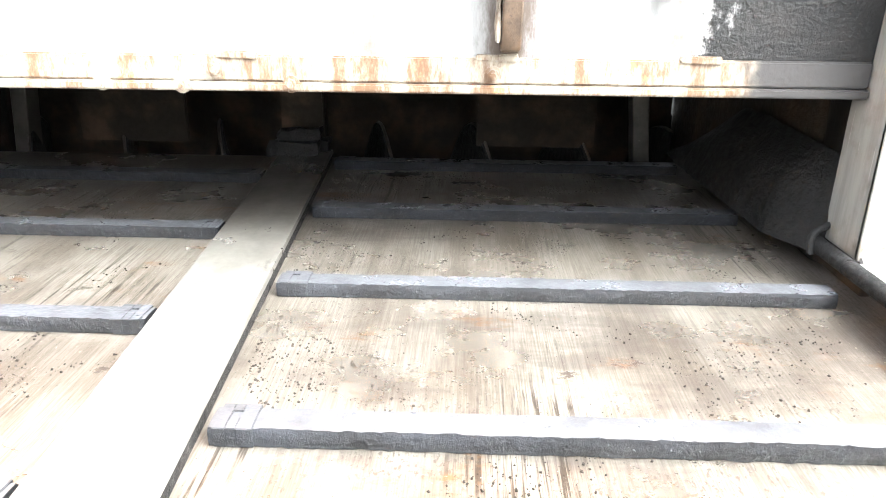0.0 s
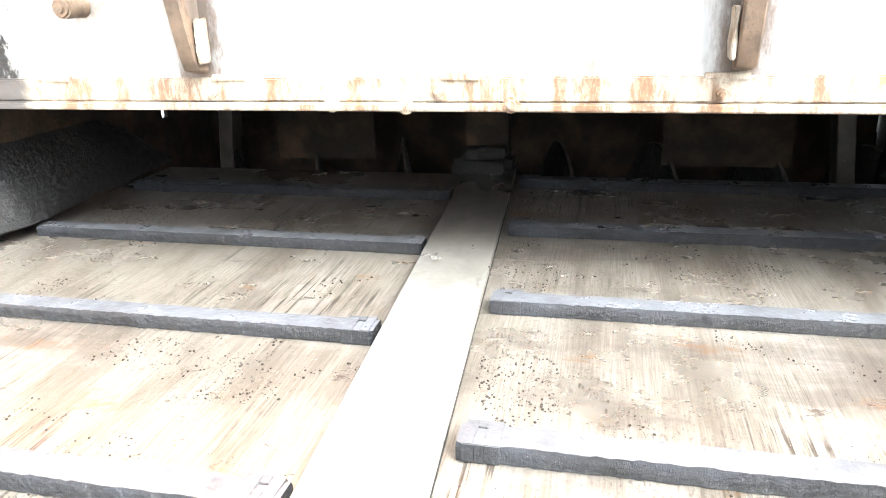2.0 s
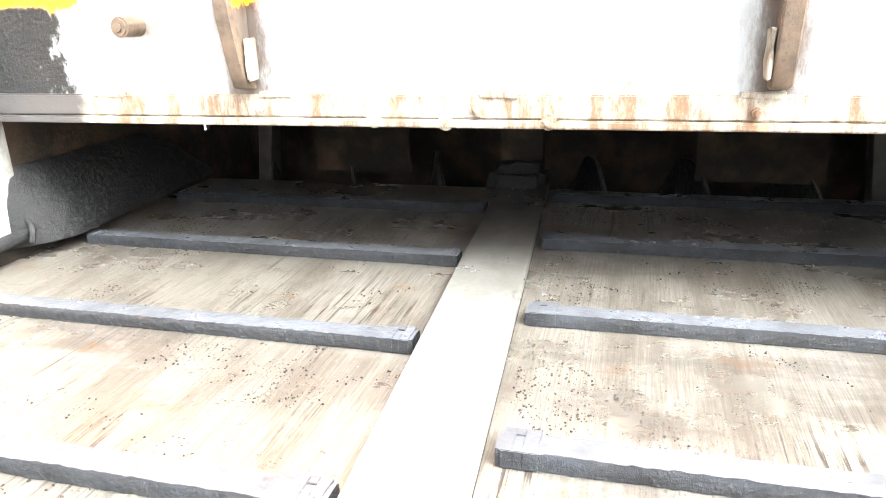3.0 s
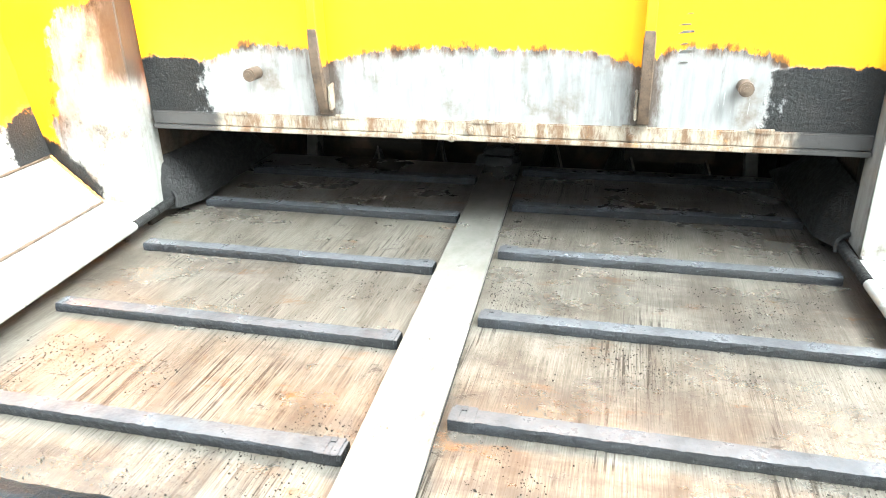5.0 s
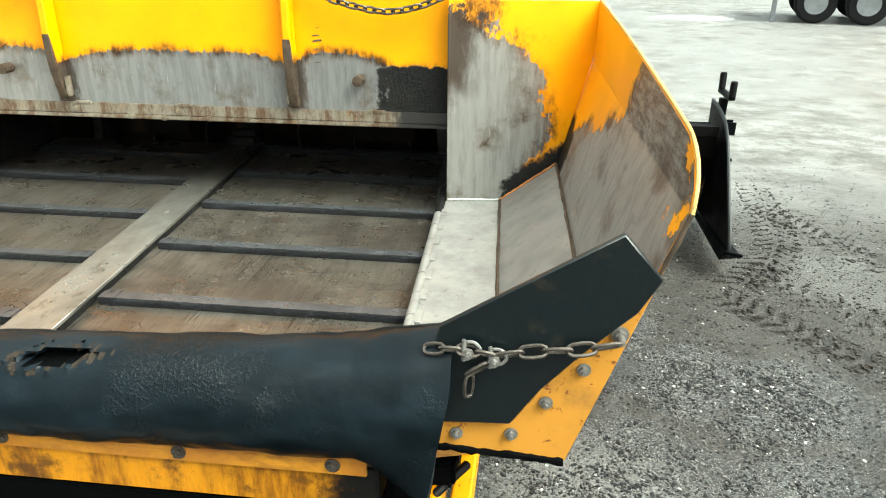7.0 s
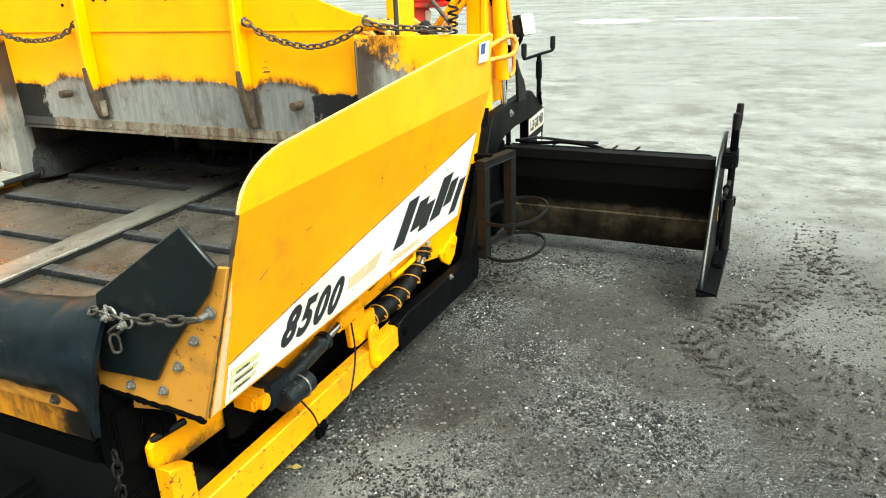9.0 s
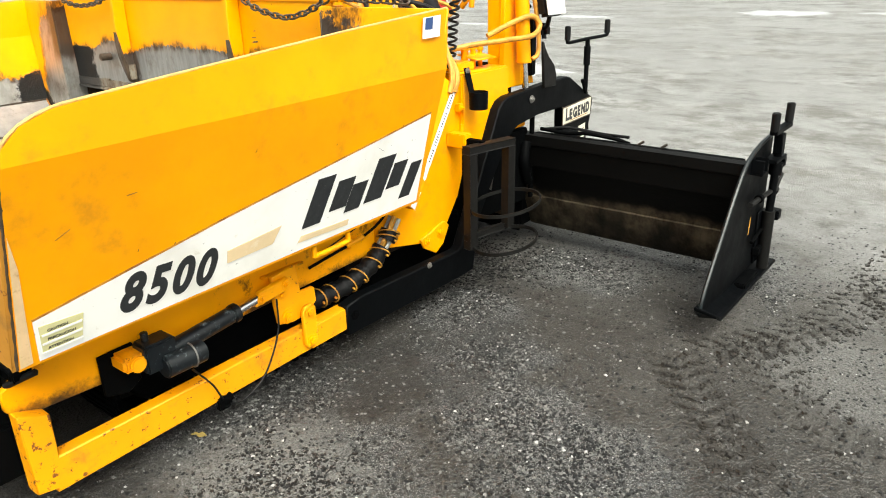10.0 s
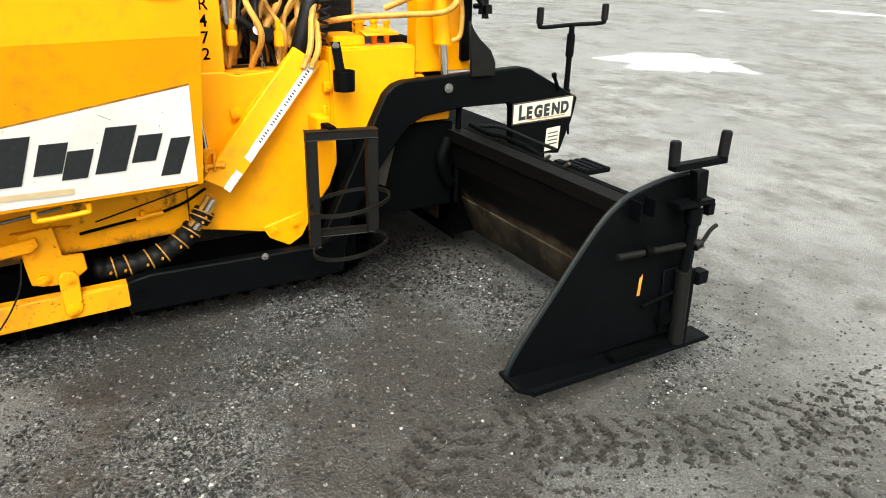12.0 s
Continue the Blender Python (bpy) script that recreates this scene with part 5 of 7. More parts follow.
part("front_beam", box(-1.16, 1.12, -1.594, -1.50, 0.500, 0.612, 0.006), M_BEAM, paver, "yellow front beam heavily stained with rust and tar")
part("front_sill", box(-1.16, 1.12, -1.60, -1.52, 0.425, 0.498, 0.006), M_DARK, paver, "oily black sill under the front beam")
part("front_apron", slab([(-1.2, -1.60, 0.44), (1.2, -1.60, 0.44), (1.22, -1.66, 0.30), (-1.22, -1.66, 0.30)], (0, 0.012, 0), 0.003), M_DARK, paver, "oily black apron under the front beam")
bumper = part("push_bumper", merged(box(-0.95, 0.92, -1.80, -1.62, 0.24, 0.36, 0.02), box(-1.22, 1.2, -1.62, -1.45, 0.16, 0.34, 0.01)), M_DARK, paver, "oily black push bumper")
for x in (-0.62, 0.30):
    part("push_roller", rod((x - 0.20, -1.765, 0.325), (x + 0.40, -1.765, 0.325), 0.080, 28, 0.01), M_STEEL, bumper, "grey steel push roller")
for x in (1.17, -1.21):
    part("flap_bracket", box(x - 0.02, x + 0.02, -1.60, -1.50, 0.34, 0.66, 0.004), M_DARK, paver)
part("hanging_chain", link_chain([(1.20, -1.60, 0.50), (1.205, -1.61, 0.40), (1.20, -1.615, 0.28), (1.205, -1.61, 0.20)], 0.034, 0.004, 0.012), M_GRIME, paver, "rusty chain hanging at the front corner")
latch = part("front_latch", roughen(diced(merged(box(1.135, 1.205, -1.585, -1.50, 0.44, 0.60, 0.006), box(1.20, 1.27, -1.50, -1.44, 0.49, 0.56, 0.01)), 2), 0.008, 40), M_DARK, paver, "greasy black latch behind the flap end")
part("latch_rod", rod((1.226, -1.506, 0.477), (1.296, -1.440, 0.519), 0.0105, 12, 0.003), M_GRIME, latch)
part("latch_plate", roughen(diced(slab([(1.20, -1.52, 0.585), (1.315, -1.47, 0.570), (1.32, -1.45, 0.625), (1.20, -1.50, 0.635)], (0, 0.008, 0), 0.001), 2), 0.004, 50), M_RUSTY_YELLOW, latch, "rusty yellow latch plate")

# ---- side of the hopper base ----
for s in (1, -1):
    X = (lambda v: v) if s > 0 else (lambda v: -0.045 - v)
    x0, x1 = X(1.215), X(1.240)
    base = part("hopper_base_side", side_slab([(-1.525, 0.402), (-1.46, 0.367), (-1.20, 0.357), (0.0, 0.40), (0.0, 0.665), (-1.40, 0.662), (-1.425, 0.535), (-1.525, 0.466)], min(x0, x1), max(x0, x1), 0.004), M_SIDE, paver, "oily yellow side plate under the wing")
    part("base_flange", box(*sorted((X(1.235), X(1.262))), -1.20, -0.42, 0.565, 0.585, 0.004), M_SIDE, base)
    part("base_flange", box(*sorted((X(1.235), X(1.262))), -0.62, -0.42, 0.49, 0.50, 0.003), M_SIDE, base)
    rail = slab([(X(1.285), -1.46, 0.105), (X(1.305), -0.175, 0.155), (X(1.305), -0.175, 0.253), (X(1.285), -1.46, 0.222)], (-s * 0.055, 0, 0), 0.005)
    side_rail = part("side_rail", rail, M_YELLOW_DIRTY, paver, "yellow lower side rail, scuffed")
    part("rail_post", slab([(X(1.225), -1.515, 0.13), (X(1.225), -1.435, 0.115), (X(1.225), -1.43, 0.37), (X(1.225), -1.515, 0.40)], (s * 0.06, 0, 0), 0.004), M_TARRED, side_rail, "front post of the side rail")
    part("rail_end_bolt", bolt((X(1.306), -0.225, 0.207), (s, 0, 0), 0.024, 0.012), M_DARK, side_rail)
    part("rail_joint", slab([(X(1.304), -0.46, 0.150), (X(1.304), -0.18, 0.158), (X(1.304), -0.18, 0.250), (X(1.304), -0.46, 0.240)], (s * 0.006, 0, 0), 0.002), M_YELLOW_DIRTY, side_rail)
    # crawler track in the shadow behind the rail
    loop = []
    for k in range(44):
        a = 2 * math.pi * k / 44
        ca, sa = math.cos(a), math.sin(a)
        yy = (0.66 if ca > 0 else -0.98) + 0.19 * ca if abs(ca) > 1e-6 else 0
        loop.append((X(1.0), yy, 0.205 + 0.185 * sa))
    belt = []
    for k in range(44):
        y0, z0 = loop[k][1], loop[k][2]
        y1, z1 = loop[(k + 1) % 44][1], loop[(k + 1) % 44][2]
        steps = max(1, int(math.hypot(y1 - y0, z1 - z0) / 0.10))
        for q in range(steps):
            belt.append((y0 + (y1 - y0) * q / steps, z0 + (z1 - z0) * q / steps))
    track = part("track_frame", side_slab([(-1.05, 0.13), (0.72, 0.13), (0.78, 0.20), (0.72, 0.29), (-1.05, 0.29), (-1.1, 0.2)], *sorted((X(0.90), X(1.08))), 0.01), M_DARK, paver, "black crawler track in the shade under the machine")
    shoe = None
    for k in range(0, len(belt)):
        y, z = belt[k]
        ny, nz = belt[(k + 1) % len(belt)]
        ang = math.atan2(nz - z, ny - y)
        if shoe is None:
            shoe = part("track_shoe", merged(box(-0.14, 0.14, -0.042, 0.042, -0.015, 0.0, 0.003), box(-0.14, 0.14, -0.012, 0.012, -0.001, 0.014, 0.003)), M_DARK, track)
            o = shoe
        else:
            o = again(shoe, (0, 0, 0), track)
        o.matrix_basis = pose((X(0.99)), y, z) @ Matrix.Rotation(ang + math.pi, 4, "X")

# lift cylinder and its links, right side
ram = part("lift_cylinder", merged(rod((1.315, -1.085, 0.412), (1.302, -0.80, 0.437), 0.030, 18, 0.004), rod((1.302, -0.80, 0.437), (1.301, -0.775, 0.439), 0.034, 18, 0.003)), M_PUMP, paver, "black lift cylinder with a chrome rod")
part("chrome_rod", rod((1.302, -0.79, 0.438), (1.297, -0.675, 0.450), 0.016, 16), M_CHROME, ram, "bright chrome rod")
part("pump_block", merged(box(1.265, 1.345, -1.15, -1.04, 0.375, 0.475, 0.008), rod((1.345, -1.10, 0.385), (1.345, -0.955, 0.385), 0.040, 20, 0.005), rod((1.30, -1.12, 0.475), (1.30, -1.12, 0.505), 0.012)), M_PUMP, ram, "black pump block and motor can, paint flaking")
part("clamp_ring", merged(tube([(1.345 + 0.042 * math.cos(a), -1.0, 0.385 + 0.042 * math.sin(a)) for a in [2 * math.pi * k / 20 for k in range(20)]], 0.003, 6, 0, True)), M_ZINC, ram)
part("cylinder_lug", merged(box(1.235, 1.335, -1.215, -1.135, 0.405, 0.455, 0.01), rod((1.25, -1.175, 0.43), (1.35, -1.175, 0.43), 0.026, 18, 0.004)), M_YELLOW_DIRTY, paver, "greasy yellow cylinder lug")
part("lug_plate", slab([(1.245, -1.255, 0.46), (1.245, -1.14, 0.465), (1.245, -1.13, 0.33), (1.245, -1.18, 0.30), (1.245, -1.255, 0.32)], (0.012, 0, 0), 0.003), M_DARK, paver)
part("rod_link", merged(side_slab([(-0.70, 0.425), (-0.68, 0.475), (-0.545, 0.49), (-0.535, 0.46), (-0.56, 0.44)], 1.285, 1.312, 0.004), bolt((1.312, -0.675, 0.448), (1, 0, 0), 0.012), bolt((1.312, -0.56, 0.468), (1, 0, 0), 0.012)), M_YELLOW_WORN, paver, "yellow link plate at the rod end")
crank = part("bell_crank", side_slab([(-0.60, 0.50), (-0.485, 0.515), (-0.47, 0.395), (-0.40, 0.392), (-0.395, 0.33), (-0.45, 0.29), (-0.52, 0.285), (-0.585, 0.30), (-0.595, 0.38)], 1.262, 1.284, 0.004), M_YELLOW_WORN, paver, "yellow bell crank plate")
part("pivot_bolt", merged(bolt((1.284, -0.545, 0.322), (1, 0, 0), 0.020, 0.012), rod((1.284, -0.545, 0.322), (1.289, -0.545, 0.322), 0.03, 20)), M_YELLOW, crank)
part("pivot_bolt", bolt((1.284, -0.565, 0.418), (1, 0, 0), 0.009), M_YELLOW, crank)
strap = part("link_strap", side_slab([(-0.498, 0.325), (-0.482, 0.345), (-0.445, 0.345), (-0.43, 0.325), (-0.432, 0.185), (-0.45, 0.165), (-0.485, 0.165), (-0.498, 0.185)], 1.300, 1.318, 0.004), M_YELLOW_WORN, paver, "yellow link strap with two bolts")
for z in (0.318, 0.195):
    part("bolt", bolt((1.318, -0.464, z), (1, 0, 0), 0.016, 0.009), M_YELLOW, strap)
part("step_handle", tube([(1.452, -0.53, 0.640), (1.452, -0.53, 0.612), (1.452, -0.515, 0.602), (1.455, -0.38, 0.610), (1.455, -0.365, 0.618), (1.455, -0.365, 0.645)], 0.010, 10, 4), M_YELLOW, paver, "bent yellow grab handle under the wing")
part("hanging_wire", tube([(1.30, -0.60, 0.42), (1.325, -0.63, 0.30), (1.34, -0.72, 0.17), (1.335, -0.82, 0.115), (1.325, -0.885, 0.14), (1.33, -0.93, 0.23), (1.34, -1.0, 0.33)], 0.0035, 6, 8), M_BHOSE, paver, "thin black wire hanging in a loop")
part("wire_tangle", roughen(diced(box(1.315, 1.335, -0.92, -0.86, 0.12, 0.165, 0.008), 2), 0.02, 50), M_DARK, paver, "knot of oily wire")
rods = part("control_cable", merged(tube([(1.262, -0.40, 0.465), (1.265, -0.25, 0.485), (1.27, -0.17, 0.495)], 0.006, 8), tube([(1.27, -0.13, 0.50), (1.268, -0.02, 0.53), (1.262, 0.07, 0.575)], 0.006, 8)), M_DARK, paver, "control cable along the side plate")
part("cable_clamp", merged(box(1.245, 1.275, -0.185, -0.165, 0.475, 0.52), rod((1.268, -0.20, 0.494), (1.27, -0.10, 0.505), 0.010)), M_YELLOW, rods)
part("thin_cable", tube([(1.255, -0.34, 0.50), (1.262, -0.12, 0.555), (1.27, 0.05, 0.60), (1.285, 0.10, 0.625)], 0.003, 6), M_BHOSE, paver)
part("thin_rod", rod((1.262, -0.66, 0.545), (1.262, -0.44, 0.575), 0.006), M_ZINC, paver)

# wrapped hoses coming down out of the cover
trunk_line = [(1.285, 0.085, 0.540), (1.278, 0.02, 0.445), (1.262, -0.06, 0.365), (1.235, -0.16, 0.310), (1.20, -0.27, 0.282), (1.165, -0.36, 0.272)]
wrap_path = smooth_path(trunk_line, 10)
hose_wrap = part("hose_wrap", tube(wrap_path[12:], [0.040 + 0.0035 * math.sin(k * 1.6) for k in range(len(wrap_path) - 12)], 14, 0), M_BHOSE, paver, "hose bundle in black wrap with yellow ties")
part("hose_sleeve", tube(wrap_path[5:10], 0.042, 14, 0), M_BHOSE, hose_wrap)
for k in range(5):
    dx, dy = 0.022 * math.cos(k * 1.26), 0.022 * math.sin(k * 1.26)
    part("hose", tube([(p.x + dx, p.y + dy * 0.6, p.z - dy * 0.6) for p in [wrap_path[0], wrap_path[3], wrap_path[6], wrap_path[10], wrap_path[14]]], 0.010, 8, 4), M_HOSE if k % 3 else M_STEEL, hose_wrap)
for k in (6, 8, 14, 19, 26, 31, 38, 43):
    p, q = wrap_path[k], wrap_path[k + 1]
    way = (q - p).normalized()
    u = way.cross(Vector((1, 0, 0))).normalized()
    v = way.cross(u)
    r = 0.044 if k < 10 else 0.0425
    ring = [p + (u * math.cos(a) + v * math.sin(a)) * r + way * 0.016 * math.sin(a) for a in [2 * math.pi * i / 18 for i in range(18)]]
    part("cable_tie", merged(tube(ring, 0.0032, 6, 0, True), tube([p - v * r * (1 if v.x < 0 else -1), p - v * (r + 0.012) * (1 if v.x < 0 else -1)], 0.005, 6, 0)), M_HOSE, hose_wrap)

# ---- tractor side ----
TX = 1.240
tractor = part("tractor_side", side_slab([(0.005, 0.405), (0.28, 0.345), (0.40, 0.325), (0.50, 0.37), (0.60, 0.50), (0.64, 0.60), (0.64, 1.00), (0.60, 1.04), (0.50, 1.02), (0.24, 1.00), (0.19, 1.015), (0.005, 1.02)], TX - 0.02, TX, 0.004), M_YELLOW, paver, "plain yellow tractor side plate")
part("tractor_side_left", side_slab([(0.005, 0.405), (0.40, 0.325), (0.64, 0.60), (0.64, 1.02), (0.005, 1.02)], -0.045 - TX, -0.045 - TX + 0.02, 0.004), M_YELLOW, paver, "plain yellow tractor side plate")
part("tractor_deck", box(-1.25, 1.22, 0.03, 1.05, 1.002, 1.012, 0), M_YELLOW_DIRTY, paver, "dirty deck under the hoses")
tab = part("bolt_tab", side_slab([(0.29, 0.365), (0.47, 0.41), (0.505, 0.38), (0.46, 0.30), (0.40, 0.265), (0.315, 0.315)], TX + 0.001, TX + 0.016, 0.003), M_YELLOW, tractor, "yellow tab with two bolts")
for y, z in ((0.335, 0.350), (0.43, 0.368)):
    part("bolt", bolt((TX + 0.016, y, z), (1, 0, 0), 0.016, 0.010), M_YELLOW, tab)
column = part("unit_column", side_slab([(0.06, 1.01), (0.20, 0.995), (0.20, 1.85), (0.06, 1.85)], 1.20, 1.225, 0.004), M_YELLOW, paver, "narrow yellow column with a stacked unit number")
for k, ch in enumerate("DR472"):
    part("unit_number", lettering(ch, 0.062, lambda a, u, o, k=k: (1.2262 + o, 0.118 + a, 1.305 - 0.060 * k + u), 0.0006), M_DARK, column)
part("column_edge", rod((1.215, 0.052, 1.0), (1.215, 0.052, 1.85), 0.010), M_LIP, column)
wing_ram = part("wing_ram", merged(rod((1.320, 0.050, 1.40), (1.320, 0.058, 0.950), 0.019, 16), rod((1.320, 0.058, 0.965), (1.320, 0.058, 0.945), 0.022, 16)), M_YELLOW, paver, "yellow wing cylinder with a bright rod")
part("chrome_rod", rod((1.320, 0.058, 0.955), (1.336, 0.072, 0.750), 0.010, 12), M_CHROME, wing_ram)
part("ram_clevis", merged(box(1.318, 1.358, 0.060, 0.094, 0.735, 0.757, 0.004), box(1.318, 1.358, 0.056, 0.066, 0.665, 0.750, 0.003), box(1.318, 1.358, 0.090, 0.100, 0.665, 0.750, 0.003), rod((1.338, 0.040, 0.685), (1.338, 0.130, 0.685), 0.010, 12), rod((1.338, 0.122, 0.685), (1.338, 0.136, 0.685), 0.017, 6)), M_YELLOW_DIRTY, wing_ram, "yellow forked clevis and pin")


def cover_x(z):
    """Face of the hose cover: it stands off the machine towards its foot."""
    return 1.265 + 0.16 * max(0.0, 1.10 - z)


cover_out = [(0.468, 1.100), (0.568, 1.030), (0.150, 0.572), (0.045, 0.635)]
cover = part("hose_cover", slab([(cover_x(z), y, z) for y, z in cover_out], (-0.022, 0, 0), 0.005), M_YELLOW, paver, "yellow slanted hose cover with a white text strip")
for y0, z0, y1, z1 in ((0.468, 1.100, 0.045, 0.635), (0.568, 1.030, 0.150, 0.572)):
    part("cover_flange", slab([(cover_x(z0) - 0.02, y0, z0), (cover_x(z1) - 0.02, y1, z1), (TX + 0.001, y1, z1), (TX + 0.001, y0, z0)], (0, 0.005, -0.005), 0), M_YELLOW, cover)
a, b = Vector((cover_x(1.028) + 0.0015, 0.530, 1.028)), Vector((cover_x(0.605) + 0.0015, 0.150, 0.605))
w = Vector((0, 0.036, -0.033)) * 0.36
for t0, t1, ragged in ((0.0, 0.80, 0.10), (0.90, 1.05, 0.35)):
    upper, under = [], []
    for k in range(31):
        t = t0 + (t1 - t0) * k / 30
        m = a.lerp(b, t)
        worn = ragged + 0.45 * max(0.0, (t - 0.55) / 0.45)
        upper.append(m - w * (1 - worn * abs(noise.noise(Vector((t * 60, 1.0, 0.0))))))
        under.append(m + w * (1 - worn * abs(noise.noise(Vector((t * 60, 7.0, 0.0))))))
    part("white_strip", slab(upper + under[::-1], (0.0012, 0, 0), 0), M_WHITE, cover, "peeling white strip with small print")
for k in range(26):
    t = 0.05 + 0.62 * k / 26
    if k % 7 == 6:
        continue
    m = a.lerp(b, t)
    d = (b - a).normalized()
    p = w.normalized()
    part("print_bar", slab([m + d * 0.003 + p * 0.006 + Vector((0.0014, 0, 0)), m - d * 0.003 + p * 0.006 + Vector((0.0014, 0, 0)), m - d * 0.003 - p * 0.006 + Vector((0.0014, 0, 0)), m + d * 0.003 - p * 0.006 + Vector((0.0014, 0, 0))], (0.0006, 0, 0), 0), M_INK, cover)
for y, z in ((0.215, 0.86), (0.60, 0.935)):
    part("hook", merged(box(TX, TX + 0.03, y - 0.018, y + 0.018, z - 0.02, z + 0.02, 0.004), bolt((TX + 0.03, y, z), (1, 0, 0), 0.010)), M_YELLOW, tractor)
tank = part("oil_tank", box(1.14, 1.262, 0.615, 1.01, 0.74, 1.085, 0.008), M_YELLOW, paver, "plain yellow oil tank")
part("tank_lid", merged(box(1.02, 1.20, 0.66, 0.80, 1.085, 1.125), slab([(1.23, 0.79, 1.125), (1.23, 0.95, 1.125), (1.10, 0.95, 1.145), (1.10, 0.79, 1.145)], (0, 0, 0.008))), M_YELLOW, tank, "folded yellow lid")
for y, z, r in ((0.80, 1.17, 0.018), (0.87, 1.17, 0.014), (0.93, 1.16, 0.012)):
    part("fitting", merged(rod((1.14, y, 1.085), (1.14, y, z), r), rod((1.14, y, z), (1.14, y, z + 0.018), r * 1.5, 6)), M_YELLOW, tank)
cup = bmesh.new()
rings = []
for r, z in ((0.040, 0.935), (0.043, 0.930), (0.045, 1.01), (0.042, 1.01), (0.039, 0.938)):
    rings.append([cup.verts.new((1.335 + r * math.cos(2 * math.pi * k / 28), 0.643 + r * math.sin(2 * math.pi * k / 28), z)) for k in range(28)])
for p, q in zip(rings, rings[1:]):
    for k in range(28):
        cup.faces.new((p[k], p[(k + 1) % 28], q[(k + 1) % 28], q[k]))
cup.faces.new(rings[0])
cup.faces.new(rings[-1])
bmesh.ops.recalc_face_normals(cup, faces=cup.faces[:])
holder = part("cup_holder", cup, M_BLACK, paver, "black rubber cup holder on a strap")
part("strap", slab([(1.268, 0.615, 1.115), (1.268, 0.655, 1.115), (1.292, 0.665, 1.0), (1.292, 0.625, 1.0)], (0.006, 0, 0), 0.001), M_BLACK, holder)
part("bolt", bolt((1.276, 0.635, 1.10), (1, 0, 0), 0.010), M_ZINC, holder)
part("gas_bracket_stub", merged(box(1.24, 1.345, 0.515, 0.575, 0.765, 0.83, 0.004), rod((1.285, 0.575, 0.83), (1.285, 0.575, 0.865), 0.008)), M_YELLOW, tractor, "yellow stub arm of the bottle bracket")

# bottle bracket: dark frame with two hoops
FA, FB = Vector((1.420, 0.455, 0)), Vector((1.470, 0.700, 0))
e = (FB - FA).normalized()
nrm = Vector((e.y, -e.x, 0))


def frame_box(u0, u1, z0, z1, d0=-0.02, d1=0.02, bev=0.003):
    bm = bmesh.new()
    bmesh.ops.create_cube(bm, size=1)
    for v in bm.verts:
        q = FA + e * ((u0 + u1) / 2 + v.co.x * (u1 - u0)) + nrm * ((d0 + d1) / 2 + v.co.y * (d1 - d0))
        v.co = Vector((q.x, q.y, (z0 + z1) / 2 + v.co.z * (z1 - z0)))
    bmesh.ops.bevel(bm, geom=bm.edges[:], offset=bev, segments=1, affect="EDGES")
    return bm


bottle = part("bottle_bracket", merged(frame_box(-0.02, 0.27, 0.765, 0.80, -0.025, 0.02), frame_box(-0.02, 0.025, 0.31, 0.765), frame_box(0.225, 0.27, 0.36, 0.765), frame_box(-0.02, 0.27, 0.35, 0.38, -0.02, 0.0)), M_GRIME, paver, "black steel bottle bracket with two hoops")
part("bracket_arm", merged(box(1.33, 1.43, 0.53, 0.565, 0.775, 0.81, 0.003)), M_DARK, bottle)
for z, r in ((0.53, 0.160), (0.345, 0.150)):
    c = FA + e * 0.13 + nrm * 0.10
    ring = [(c.x + r * math.cos(t) * 1.0, c.y + r * math.sin(t), z + 0.03 * math.sin(t + 0.6)) for t in [2 * math.pi * k / 40 for k in range(40)]]
    hoop = bmesh.new()
    rr = []
    for x, y, zz in ring:
        out = Vector((x - c.x, y - c.y, 0)).normalized() * 0.003
        rr.append([hoop.verts.new((x + o * out.x, y + o * out.y, zz + h)) for o, h in ((-1, -0.008), (1, -0.008), (1, 0.008), (-1, 0.008))])
    for k in range(40):
        p, q = rr[k], rr[(k + 1) % 40]
        for j in range(4):
            hoop.faces.new((p[j], p[(j + 1) % 4], q[(j + 1) % 4], q[j]))
    bmesh.ops.recalc_face_normals(hoop, faces=hoop.faces[:])
    part("hoop", hoop, M_GRIME, bottle, "bent flat-iron hoop")

# ---- tow arm and rear frame ----
def arm_in(y):
    """The tow arms draw together towards the rear."""
    return -0.06 * max(0.0, y - 1.12)


arm_out = [(-0.27, 0.125), (0.50, 0.115), (0.62, 0.12), (0.665, 0.36), (0.80, 0.56), (0.90, 0.69), (0.96, 0.755), (1.03, 0.785), (1.24, 0.805), (1.50, 0.800), (1.525, 0.78), (1.535, 0.60), (1.60, 0.54), (1.85, 0.51), (1.925, 0.69), (1.945, 0.790), (1.62, 0.952), (1.57, 0.964), (0.93, 0.945), (0.88, 0.93), (0.84, 0.895), (0.52, 0.275), (0.49, 0.262), (-0.18, 0.275), (-0.27, 0.26)]
for s in (1, -1):
    X = (lambda v: v) if s > 0 else (lambda v: -0.045 - v)
    arm_bm = side_slab(arm_out, *sorted((X(1.262), X(1.318))), 0.006)
    for v in arm_bm.verts:
        v.co.x += s * arm_in(v.co.y)
    arm = part("tow_arm", arm_bm, M_BLACK, paver, "black tow arm carrying the screed")
    part("arm_bolt", bolt((X(1.316), 1.150, 0.900), (s, 0, 0), 0.014, 0.008), M_ZINC, arm)
    part("arm_bolt", bolt((X(1.318), 0.27, 0.262), (s, 0, 0), 0.010, 0.006), M_ZINC, arm)
arm_r = arm
part("plate_edge", slab([(1.3185 + arm_in(y), y, z) for y, z in ((1.521, 0.690), (1.909, 0.693), (1.916, 0.807), (1.523, 0.795))], (0.003, 0, 0), 0.001), M_SHOE, arm_r)
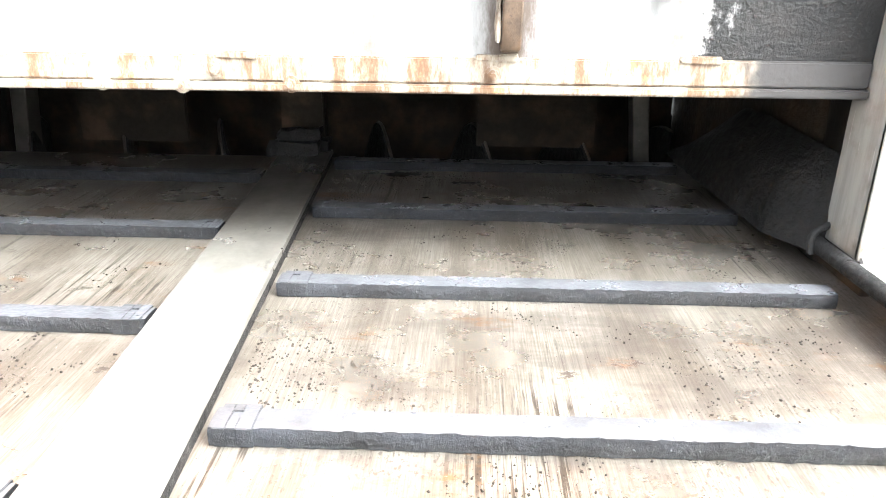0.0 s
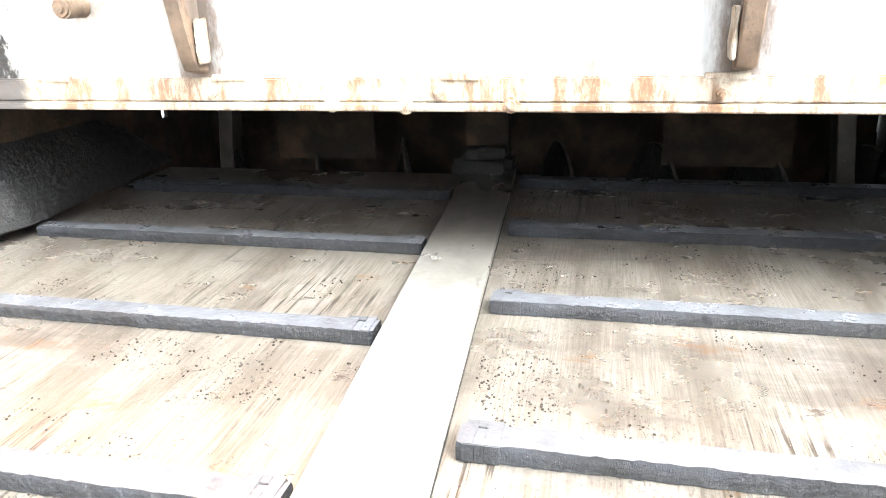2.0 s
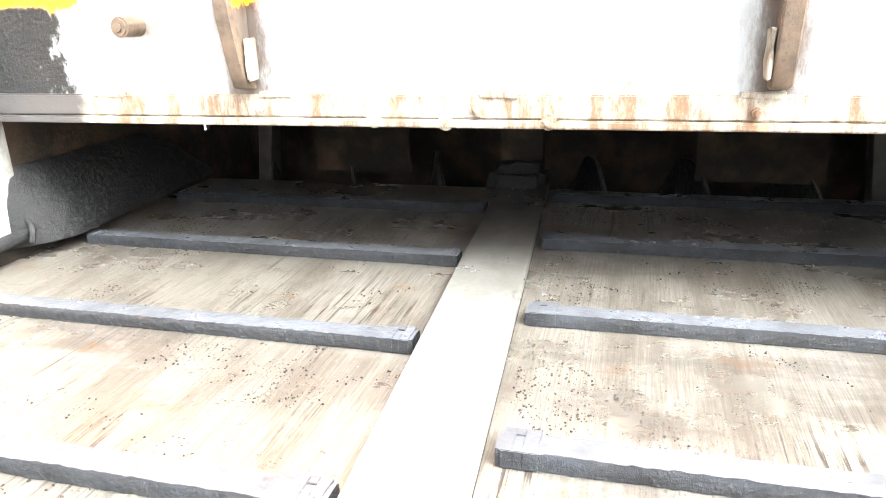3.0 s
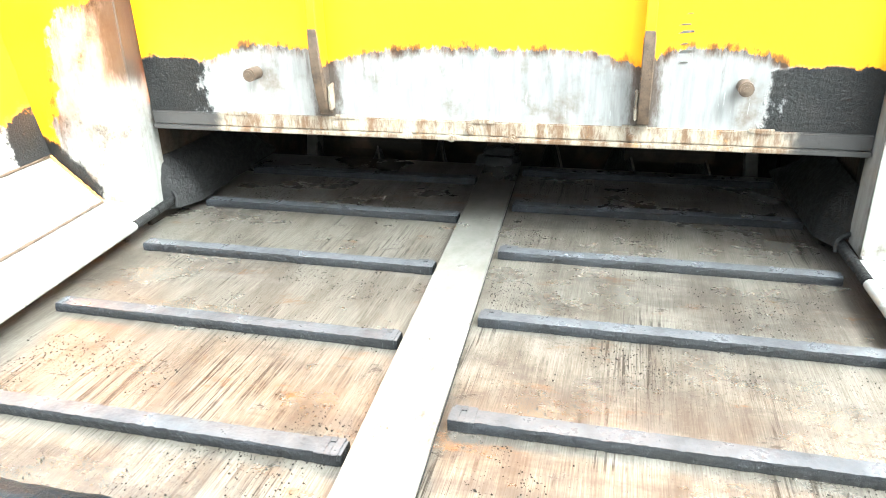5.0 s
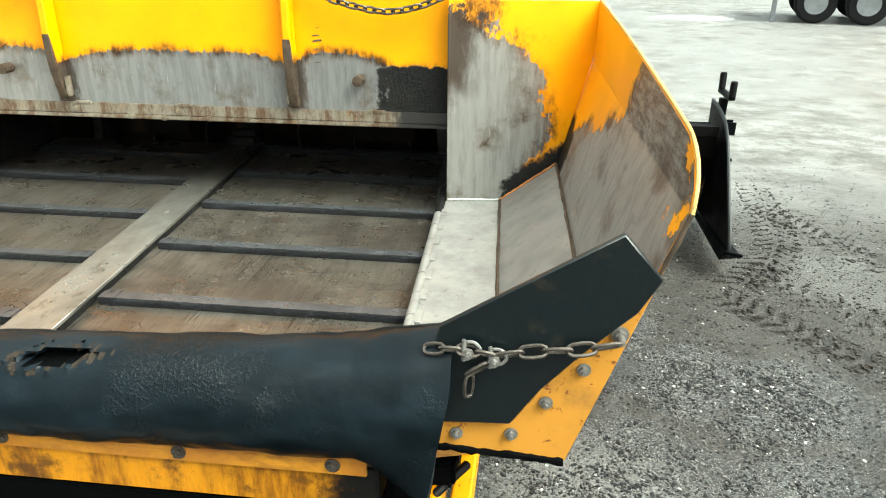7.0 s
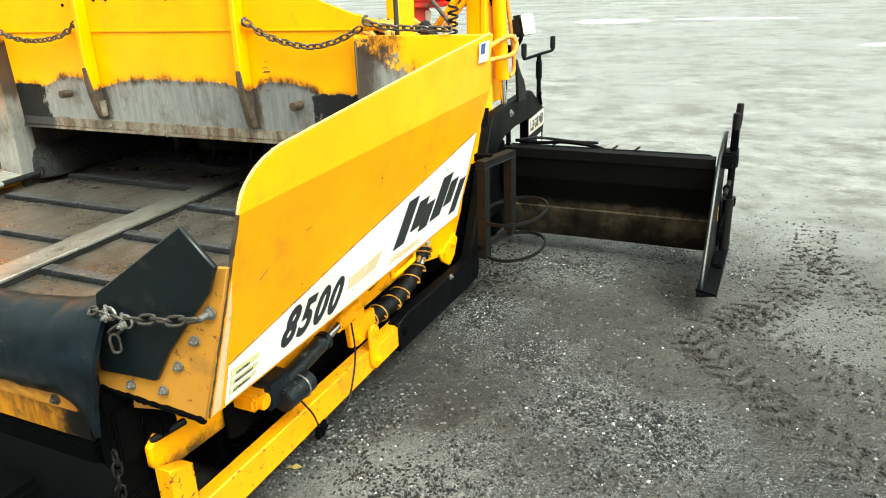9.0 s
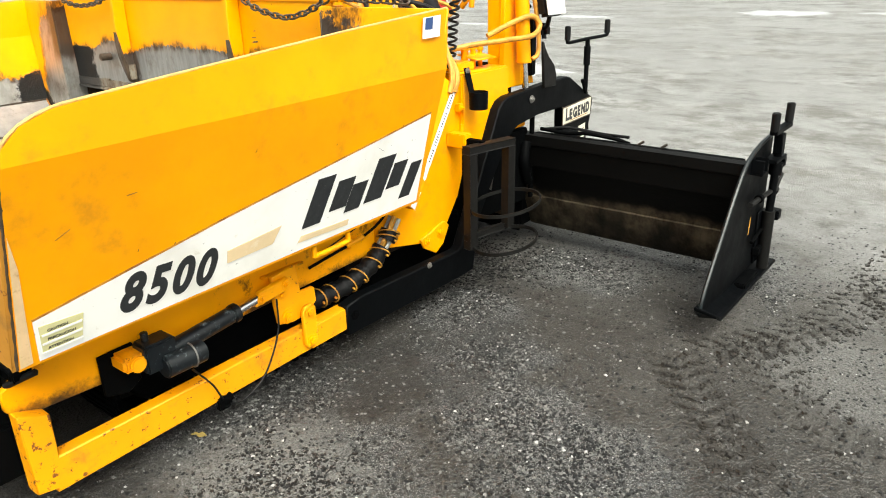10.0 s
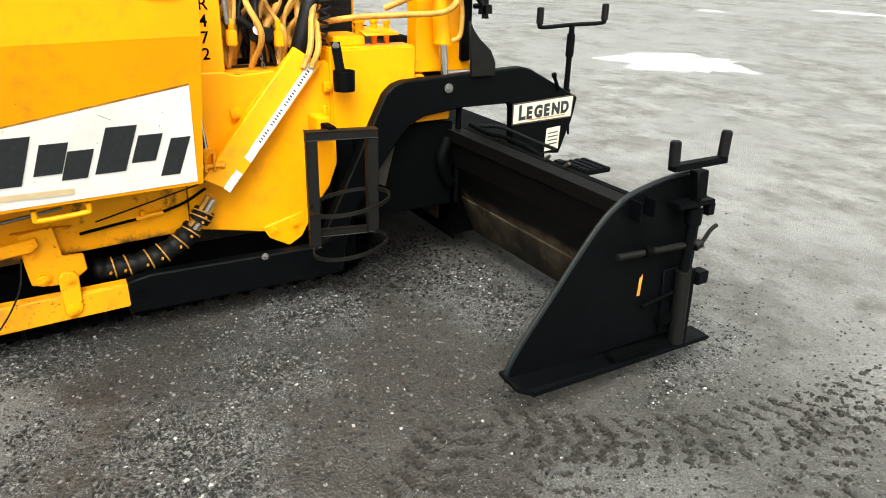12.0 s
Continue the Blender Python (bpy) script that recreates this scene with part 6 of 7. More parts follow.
sign = part("name_plate", slab([(1.320 + arm_in(y), y, z) for y, z in ((1.528, 0.697), (1.902, 0.700), (1.909, 0.800), (1.530, 0.788))], (0.003, 0, 0), 0.001), M_PLATE, paver, "scuffed cream name plate with black capital letters")
run = 0.0
for ch, size, wide in (("L", 0.096, 0.050), ("E", 0.078, 0.050), ("G", 0.078, 0.061), ("E", 0.078, 0.050), ("N", 0.078, 0.061), ("D", 0.078, 0.05)):
    part("letter", lettering(ch, size, lambda a, u, o, run=run: (1.3238 + arm_in(1.558 + run + a * 0.9) + o, 1.558 + run + a * 0.9, 0.715 + 0.03 * (run + a) + u), 0.0045), M_INK, sign)
    run += wide
part("name_underline", slab([(1.3235 + arm_in(y), y, z) for y, z in ((1.62, 0.710), (1.86, 0.714), (1.86, 0.710), (1.62, 0.706))], (0.0008, 0, 0), 0), M_RUSTY_YELLOW, sign)
part("rear_label", slab([(1.320 + arm_in(y), y, z) for y, z in ((1.745, 0.535), (1.835, 0.540), (1.840, 0.655), (1.750, 0.650))], (0.002, 0, 0), 0), M_PLATE, paver, "small cream label with unreadable print")
for k in range(4):
    part("label_bar", slab([(1.3225 + arm_in(y), y, z + 0.019 * k) for y, z in ((1.760, 0.565), (1.825, 0.568), (1.825, 0.574), (1.760, 0.571))], (0.0006, 0, 0), 0), M_INK, paver)
part("arm_fin", side_slab([(1.265, 0.94), (1.395, 0.94), (1.393, 1.00), (1.365, 1.055), (1.305, 1.105), (1.268, 1.150), (1.252, 1.182), (1.243, 1.182), (1.250, 1.10)], 1.305, 1.322, 0.004), M_GRIME, paver, "curved black fin on the tow arm")
part("screw_stub", merged(rod((1.29, 1.80, 0.84), (1.29, 1.765, 0.905), 0.009), rod((1.29, 1.765, 0.905), (1.29, 1.76, 0.925), 0.013)), M_DARK, paver)
crankp = part("depth_crank", rod((1.245, 1.885, 0.80), (1.245, 1.885, 1.145), 0.014, 12), M_BLACK, paver, "black depth crank with two upright grips")
part("collar", rod((1.245, 1.885, 0.99), (1.245, 1.885, 1.10), 0.020, 12), M_BLACK, crankp)
part("crank_bar", tube([(1.200, 1.725, 1.150), (1.203, 1.73, 1.130), (1.245, 1.885, 1.142), (1.281, 2.045, 1.150), (1.283, 2.052, 1.172)], 0.010, 10, 4), M_BLACK, crankp)
part("grip", rod((1.199, 1.722, 1.142), (1.199, 1.722, 1.222), 0.017, 14, 0.004), M_BHOSE, crankp)
part("grip", rod((1.284, 2.054, 1.160), (1.284, 2.054, 1.240), 0.017, 14, 0.004), M_BHOSE, crankp)
part("crank_rod", rod((1.262, 1.91, 0.60), (1.25, 1.90, 0.83), 0.006), M_DARK, crankp)
frame_bits = part("rear_frame", merged(box(1.14, 1.25, 1.02, 1.20, 0.745, 0.83, 0.006), box(1.14, 1.22, 1.03, 1.08, 0.50, 0.95, 0.006)), M_YELLOW_DIRTY, paver, "yellow rear frame, tarry below")
part("frame_skirt", merged(box(1.16, 1.256, 0.72, 1.215, 0.33, 0.736, 0.006), box(1.16, 1.25, 0.645, 0.716, 0.12, 0.736, 0.006), box(1.14, 1.235, 0.60, 0.716, 0.12, 0.41, 0.006)), M_DARK, frame_bits, "tarry black plates behind the arm")
part("scraped_plate", slab([(1.258, 0.80, 0.50), (1.258, 0.86, 0.47), (1.258, 0.925, 0.715), (1.258, 0.88, 0.735)], (0.006, 0, 0), 0.002), M_BAR, frame_bits, "scraped grey-brown plate behind the arm")
part("mud_pipe", tube([(1.27, 1.18, 0.66), (1.285, 1.14, 0.58), (1.28, 1.16, 0.50), (1.27, 1.20, 0.44)], 0.028, 12), M_DARK, frame_bits)
part("rear_strut", rod((1.27, 1.235, 0.34), (1.27, 1.235, 0.82), 0.014), M_DARK, frame_bits)

# ---- screed ----
screed = part("screed_body", merged(box(-1.28, 1.168, 1.30, 1.85, 0.12, 0.56, 0.01), box(-1.28, 1.168, 1.285, 1.30, 0.10, 0.66, 0.003)), M_DARK, paver, "black tarry screed body")
ext = bmesh.new()
prof = [(1.184, 0.70), (1.187, 0.648), (1.197, 0.643), (1.222, 0.525), (1.231, 0.518), (1.334, 0.324), (1.330, 0.316), (1.410, 0.128), (1.425, 0.113), (1.50, 0.11), (1.60, 0.14), (1.60, 0.56), (1.26, 0.60), (1.26, 0.70)]
rows = [[ext.verts.new((x, y, z)) for y, z in prof] for x in [1.17 + 1.235 * i / 24 for i in range(25)]]
for p, q in zip(rows, rows[1:]):
    for k in range(len(prof)):
        j = (k + 1) % len(prof)
        ext.faces.new((p[k], q[k], q[j], p[j]))
ext.faces.new(rows[0])
ext.faces.new(rows[-1][::-1])
bmesh.ops.recalc_face_normals(ext, faces=ext.faces[:])
for v in ext.verts:
    v.co.y += 0.0025 * noise.noise(v.co * 8)
extension = part("screed_extension", ext, M_EXT, paver, "black screed extension with a scraped brown lower plate")
part("top_rail", box(1.27, 2.38, 1.262, 1.30, 0.66, 0.70, 0.004), M_DARK, extension)
part("top_hose", tube([(1.30, 1.28, 0.72), (1.45, 1.275, 0.715), (1.58, 1.28, 0.725), (1.72, 1.30, 0.712), (1.80, 1.32, 0.69)], 0.010, 10), M_DARK, extension, "greasy hose along the top")
part("top_hose", tube([(1.27, 1.36, 0.70), (1.40, 1.40, 0.715), (1.60, 1.42, 0.70), (1.75, 1.42, 0.70)], 0.008, 10), M_BHOSE, extension)
for x in (1.52, 1.86, 1.98):
    part("hose_fitting", rod((x, 1.285, 0.70), (x + 0.03, 1.285, 0.722), 0.007, 6), M_CHAIN, extension)
part("step_plate", merged(box(1.30, 1.50, 1.83, 2.01, 0.45, 0.475, 0.006), box(1.22, 1.34, 1.86, 1.91, 0.35, 0.46, 0.006)), M_BLACK, screed, "black tread step at the rear")
for k in range(24):
    part("tread_stud", rod((1.32 + 0.031 * (k % 6), 1.855 + 0.042 * (k // 6), 0.474), (1.32 + 0.031 * (k % 6), 1.855 + 0.042 * (k // 6), 0.480), 0.012, 8, 0), M_BLACK, screed)

# end gate of the extension
plate_out = [(0.735, 0.140), (0.737, 0.190), (0.795, 0.285), (0.895, 0.415), (0.992, 0.545), (1.068, 0.638), (1.120, 0.686), (1.190, 0.728), (1.310, 0.758), (1.42, 0.772), (1.505, 0.777), (1.520, 0.40), (1.545, 0.14)]
end_gate = part("end_gate", side_slab(plate_out, 2.420, 2.436, 0.003), M_BLACK, paver, "black curved end gate on a long skid")
part("gate_rim", tube([(2.428, y, z + 0.004) for y, z in plate_out[:11]], 0.010, 8, 3), M_SHEET, end_gate, "rubbed dark steel rim")
skid = slab([(2.405, 0.715, 0.165), (2.50, 0.725, 0.145), (2.50, 0.80, 0.10), (2.50, 1.655, 0.092), (2.405, 1.655, 0.092), (2.405, 0.80, 0.10)], (0, 0, 0.018), 0.004)
part("skid", skid, M_BLACK, end_gate, "long skid shoe of the end gate")
part("skid_pad", box(2.438, 2.49, 1.16, 1.38, 0.112, 0.140, 0.006), M_DARK, end_gate)
part("gate_post", rod((2.475, 1.470, 0.40), (2.475, 1.472, 0.79), 0.019, 16), M_BLACK, end_gate, "upright screw post of the end gate")
part("gate_tube", rod((2.475, 1.490, 0.115), (2.475, 1.470, 0.42), 0.028, 16), M_GRIME, end_gate)
part("post_top", slab([(2.455, 1.435, 0.80), (2.455, 1.49, 0.80), (2.455, 1.50, 0.70), (2.455, 1.45, 0.70)], (0.04, 0, 0), 0.003), M_BLACK, end_gate)
part("crank_bar", merged(box(2.462, 2.498, 1.315, 1.575, 0.815, 0.838, 0.003)), M_BLACK, end_gate)
part("grip", rod((2.48, 1.325, 0.832), (2.48, 1.318, 0.918), 0.019, 14, 0.004), M_BHOSE, end_gate)
part("grip", rod((2.48, 1.563, 0.836), (2.48, 1.565, 0.928), 0.019, 14, 0.004), M_BHOSE, end_gate)
part("gate_bracket", merged(box(2.436, 2.50, 1.37, 1.545, 0.672, 0.69, 0.003), box(2.47, 2.50, 1.515, 1.55, 0.63, 0.675, 0.003), rod((2.475, 1.472, 0.60), (2.475, 1.472, 0.66), 0.030, 14)), M_BLACK, end_gate)
part("lock_rod", merged(rod((2.47, 1.13, 0.535), (2.47, 1.53, 0.515), 0.012), tube([(2.47, 1.52, 0.515), (2.475, 1.545, 0.52), (2.48, 1.57, 0.56), (2.48, 1.60, 0.575)], 0.008, 8), rod((2.475, 1.505, 0.505), (2.475, 1.535, 0.515), 0.018, 10)), M_GRIME, end_gate, "lock rod with a bent handle")
part("lock_rod", merged(rod((2.455, 1.30, 0.30), (2.455, 1.56, 0.34), 0.008), box(2.436, 2.47, 1.40, 1.50, 0.20, 0.24)), M_DARK, end_gate)
part("rod_collar", rod((2.47, 1.255, 0.53), (2.47, 1.29, 0.528), 0.020, 12), M_DARK, end_gate)
part("side_bracket", merged(box(2.46, 2.51, 1.515, 1.57, 0.36, 0.41, 0.004), side_slab([(1.40, 0.42), (1.50, 0.42), (1.52, 0.15), (1.42, 0.15)], 2.437, 2.447, 0.002), side_slab([(1.485, 0.42), (1.52, 0.42), (1.53, 0.11), (1.495, 0.11)], 2.447, 2.49, 0.002)), M_BLACK, end_gate)
part("square_socket", merged(box(2.436, 2.49, 1.190, 1.200, 0.665, 0.725, 0.002), box(2.436, 2.49, 1.255, 1.265, 0.665, 0.725, 0.002), box(2.436, 2.49, 1.190, 1.265, 0.655, 0.665, 0.002)), M_BLACK, end_gate)
part("paint_scrape", slab([(2.4375, 1.285, 0.34), (2.4375, 1.30, 0.34), (2.4375, 1.302, 0.425), (2.4375, 1.288, 0.41)], (0.001, 0, 0), 0), M_HOSE, end_gate, "scrape of yellow paint")

# ---- top of the tractor: posts, lamp, hoses, console pieces ----
mast = part("lift_mast", merged(box(1.10, 1.19, 1.05, 1.10, 0.95, 1.9, 0.008), side_slab([(1.03, 0.96), (1.33, 0.955), (1.30, 1.06), (1.17, 1.75), (1.05, 1.75)], 1.185, 1.215, 0.004)), M_YELLOW, paver, "yellow lift mast with its cylinder")
part("mast_ram", merged(rod((1.272, 1.135, 1.085), (1.265, 1.085, 1.75), 0.036, 18, 0.006), rod((1.272, 1.136, 1.085), (1.272, 1.137, 1.10), 0.039, 18)), M_YELLOW, mast, "yellow lift cylinder")
part("chrome_rod", rod((1.275, 1.150, 0.955), (1.272, 1.137, 1.09), 0.018, 14), M_CHROME, mast)
part("ram_line", tube([(1.300, 1.17, 1.10), (1.315, 1.20, 1.13), (1.31, 1.205, 1.25), (1.30, 1.17, 1.42), (1.29, 1.13, 1.6)], 0.012, 10), M_HOSE, mast)
part("ram_head", rod((1.22, 1.085, 1.66), (1.33, 1.085, 1.66), 0.03, 18, 0.005), M_YELLOW, mast)
lamp_turn = Matrix.Translation((1.380, 1.255, 1.368)) @ Matrix.Rotation(math.radians(-4), 4, "Z") @ Matrix.Rotation(math.radians(-11), 4, "Y")
lamp_body = box(-0.072, -0.002, -0.080, 0.080, -0.056, 0.056, 0.018)
bmesh.ops.transform(lamp_body, matrix=lamp_turn, verts=lamp_body.verts[:])
lamp = part("work_lamp", lamp_body, M_GRIME, paver, "black work lamp with a pale square lens")
lamp_lens = box(-0.006, 0.004, -0.077, 0.077, -0.053, 0.053, 0.004)
bmesh.ops.transform(lamp_lens, matrix=lamp_turn, verts=lamp_lens.verts[:])
part("lens", lamp_lens, M_LENS, lamp, "ribbed lamp lens, reflected sky put into its pale colour")
part("lamp_arm", merged(tube([(1.345, 1.26, 1.33), (1.325, 1.28, 1.28), (1.28, 1.33, 1.245), (1.21, 1.34, 1.235)], 0.012, 10), roughen(diced(box(1.225, 1.275, 1.335, 1.405, 1.185, 1.265, 0.02), 1), 0.008, 30)), M_BHOSE, lamp)
part("big_hose_loop", tube([(1.10, 0.62, 1.17), (1.20, 0.76, 1.20), (1.30, 0.93, 1.215), (1.345, 1.09, 1.225), (1.345, 1.16, 1.27), (1.32, 1.12, 1.315), (1.28, 1.01, 1.29), (1.22, 0.88, 1.235)], 0.013, 10, 8), M_HOSE, paver, "pale overpainted hose in a loop")
rng = random.Random(11)
for k in range(34):
    y0 = 0.22 + 0.34 * rng.random()
    x0 = 0.98 + 0.20 * rng.random()
    pts = [(x0, y0, 1.02), (x0 + rng.uniform(-0.05, 0.08), y0 + rng.uniform(-0.10, 0.05), 1.15), (x0 + rng.uniform(-0.08, 0.06), y0 + rng.uniform(-0.08, 0.14), 1.28), (x0 + rng.uniform(-0.16, -0.02), y0 + rng.uniform(0.0, 0.25), 1.36), (x0 - 0.22 + rng.uniform(-0.12, 0.02), y0 + rng.uniform(0.05, 0.35), 1.42)]
    part("hydraulic_hose", tube(pts, rng.choice((0.009, 0.012, 0.015)), 8, 6), M_HOSE if rng.random() < 0.72 else M_BHOSE, paver)
for k in range(2):
    o = 0.034 * k
    part("hydraulic_hose", tube([(1.285, 0.49 + o, 1.02), (1.27, 0.53 + o, 1.10), (1.20 - 1.2 * o, 0.57 + o, 1.22), (1.08 - 2.5 * o, 0.66 + 2 * o, 1.36), (0.96 - 3 * o, 0.72 + 2 * o, 1.42)], 0.013, 8, 6), M_HOSE, paver)
coil = [(1.20 + 0.022 * math.cos(k * 0.7), 0.60 + 0.0006 * k + 0.022 * math.sin(k * 0.7), 1.10 + 0.0038 * k) for k in range(105)]
part("coiled_cord", tube(coil, 0.006, 6, 0), M_BHOSE, paver, "black coiled cord")
part("black_duct", tube([(1.16, 0.50, 1.02), (1.17, 0.54, 1.15), (1.14, 0.60, 1.30), (1.03, 0.68, 1.40)], 0.034, 14, 8), M_BHOSE, paver, "thick black duct among the hoses")
part("lever", merged(tube([(1.16, 0.20, 1.42), (1.19, 0.30, 1.345), (1.21, 0.385, 1.30)], 0.010, 8), rod((1.205, 0.37, 1.31), (1.225, 0.43, 1.28), 0.026, 14, 0.008)), M_BHOSE, paver, "black lever with a knob")
valve = part("valve_block", merged(box(1.17, 1.225, 0.315, 0.40, 1.12, 1.17, 0.006), rod((1.20, 0.35, 1.08), (1.20, 0.35, 1.13), 0.018, 12), rod((1.20, 0.33, 1.165), (1.19, 0.27, 1.21), 0.014, 12)), M_BHOSE, paver, "black valve block with a white cap")
part("white_cap", rod((1.225, 0.335, 1.165), (1.235, 0.335, 1.168), 0.019, 16, 0.004), M_WHITE, valve)
part("chain", link_chain([(1.222, 0.345, 1.12), (1.225, 0.343, 1.07), (1.222, 0.35, 1.03)], 0.016, 0.002, 0.005), M_ZINC, valve)
for y, z in ((0.235, 1.14), (0.42, 1.13)):
    part("hose_fitting", merged(box(1.205, 1.235, y - 0.018, y + 0.018, z - 0.03, z + 0.03, 0.004), rod((1.22, y, z + 0.03), (1.22, y, z + 0.07), 0.011, 6)), M_YELLOW, paver)
part("conduit", tube([(1.22, 0.225, 1.19), (1.215, 0.22, 1.27), (1.20, 0.225, 1.36), (1.17, 0.25, 1.5)], 0.010, 8), M_ZINC, paver)
part("engine_bay_floor", box(0.2, 1.05, 0.25, 0.95, 1.012, 1.03, 0.004), M_DARK, paver)
red = part("red_box", merged(box(0.765, 0.965, 0.93, 1.20, 1.500, 1.76, 0.010), box(0.755, 0.985, 0.915, 1.20, 1.475, 1.500, 0.006)), M_RED, paver, "red enamelled box behind the hood")
part("red_dome", rod((0.995, 0.93, 1.575), (0.995, 0.965, 1.575), 0.062, 24, 0.012), M_RED, red)
part("red_box_frame", merged(box(0.840, 0.852, 0.922, 0.93, 1.545, 1.64, 0.002), box(0.935, 0.947, 0.922, 0.93, 1.545, 1.64, 0.002), box(0.840, 0.947, 0.922, 0.93, 1.540, 1.552, 0.002)), M_WHITE, red, "white frame round a black slot")
part("red_box_slot", box(0.853, 0.934, 0.924, 0.93, 1.553, 1.64, 0.001), M_DARK, red)
for x, z in ((0.785, 1.545), (0.785, 1.70), (0.80, 1.487), (0.94, 1.487)):
    part("bolt", bolt((x, 0.915 if z < 1.5 else 0.93, z), (0, -1, 0), 0.008), M_ZINC, red)
part("hood_post", box(0.700, 0.752, 0.90, 0.95, 1.03, 1.80, 0.006), M_YELLOW, paver, "yellow upright post beside the red box")
bottle_red = part("extinguisher", rod((0.86, 0.99, 1.30), (0.86, 0.99, 1.60), 0.05, 20, 0.02), M_RED, paver, "red fire extinguisher with a white label")
part("label", box(0.895, 0.913, 0.965, 1.015, 1.36, 1.46, 0.003), M_WHITE, bottle_red)
part("cross_lever", tube([(0.905, 0.90, 1.60), (0.99, 0.90, 1.495), (1.075, 0.90, 1.395)], 0.012, 8), M_SHOE, paver, "dark brown control lever")
part("diagonal_brace", merged(rod((0.955, 0.95, 1.36), (1.20, 0.95, 1.64), 0.018, 14), rod((1.005, 0.96, 1.36), (1.235, 0.96, 1.62), 0.015, 14), rod((1.06, 0.97, 1.36), (1.075, 0.97, 1.50), 0.014, 12)), M_YELLOW_DIRTY, paver, "yellow tubular braces")
part("engine_block", merged(box(0.56, 0.86, 0.36, 0.90, 1.03, 1.30, 0.02), rod((0.86, 0.45, 1.16), (0.93, 0.45, 1.16), 0.055, 18, 0.008), rod((0.86, 0.62, 1.12), (0.95, 0.62, 1.12), 0.040, 18, 0.008), box(0.86, 0.92, 0.70, 0.86, 1.05, 1.22, 0.01)), M_GRIME, paver, "grimy dark engine block among the hoses")
part("engine_housing", merged(box(-1.1, 0.55, 0.35, 0.95, 1.03, 1.45, 0.02)), M_YELLOW_DIRTY, paver, "yellow engine housing behind the hood")
part("seat_rail", merged(box(1.16, 1.24, 1.26, 1.31, 1.0, 1.30, 0.006), rod((1.02, 1.22, 1.20), (1.20, 1.30, 1.36), 0.016)), M_BLACK, paver)
part("console_cover", box(0.95, 1.25, 1.10, 1.32, 1.47, 1.53, 0.02), M_BLACK, paver, "black console cover")


# ---- yard: loose stones, leaves, far vehicles ----
def yard_spot(rng):
    """Chips lie thick on the gravel patches and thin on the mud."""
    while True:
        x, y = rng.uniform(1.1, 4.6), rng.uniform(-1.6, 3.2)
        heap = max(1 - math.hypot(x - gx, y - gy) / r for gx, gy, r in GRAVEL)
        d = heap + 0.9 * noise.noise(Vector((x * 2.1, y * 2.1, 7.0))) + 0.6 * noise.noise(Vector((x * 6, y * 6, 1.0)))
        thin = min(1.0, max(0.05, (2.9 - y) / 2.0)) * min(1.0, max(0.05, (4.4 - x) / 1.2))
        if rng.random() < thin * (0.10 + 0.75 * min(1.0, max(0.0, d))):
            return x, y


def yard_height(x, y):
    return track_height(x, y) + 0.006 * noise.noise(Vector((x * 3, y * 3, 0)))


tagged(stuff_mesh("loose_stones", crumbs(125000, yard_spot, lambda r: 0.0015 + 0.0065 * r.random() ** 7, 9, yard_height), M_STONE), "grey and pale stone chips strewn over the yard", "gravel", kind="stuff")
tagged(stuff_mesh("spilled_asphalt", crumbs(4200, lambda r: (1.08 + r.gauss(0, 0.20), 0.90 + r.gauss(0, 0.26)), lambda r: 0.002 + 0.008 * r.random() ** 3, 21, yard_height), M_TAR), "black asphalt crumbs spilled beside the tow arm", "crumbs", kind="stuff")


def mud_spot(rng):
    """Places on the raised lugs of the tyre prints, thickest on the fresh ones."""
    *line, w = rng.choices(PRINTS, (1.6, 0.5, 2.2, 0.7))[0]
    k = rng.randrange(len(line) - 1)
    (ax, ay), (bx, by) = line[k], line[k + 1]
    length = math.hypot(bx - ax, by - ay)
    side = rng.choice((-1, 1))
    d = side * w * rng.uniform(0.1, 0.95)
    along = round(rng.random() * length / 0.0805) * 0.0805 - abs(d) * 0.5 + rng.gauss(0, 0.009)
    ux, uy = (bx - ax) / length, (by - ay) / length
    return ax + ux * along + uy * d, ay + uy * along - ux * d


tagged(stuff_mesh("tyre_mud", crumbs(5200, mud_spot, lambda r: 0.003 + 0.009 * r.random() ** 2.5, 33, yard_height), M_MUD), "dark lumps of mud squeezed up in lugged tyre prints", "mud", kind="stuff")


def make_leaf(x, y, turn, size, lift):
    bm = bmesh.new()
    rim = []
    for k in range(16):
        a = 2 * math.pi * k / 16
        r = size * (0.75 + 0.25 * math.cos(a * 5)) * (1.25 if abs(math.cos(a)) > 0.7 else 0.8)
        px, py = r * math.cos(a), r * math.sin(a) * 0.7
        rim.append(bm.verts.new((x + px * math.cos(turn) - py * math.sin(turn), y + px * math.sin(turn) + py * math.cos(turn), yard_height(x, y) + 0.004 + lift * (0.5 + 0.5 * math.sin(a * 2)))))
    bm.faces.new(rim)
    thick(bm, 0.0012)
    return bm


for x, y, turn, size in ((1.24, -0.96, 0.4, 0.026), (2.75, -0.62, 2.0, 0.022)):
    tagged(part("fallen_leaf", make_leaf(x, y, turn, size, 0.008), M_LEAF, None), "small yellow fallen leaf on the grit", "leaf", "fallen leaves")


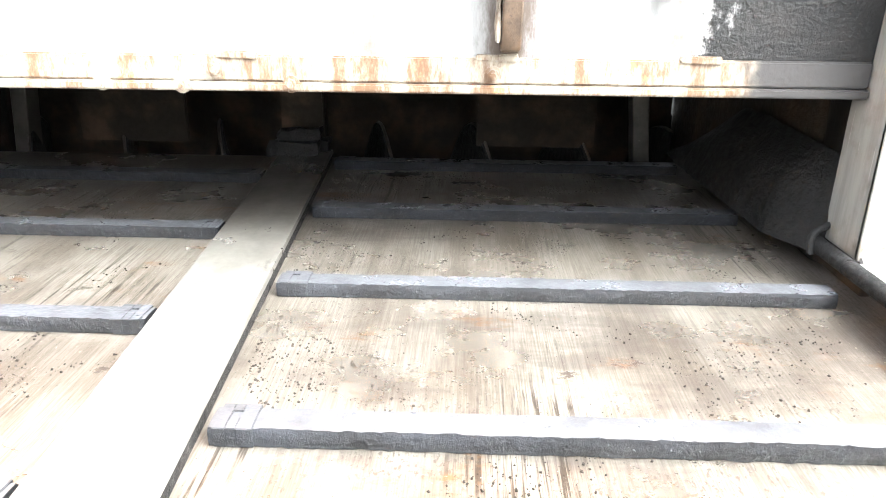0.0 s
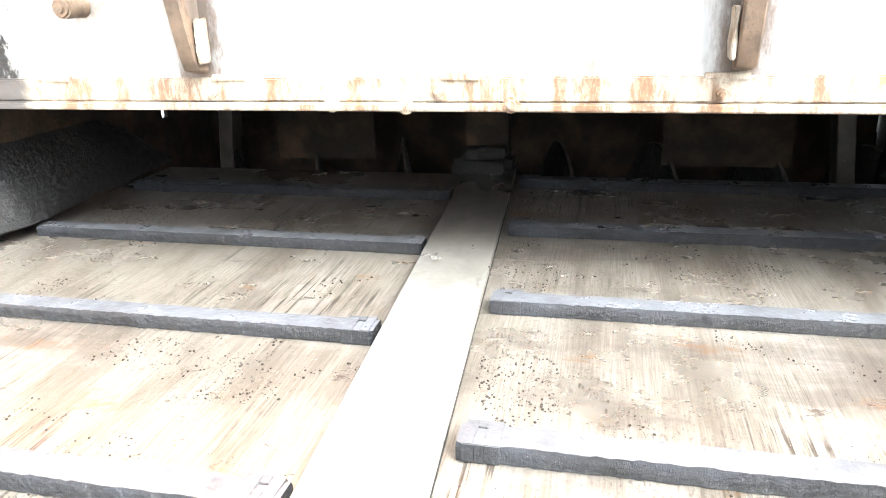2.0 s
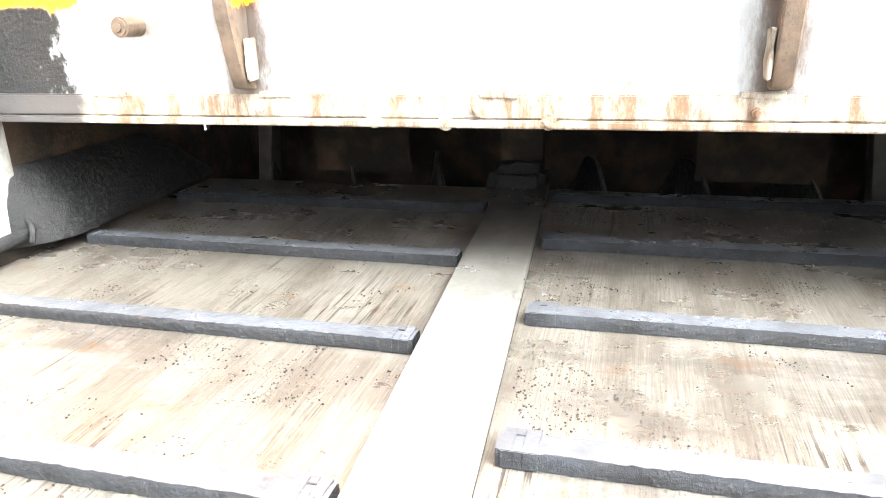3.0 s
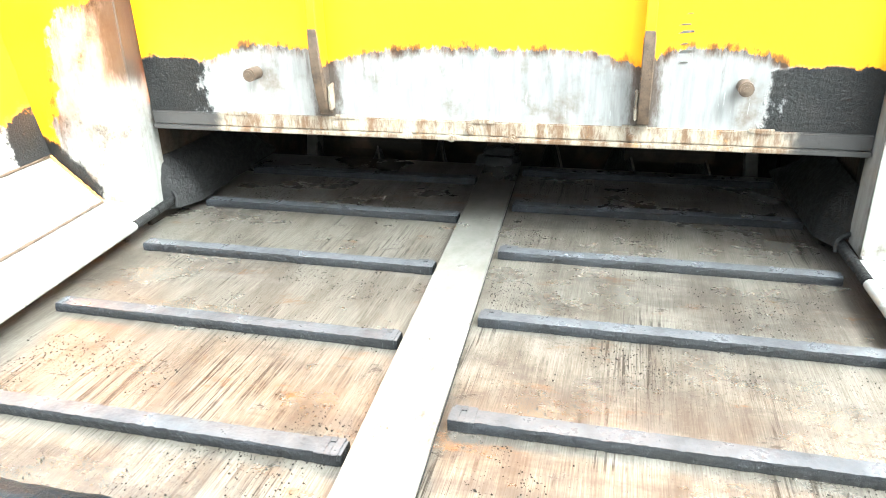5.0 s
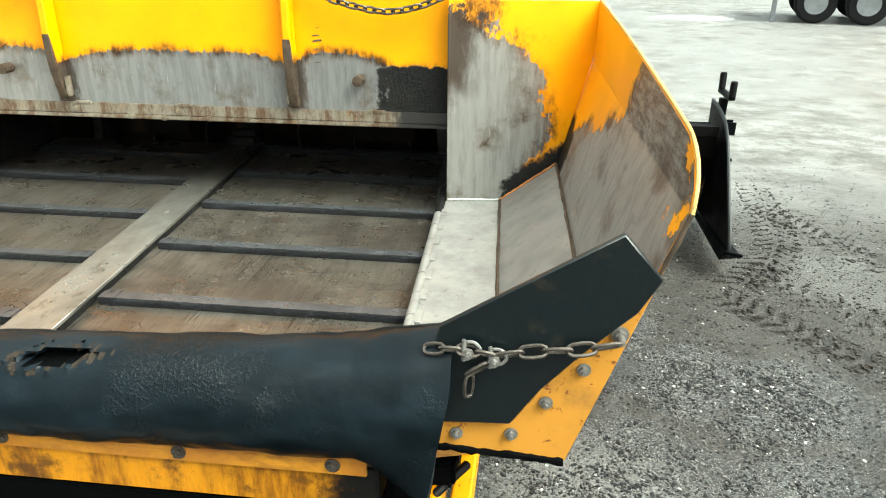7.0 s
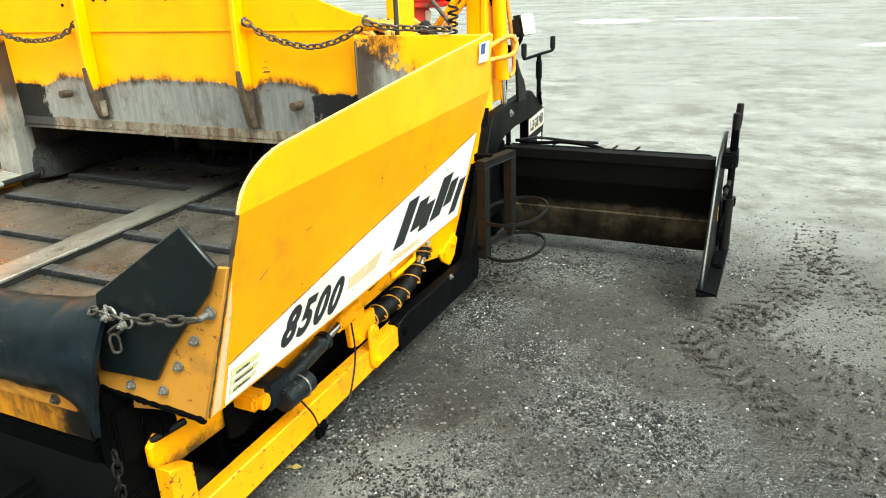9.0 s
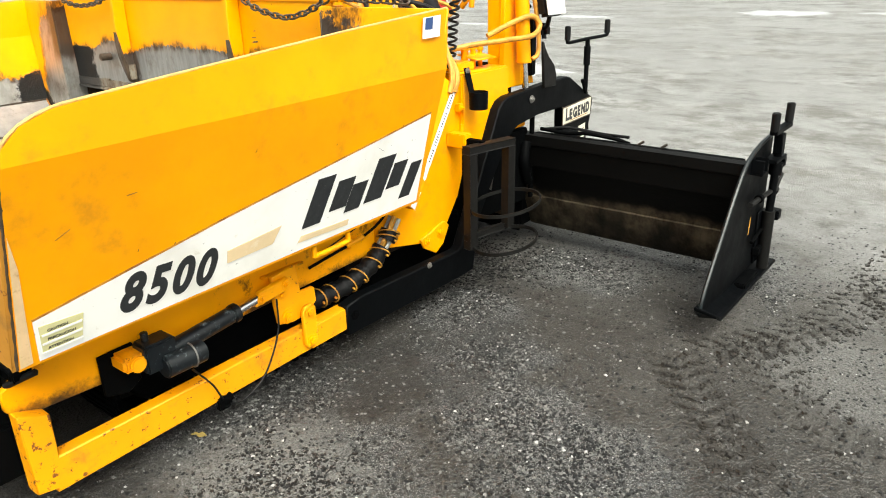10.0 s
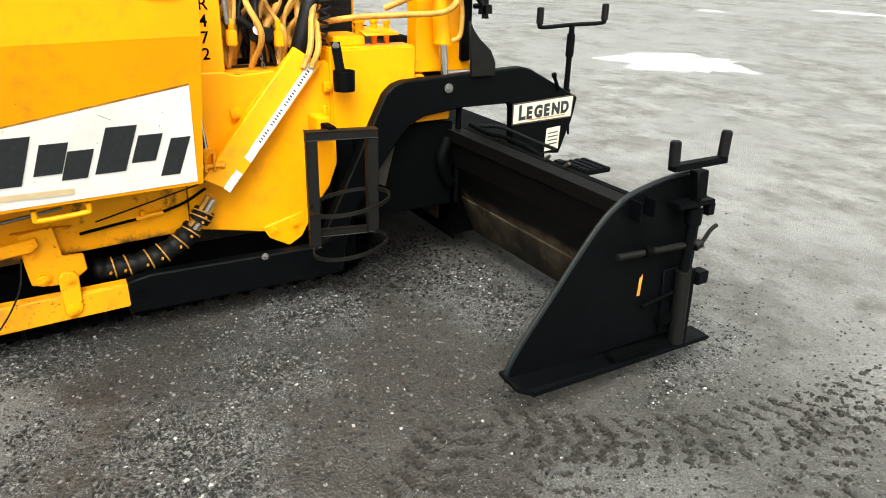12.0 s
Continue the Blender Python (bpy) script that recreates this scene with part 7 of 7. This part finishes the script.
def make_patch(name, cx0, cy0, rx, ry, mat, label, cat, seed, h=0.012):
    """A thin uneven sheet lying on the yard, for puddles whose sky reflection is coloured in."""
    bm = bmesh.new()
    mid = bm.verts.new((cx0, cy0, h))
    inner, outer = [], []
    for k in range(72):
        a = 2 * math.pi * k / 72
        r = 1 + 0.45 * noise.noise(Vector((math.cos(a) * 2, math.sin(a) * 2, seed))) + 0.22 * noise.noise(Vector((math.cos(a) * 7, math.sin(a) * 7, seed)))
        inner.append(bm.verts.new((cx0 + 0.72 * r * rx * math.cos(a), cy0 + 0.72 * r * ry * math.sin(a), h)))
        outer.append(bm.verts.new((cx0 + r * rx * math.cos(a), cy0 + r * ry * math.sin(a), 0.001)))
    for k in range(72):
        j = (k + 1) % 72
        bm.faces.new((mid, inner[k], inner[j]))
        bm.faces.new((inner[k], outer[k], outer[j], inner[j]))
    return tagged(part(name, bm, mat, None), label, cat)


# puddles: the bright sky they mirror is put into their pale colour
make_patch("sky_puddle", -3.3, 7.75, 0.95, 0.95, M_SNOW_GLARE, "puddle on the wet yard, reflected sky put into its pale colour", "slush", 2.0)
make_patch("sky_puddle", -8.0, 19.6, 1.0, 0.55, M_SNOW_GLARE, "puddle on the wet yard, reflected sky put into its pale colour", "slush", 5.0)
make_patch("sky_puddle", -2.9, 23.3, 1.4, 1.2, M_SNOW_GLARE, "puddle on the wet yard, reflected sky put into its pale colour", "slush", 8.0)
make_patch("sky_puddle", -9.5, 15.8, 0.6, 0.3, M_SNOW_GLARE, "puddle on the wet yard, reflected sky put into its pale colour", "slush", 9.0)
make_patch("sky_puddle", 1.0, 24.0, 2.2, 0.5, M_SNOW_GLARE, "puddle on the wet yard, reflected sky put into its pale colour", "slush", 11.0)
make_patch("sky_puddle", 5.0, 15.0, 0.9, 0.6, M_SNOW_GLARE, "puddle on the wet yard, reflected sky put into its pale colour", "slush", 12.0)


def make_wheel(x, y, z, r, w, parent):
    tyre = part("tyre", rod((x, y - w / 2, z), (x, y + w / 2, z), r, 28, 0.05), M_BHOSE, parent)
    part("rim", rod((x, y - w / 2 - 0.01, z), (x, y + w / 2 + 0.01, z), r * 0.6, 20, 0.02), M_GREY, tyre)


def make_truck(label, at, turn):
    """A white flatbed truck standing far off; length along its x."""
    truck = tagged(new("truck"), label, "truck")
    cabin = side_profile = [(1.0, 0.55), (2.95, 0.55), (3.0, 1.15), (2.2, 1.25), (1.75, 1.95), (0.95, 1.95), (0.9, 0.75)]
    cab = part("cab", slab([(x, -0.95, z) for x, z in side_profile], (0, 1.9, 0), 0.05), M_GREYVAN, truck)
    for y in (-0.965, 0.955):
        part("side_window", slab([(1.10, y, 1.30), (2.05, y, 1.30), (1.72, y, 1.85), (1.10, y, 1.85)], (0, 0.01, 0), 0), M_GLASS, cab)
    part("windscreen", slab([(2.19, -0.85, 1.27), (2.19, 0.85, 1.27), (1.78, 0.8, 1.92), (1.78, -0.8, 1.92)], (0.01, 0, 0.01), 0), M_GLASS, cab)
    part("bumper", box(2.95, 3.1, -0.95, 0.95, 0.45, 0.7, 0.03), M_GREY, truck)
    bed = part("bed", merged(box(-2.6, 0.85, -1.05, 1.05, 0.85, 1.0, 0.02), box(-2.6, 0.85, -1.05, -1.0, 1.0, 1.55, 0.02), box(-2.6, 0.85, 1.0, 1.05, 1.0, 1.55, 0.02), box(-2.6, -2.55, -1.0, 1.0, 1.0, 1.55, 0.02)), M_GREY, truck, "grey stake bed")
    for k in range(8):
        part("stake", box(-2.5 + 0.45 * k, -2.42 + 0.45 * k, -1.085, -1.05, 0.95, 1.6, 0.01), M_GREYVAN, bed)
    part("chassis", box(-2.6, 2.9, -0.5, 0.5, 0.55, 0.85, 0.02), M_DARK, truck)
    for x in (2.25, -1.0, -1.9):
        for y in (-0.85, 0.85):
            make_wheel(x, y, 0.42, 0.42, 0.28, truck)
    truck.matrix_basis = pose(*at, 0, 0, turn)
    return truck


make_truck("white truck with a grey stake bed parked far off", (-7.2, 51.0, 0), 4)
make_truck("white work truck parked far off at the yard's edge", (-51.5, 41.0, 0), -25)


def make_trailer(at, turn):
    trailer = tagged(new("flatbed_trailer"), "grey flatbed trailer with red reflectors and a yellow load", "trailer")
    part("deck", merged(box(-3.5, 3.5, -1.2, 1.2, 0.85, 1.0, 0.02), box(-3.5, 3.5, -1.22, -1.18, 0.72, 0.9, 0.01)), M_GREY, trailer)
    for k in range(7):
        part("reflector", box(-3.3 + 1.0 * k, -2.9 + 1.0 * k, -1.235, -1.22, 0.86, 0.93, 0.005), M_RED, trailer)
        part("reflector", box(-2.85 + 1.0 * k, -2.6 + 1.0 * k, -1.235, -1.22, 0.86, 0.93, 0.005), M_WHITE, trailer)
    load = part("load", merged(box(-1.2, 2.6, -0.95, 0.95, 1.0, 1.9, 0.05), box(-0.6, 1.6, -0.8, 0.8, 1.9, 2.5, 0.08)), M_YELLOW, trailer, "yellow machine on the deck")
    part("load_skirt", box(-1.4, 2.9, -1.1, 1.1, 0.99, 1.25, 0.03), M_GREY, load)
    part("load_plate", box(0.6, 1.2, -0.97, -0.94, 1.3, 1.7, 0.01), M_DARK, load)
    part("load_plate", box(1.4, 2.1, -0.97, -0.94, 1.3, 1.6, 0.01), M_RUSTY_YELLOW, load)
    for x in (-2.4, -1.4, 1.6):
        for y in (-0.95, 0.95):
            make_wheel(x, y, 0.42, 0.42, 0.26, trailer)
    for x in (-3.2, 3.1):
        part("landing_leg", box(x - 0.05, x + 0.05, -1.0, -0.9, 0.0, 0.85, 0.01), M_GREY, trailer)
    trailer.matrix_basis = pose(*at, 0, 0, turn)


make_trailer((9.9, 14.6, 0), -14)


def make_bank():
    """Low snow-flecked bank that closes the yard far away."""
    bm = bmesh.new()
    rows = []
    for i in range(161):
        a = -1.2 + 2.4 * i / 160
        x, y = 150 * math.sin(a) * 1.6, 130 * math.cos(a) + 20
        h = 1.1 + 0.7 * noise.noise(Vector((a * 14, 0, 0))) + 0.4 * noise.noise(Vector((a * 60, 0, 3)))
        rows.append([bm.verts.new((x * k, y * k, z)) for k, z in ((0.97, -0.05), (1.0, h * 0.7), (1.03, h), (1.10, -0.05))])
    for p, q in zip(rows, rows[1:]):
        for k in range(3):
            bm.faces.new((p[k], q[k], q[k + 1], p[k + 1]))
    bmesh.ops.recalc_face_normals(bm, faces=bm.faces[:])
    return tagged(part("backdrop", bm, M_SNOW_GLARE, None), "low pale bank of ploughed snow far across the yard", "bank", kind="structure")


make_bank()
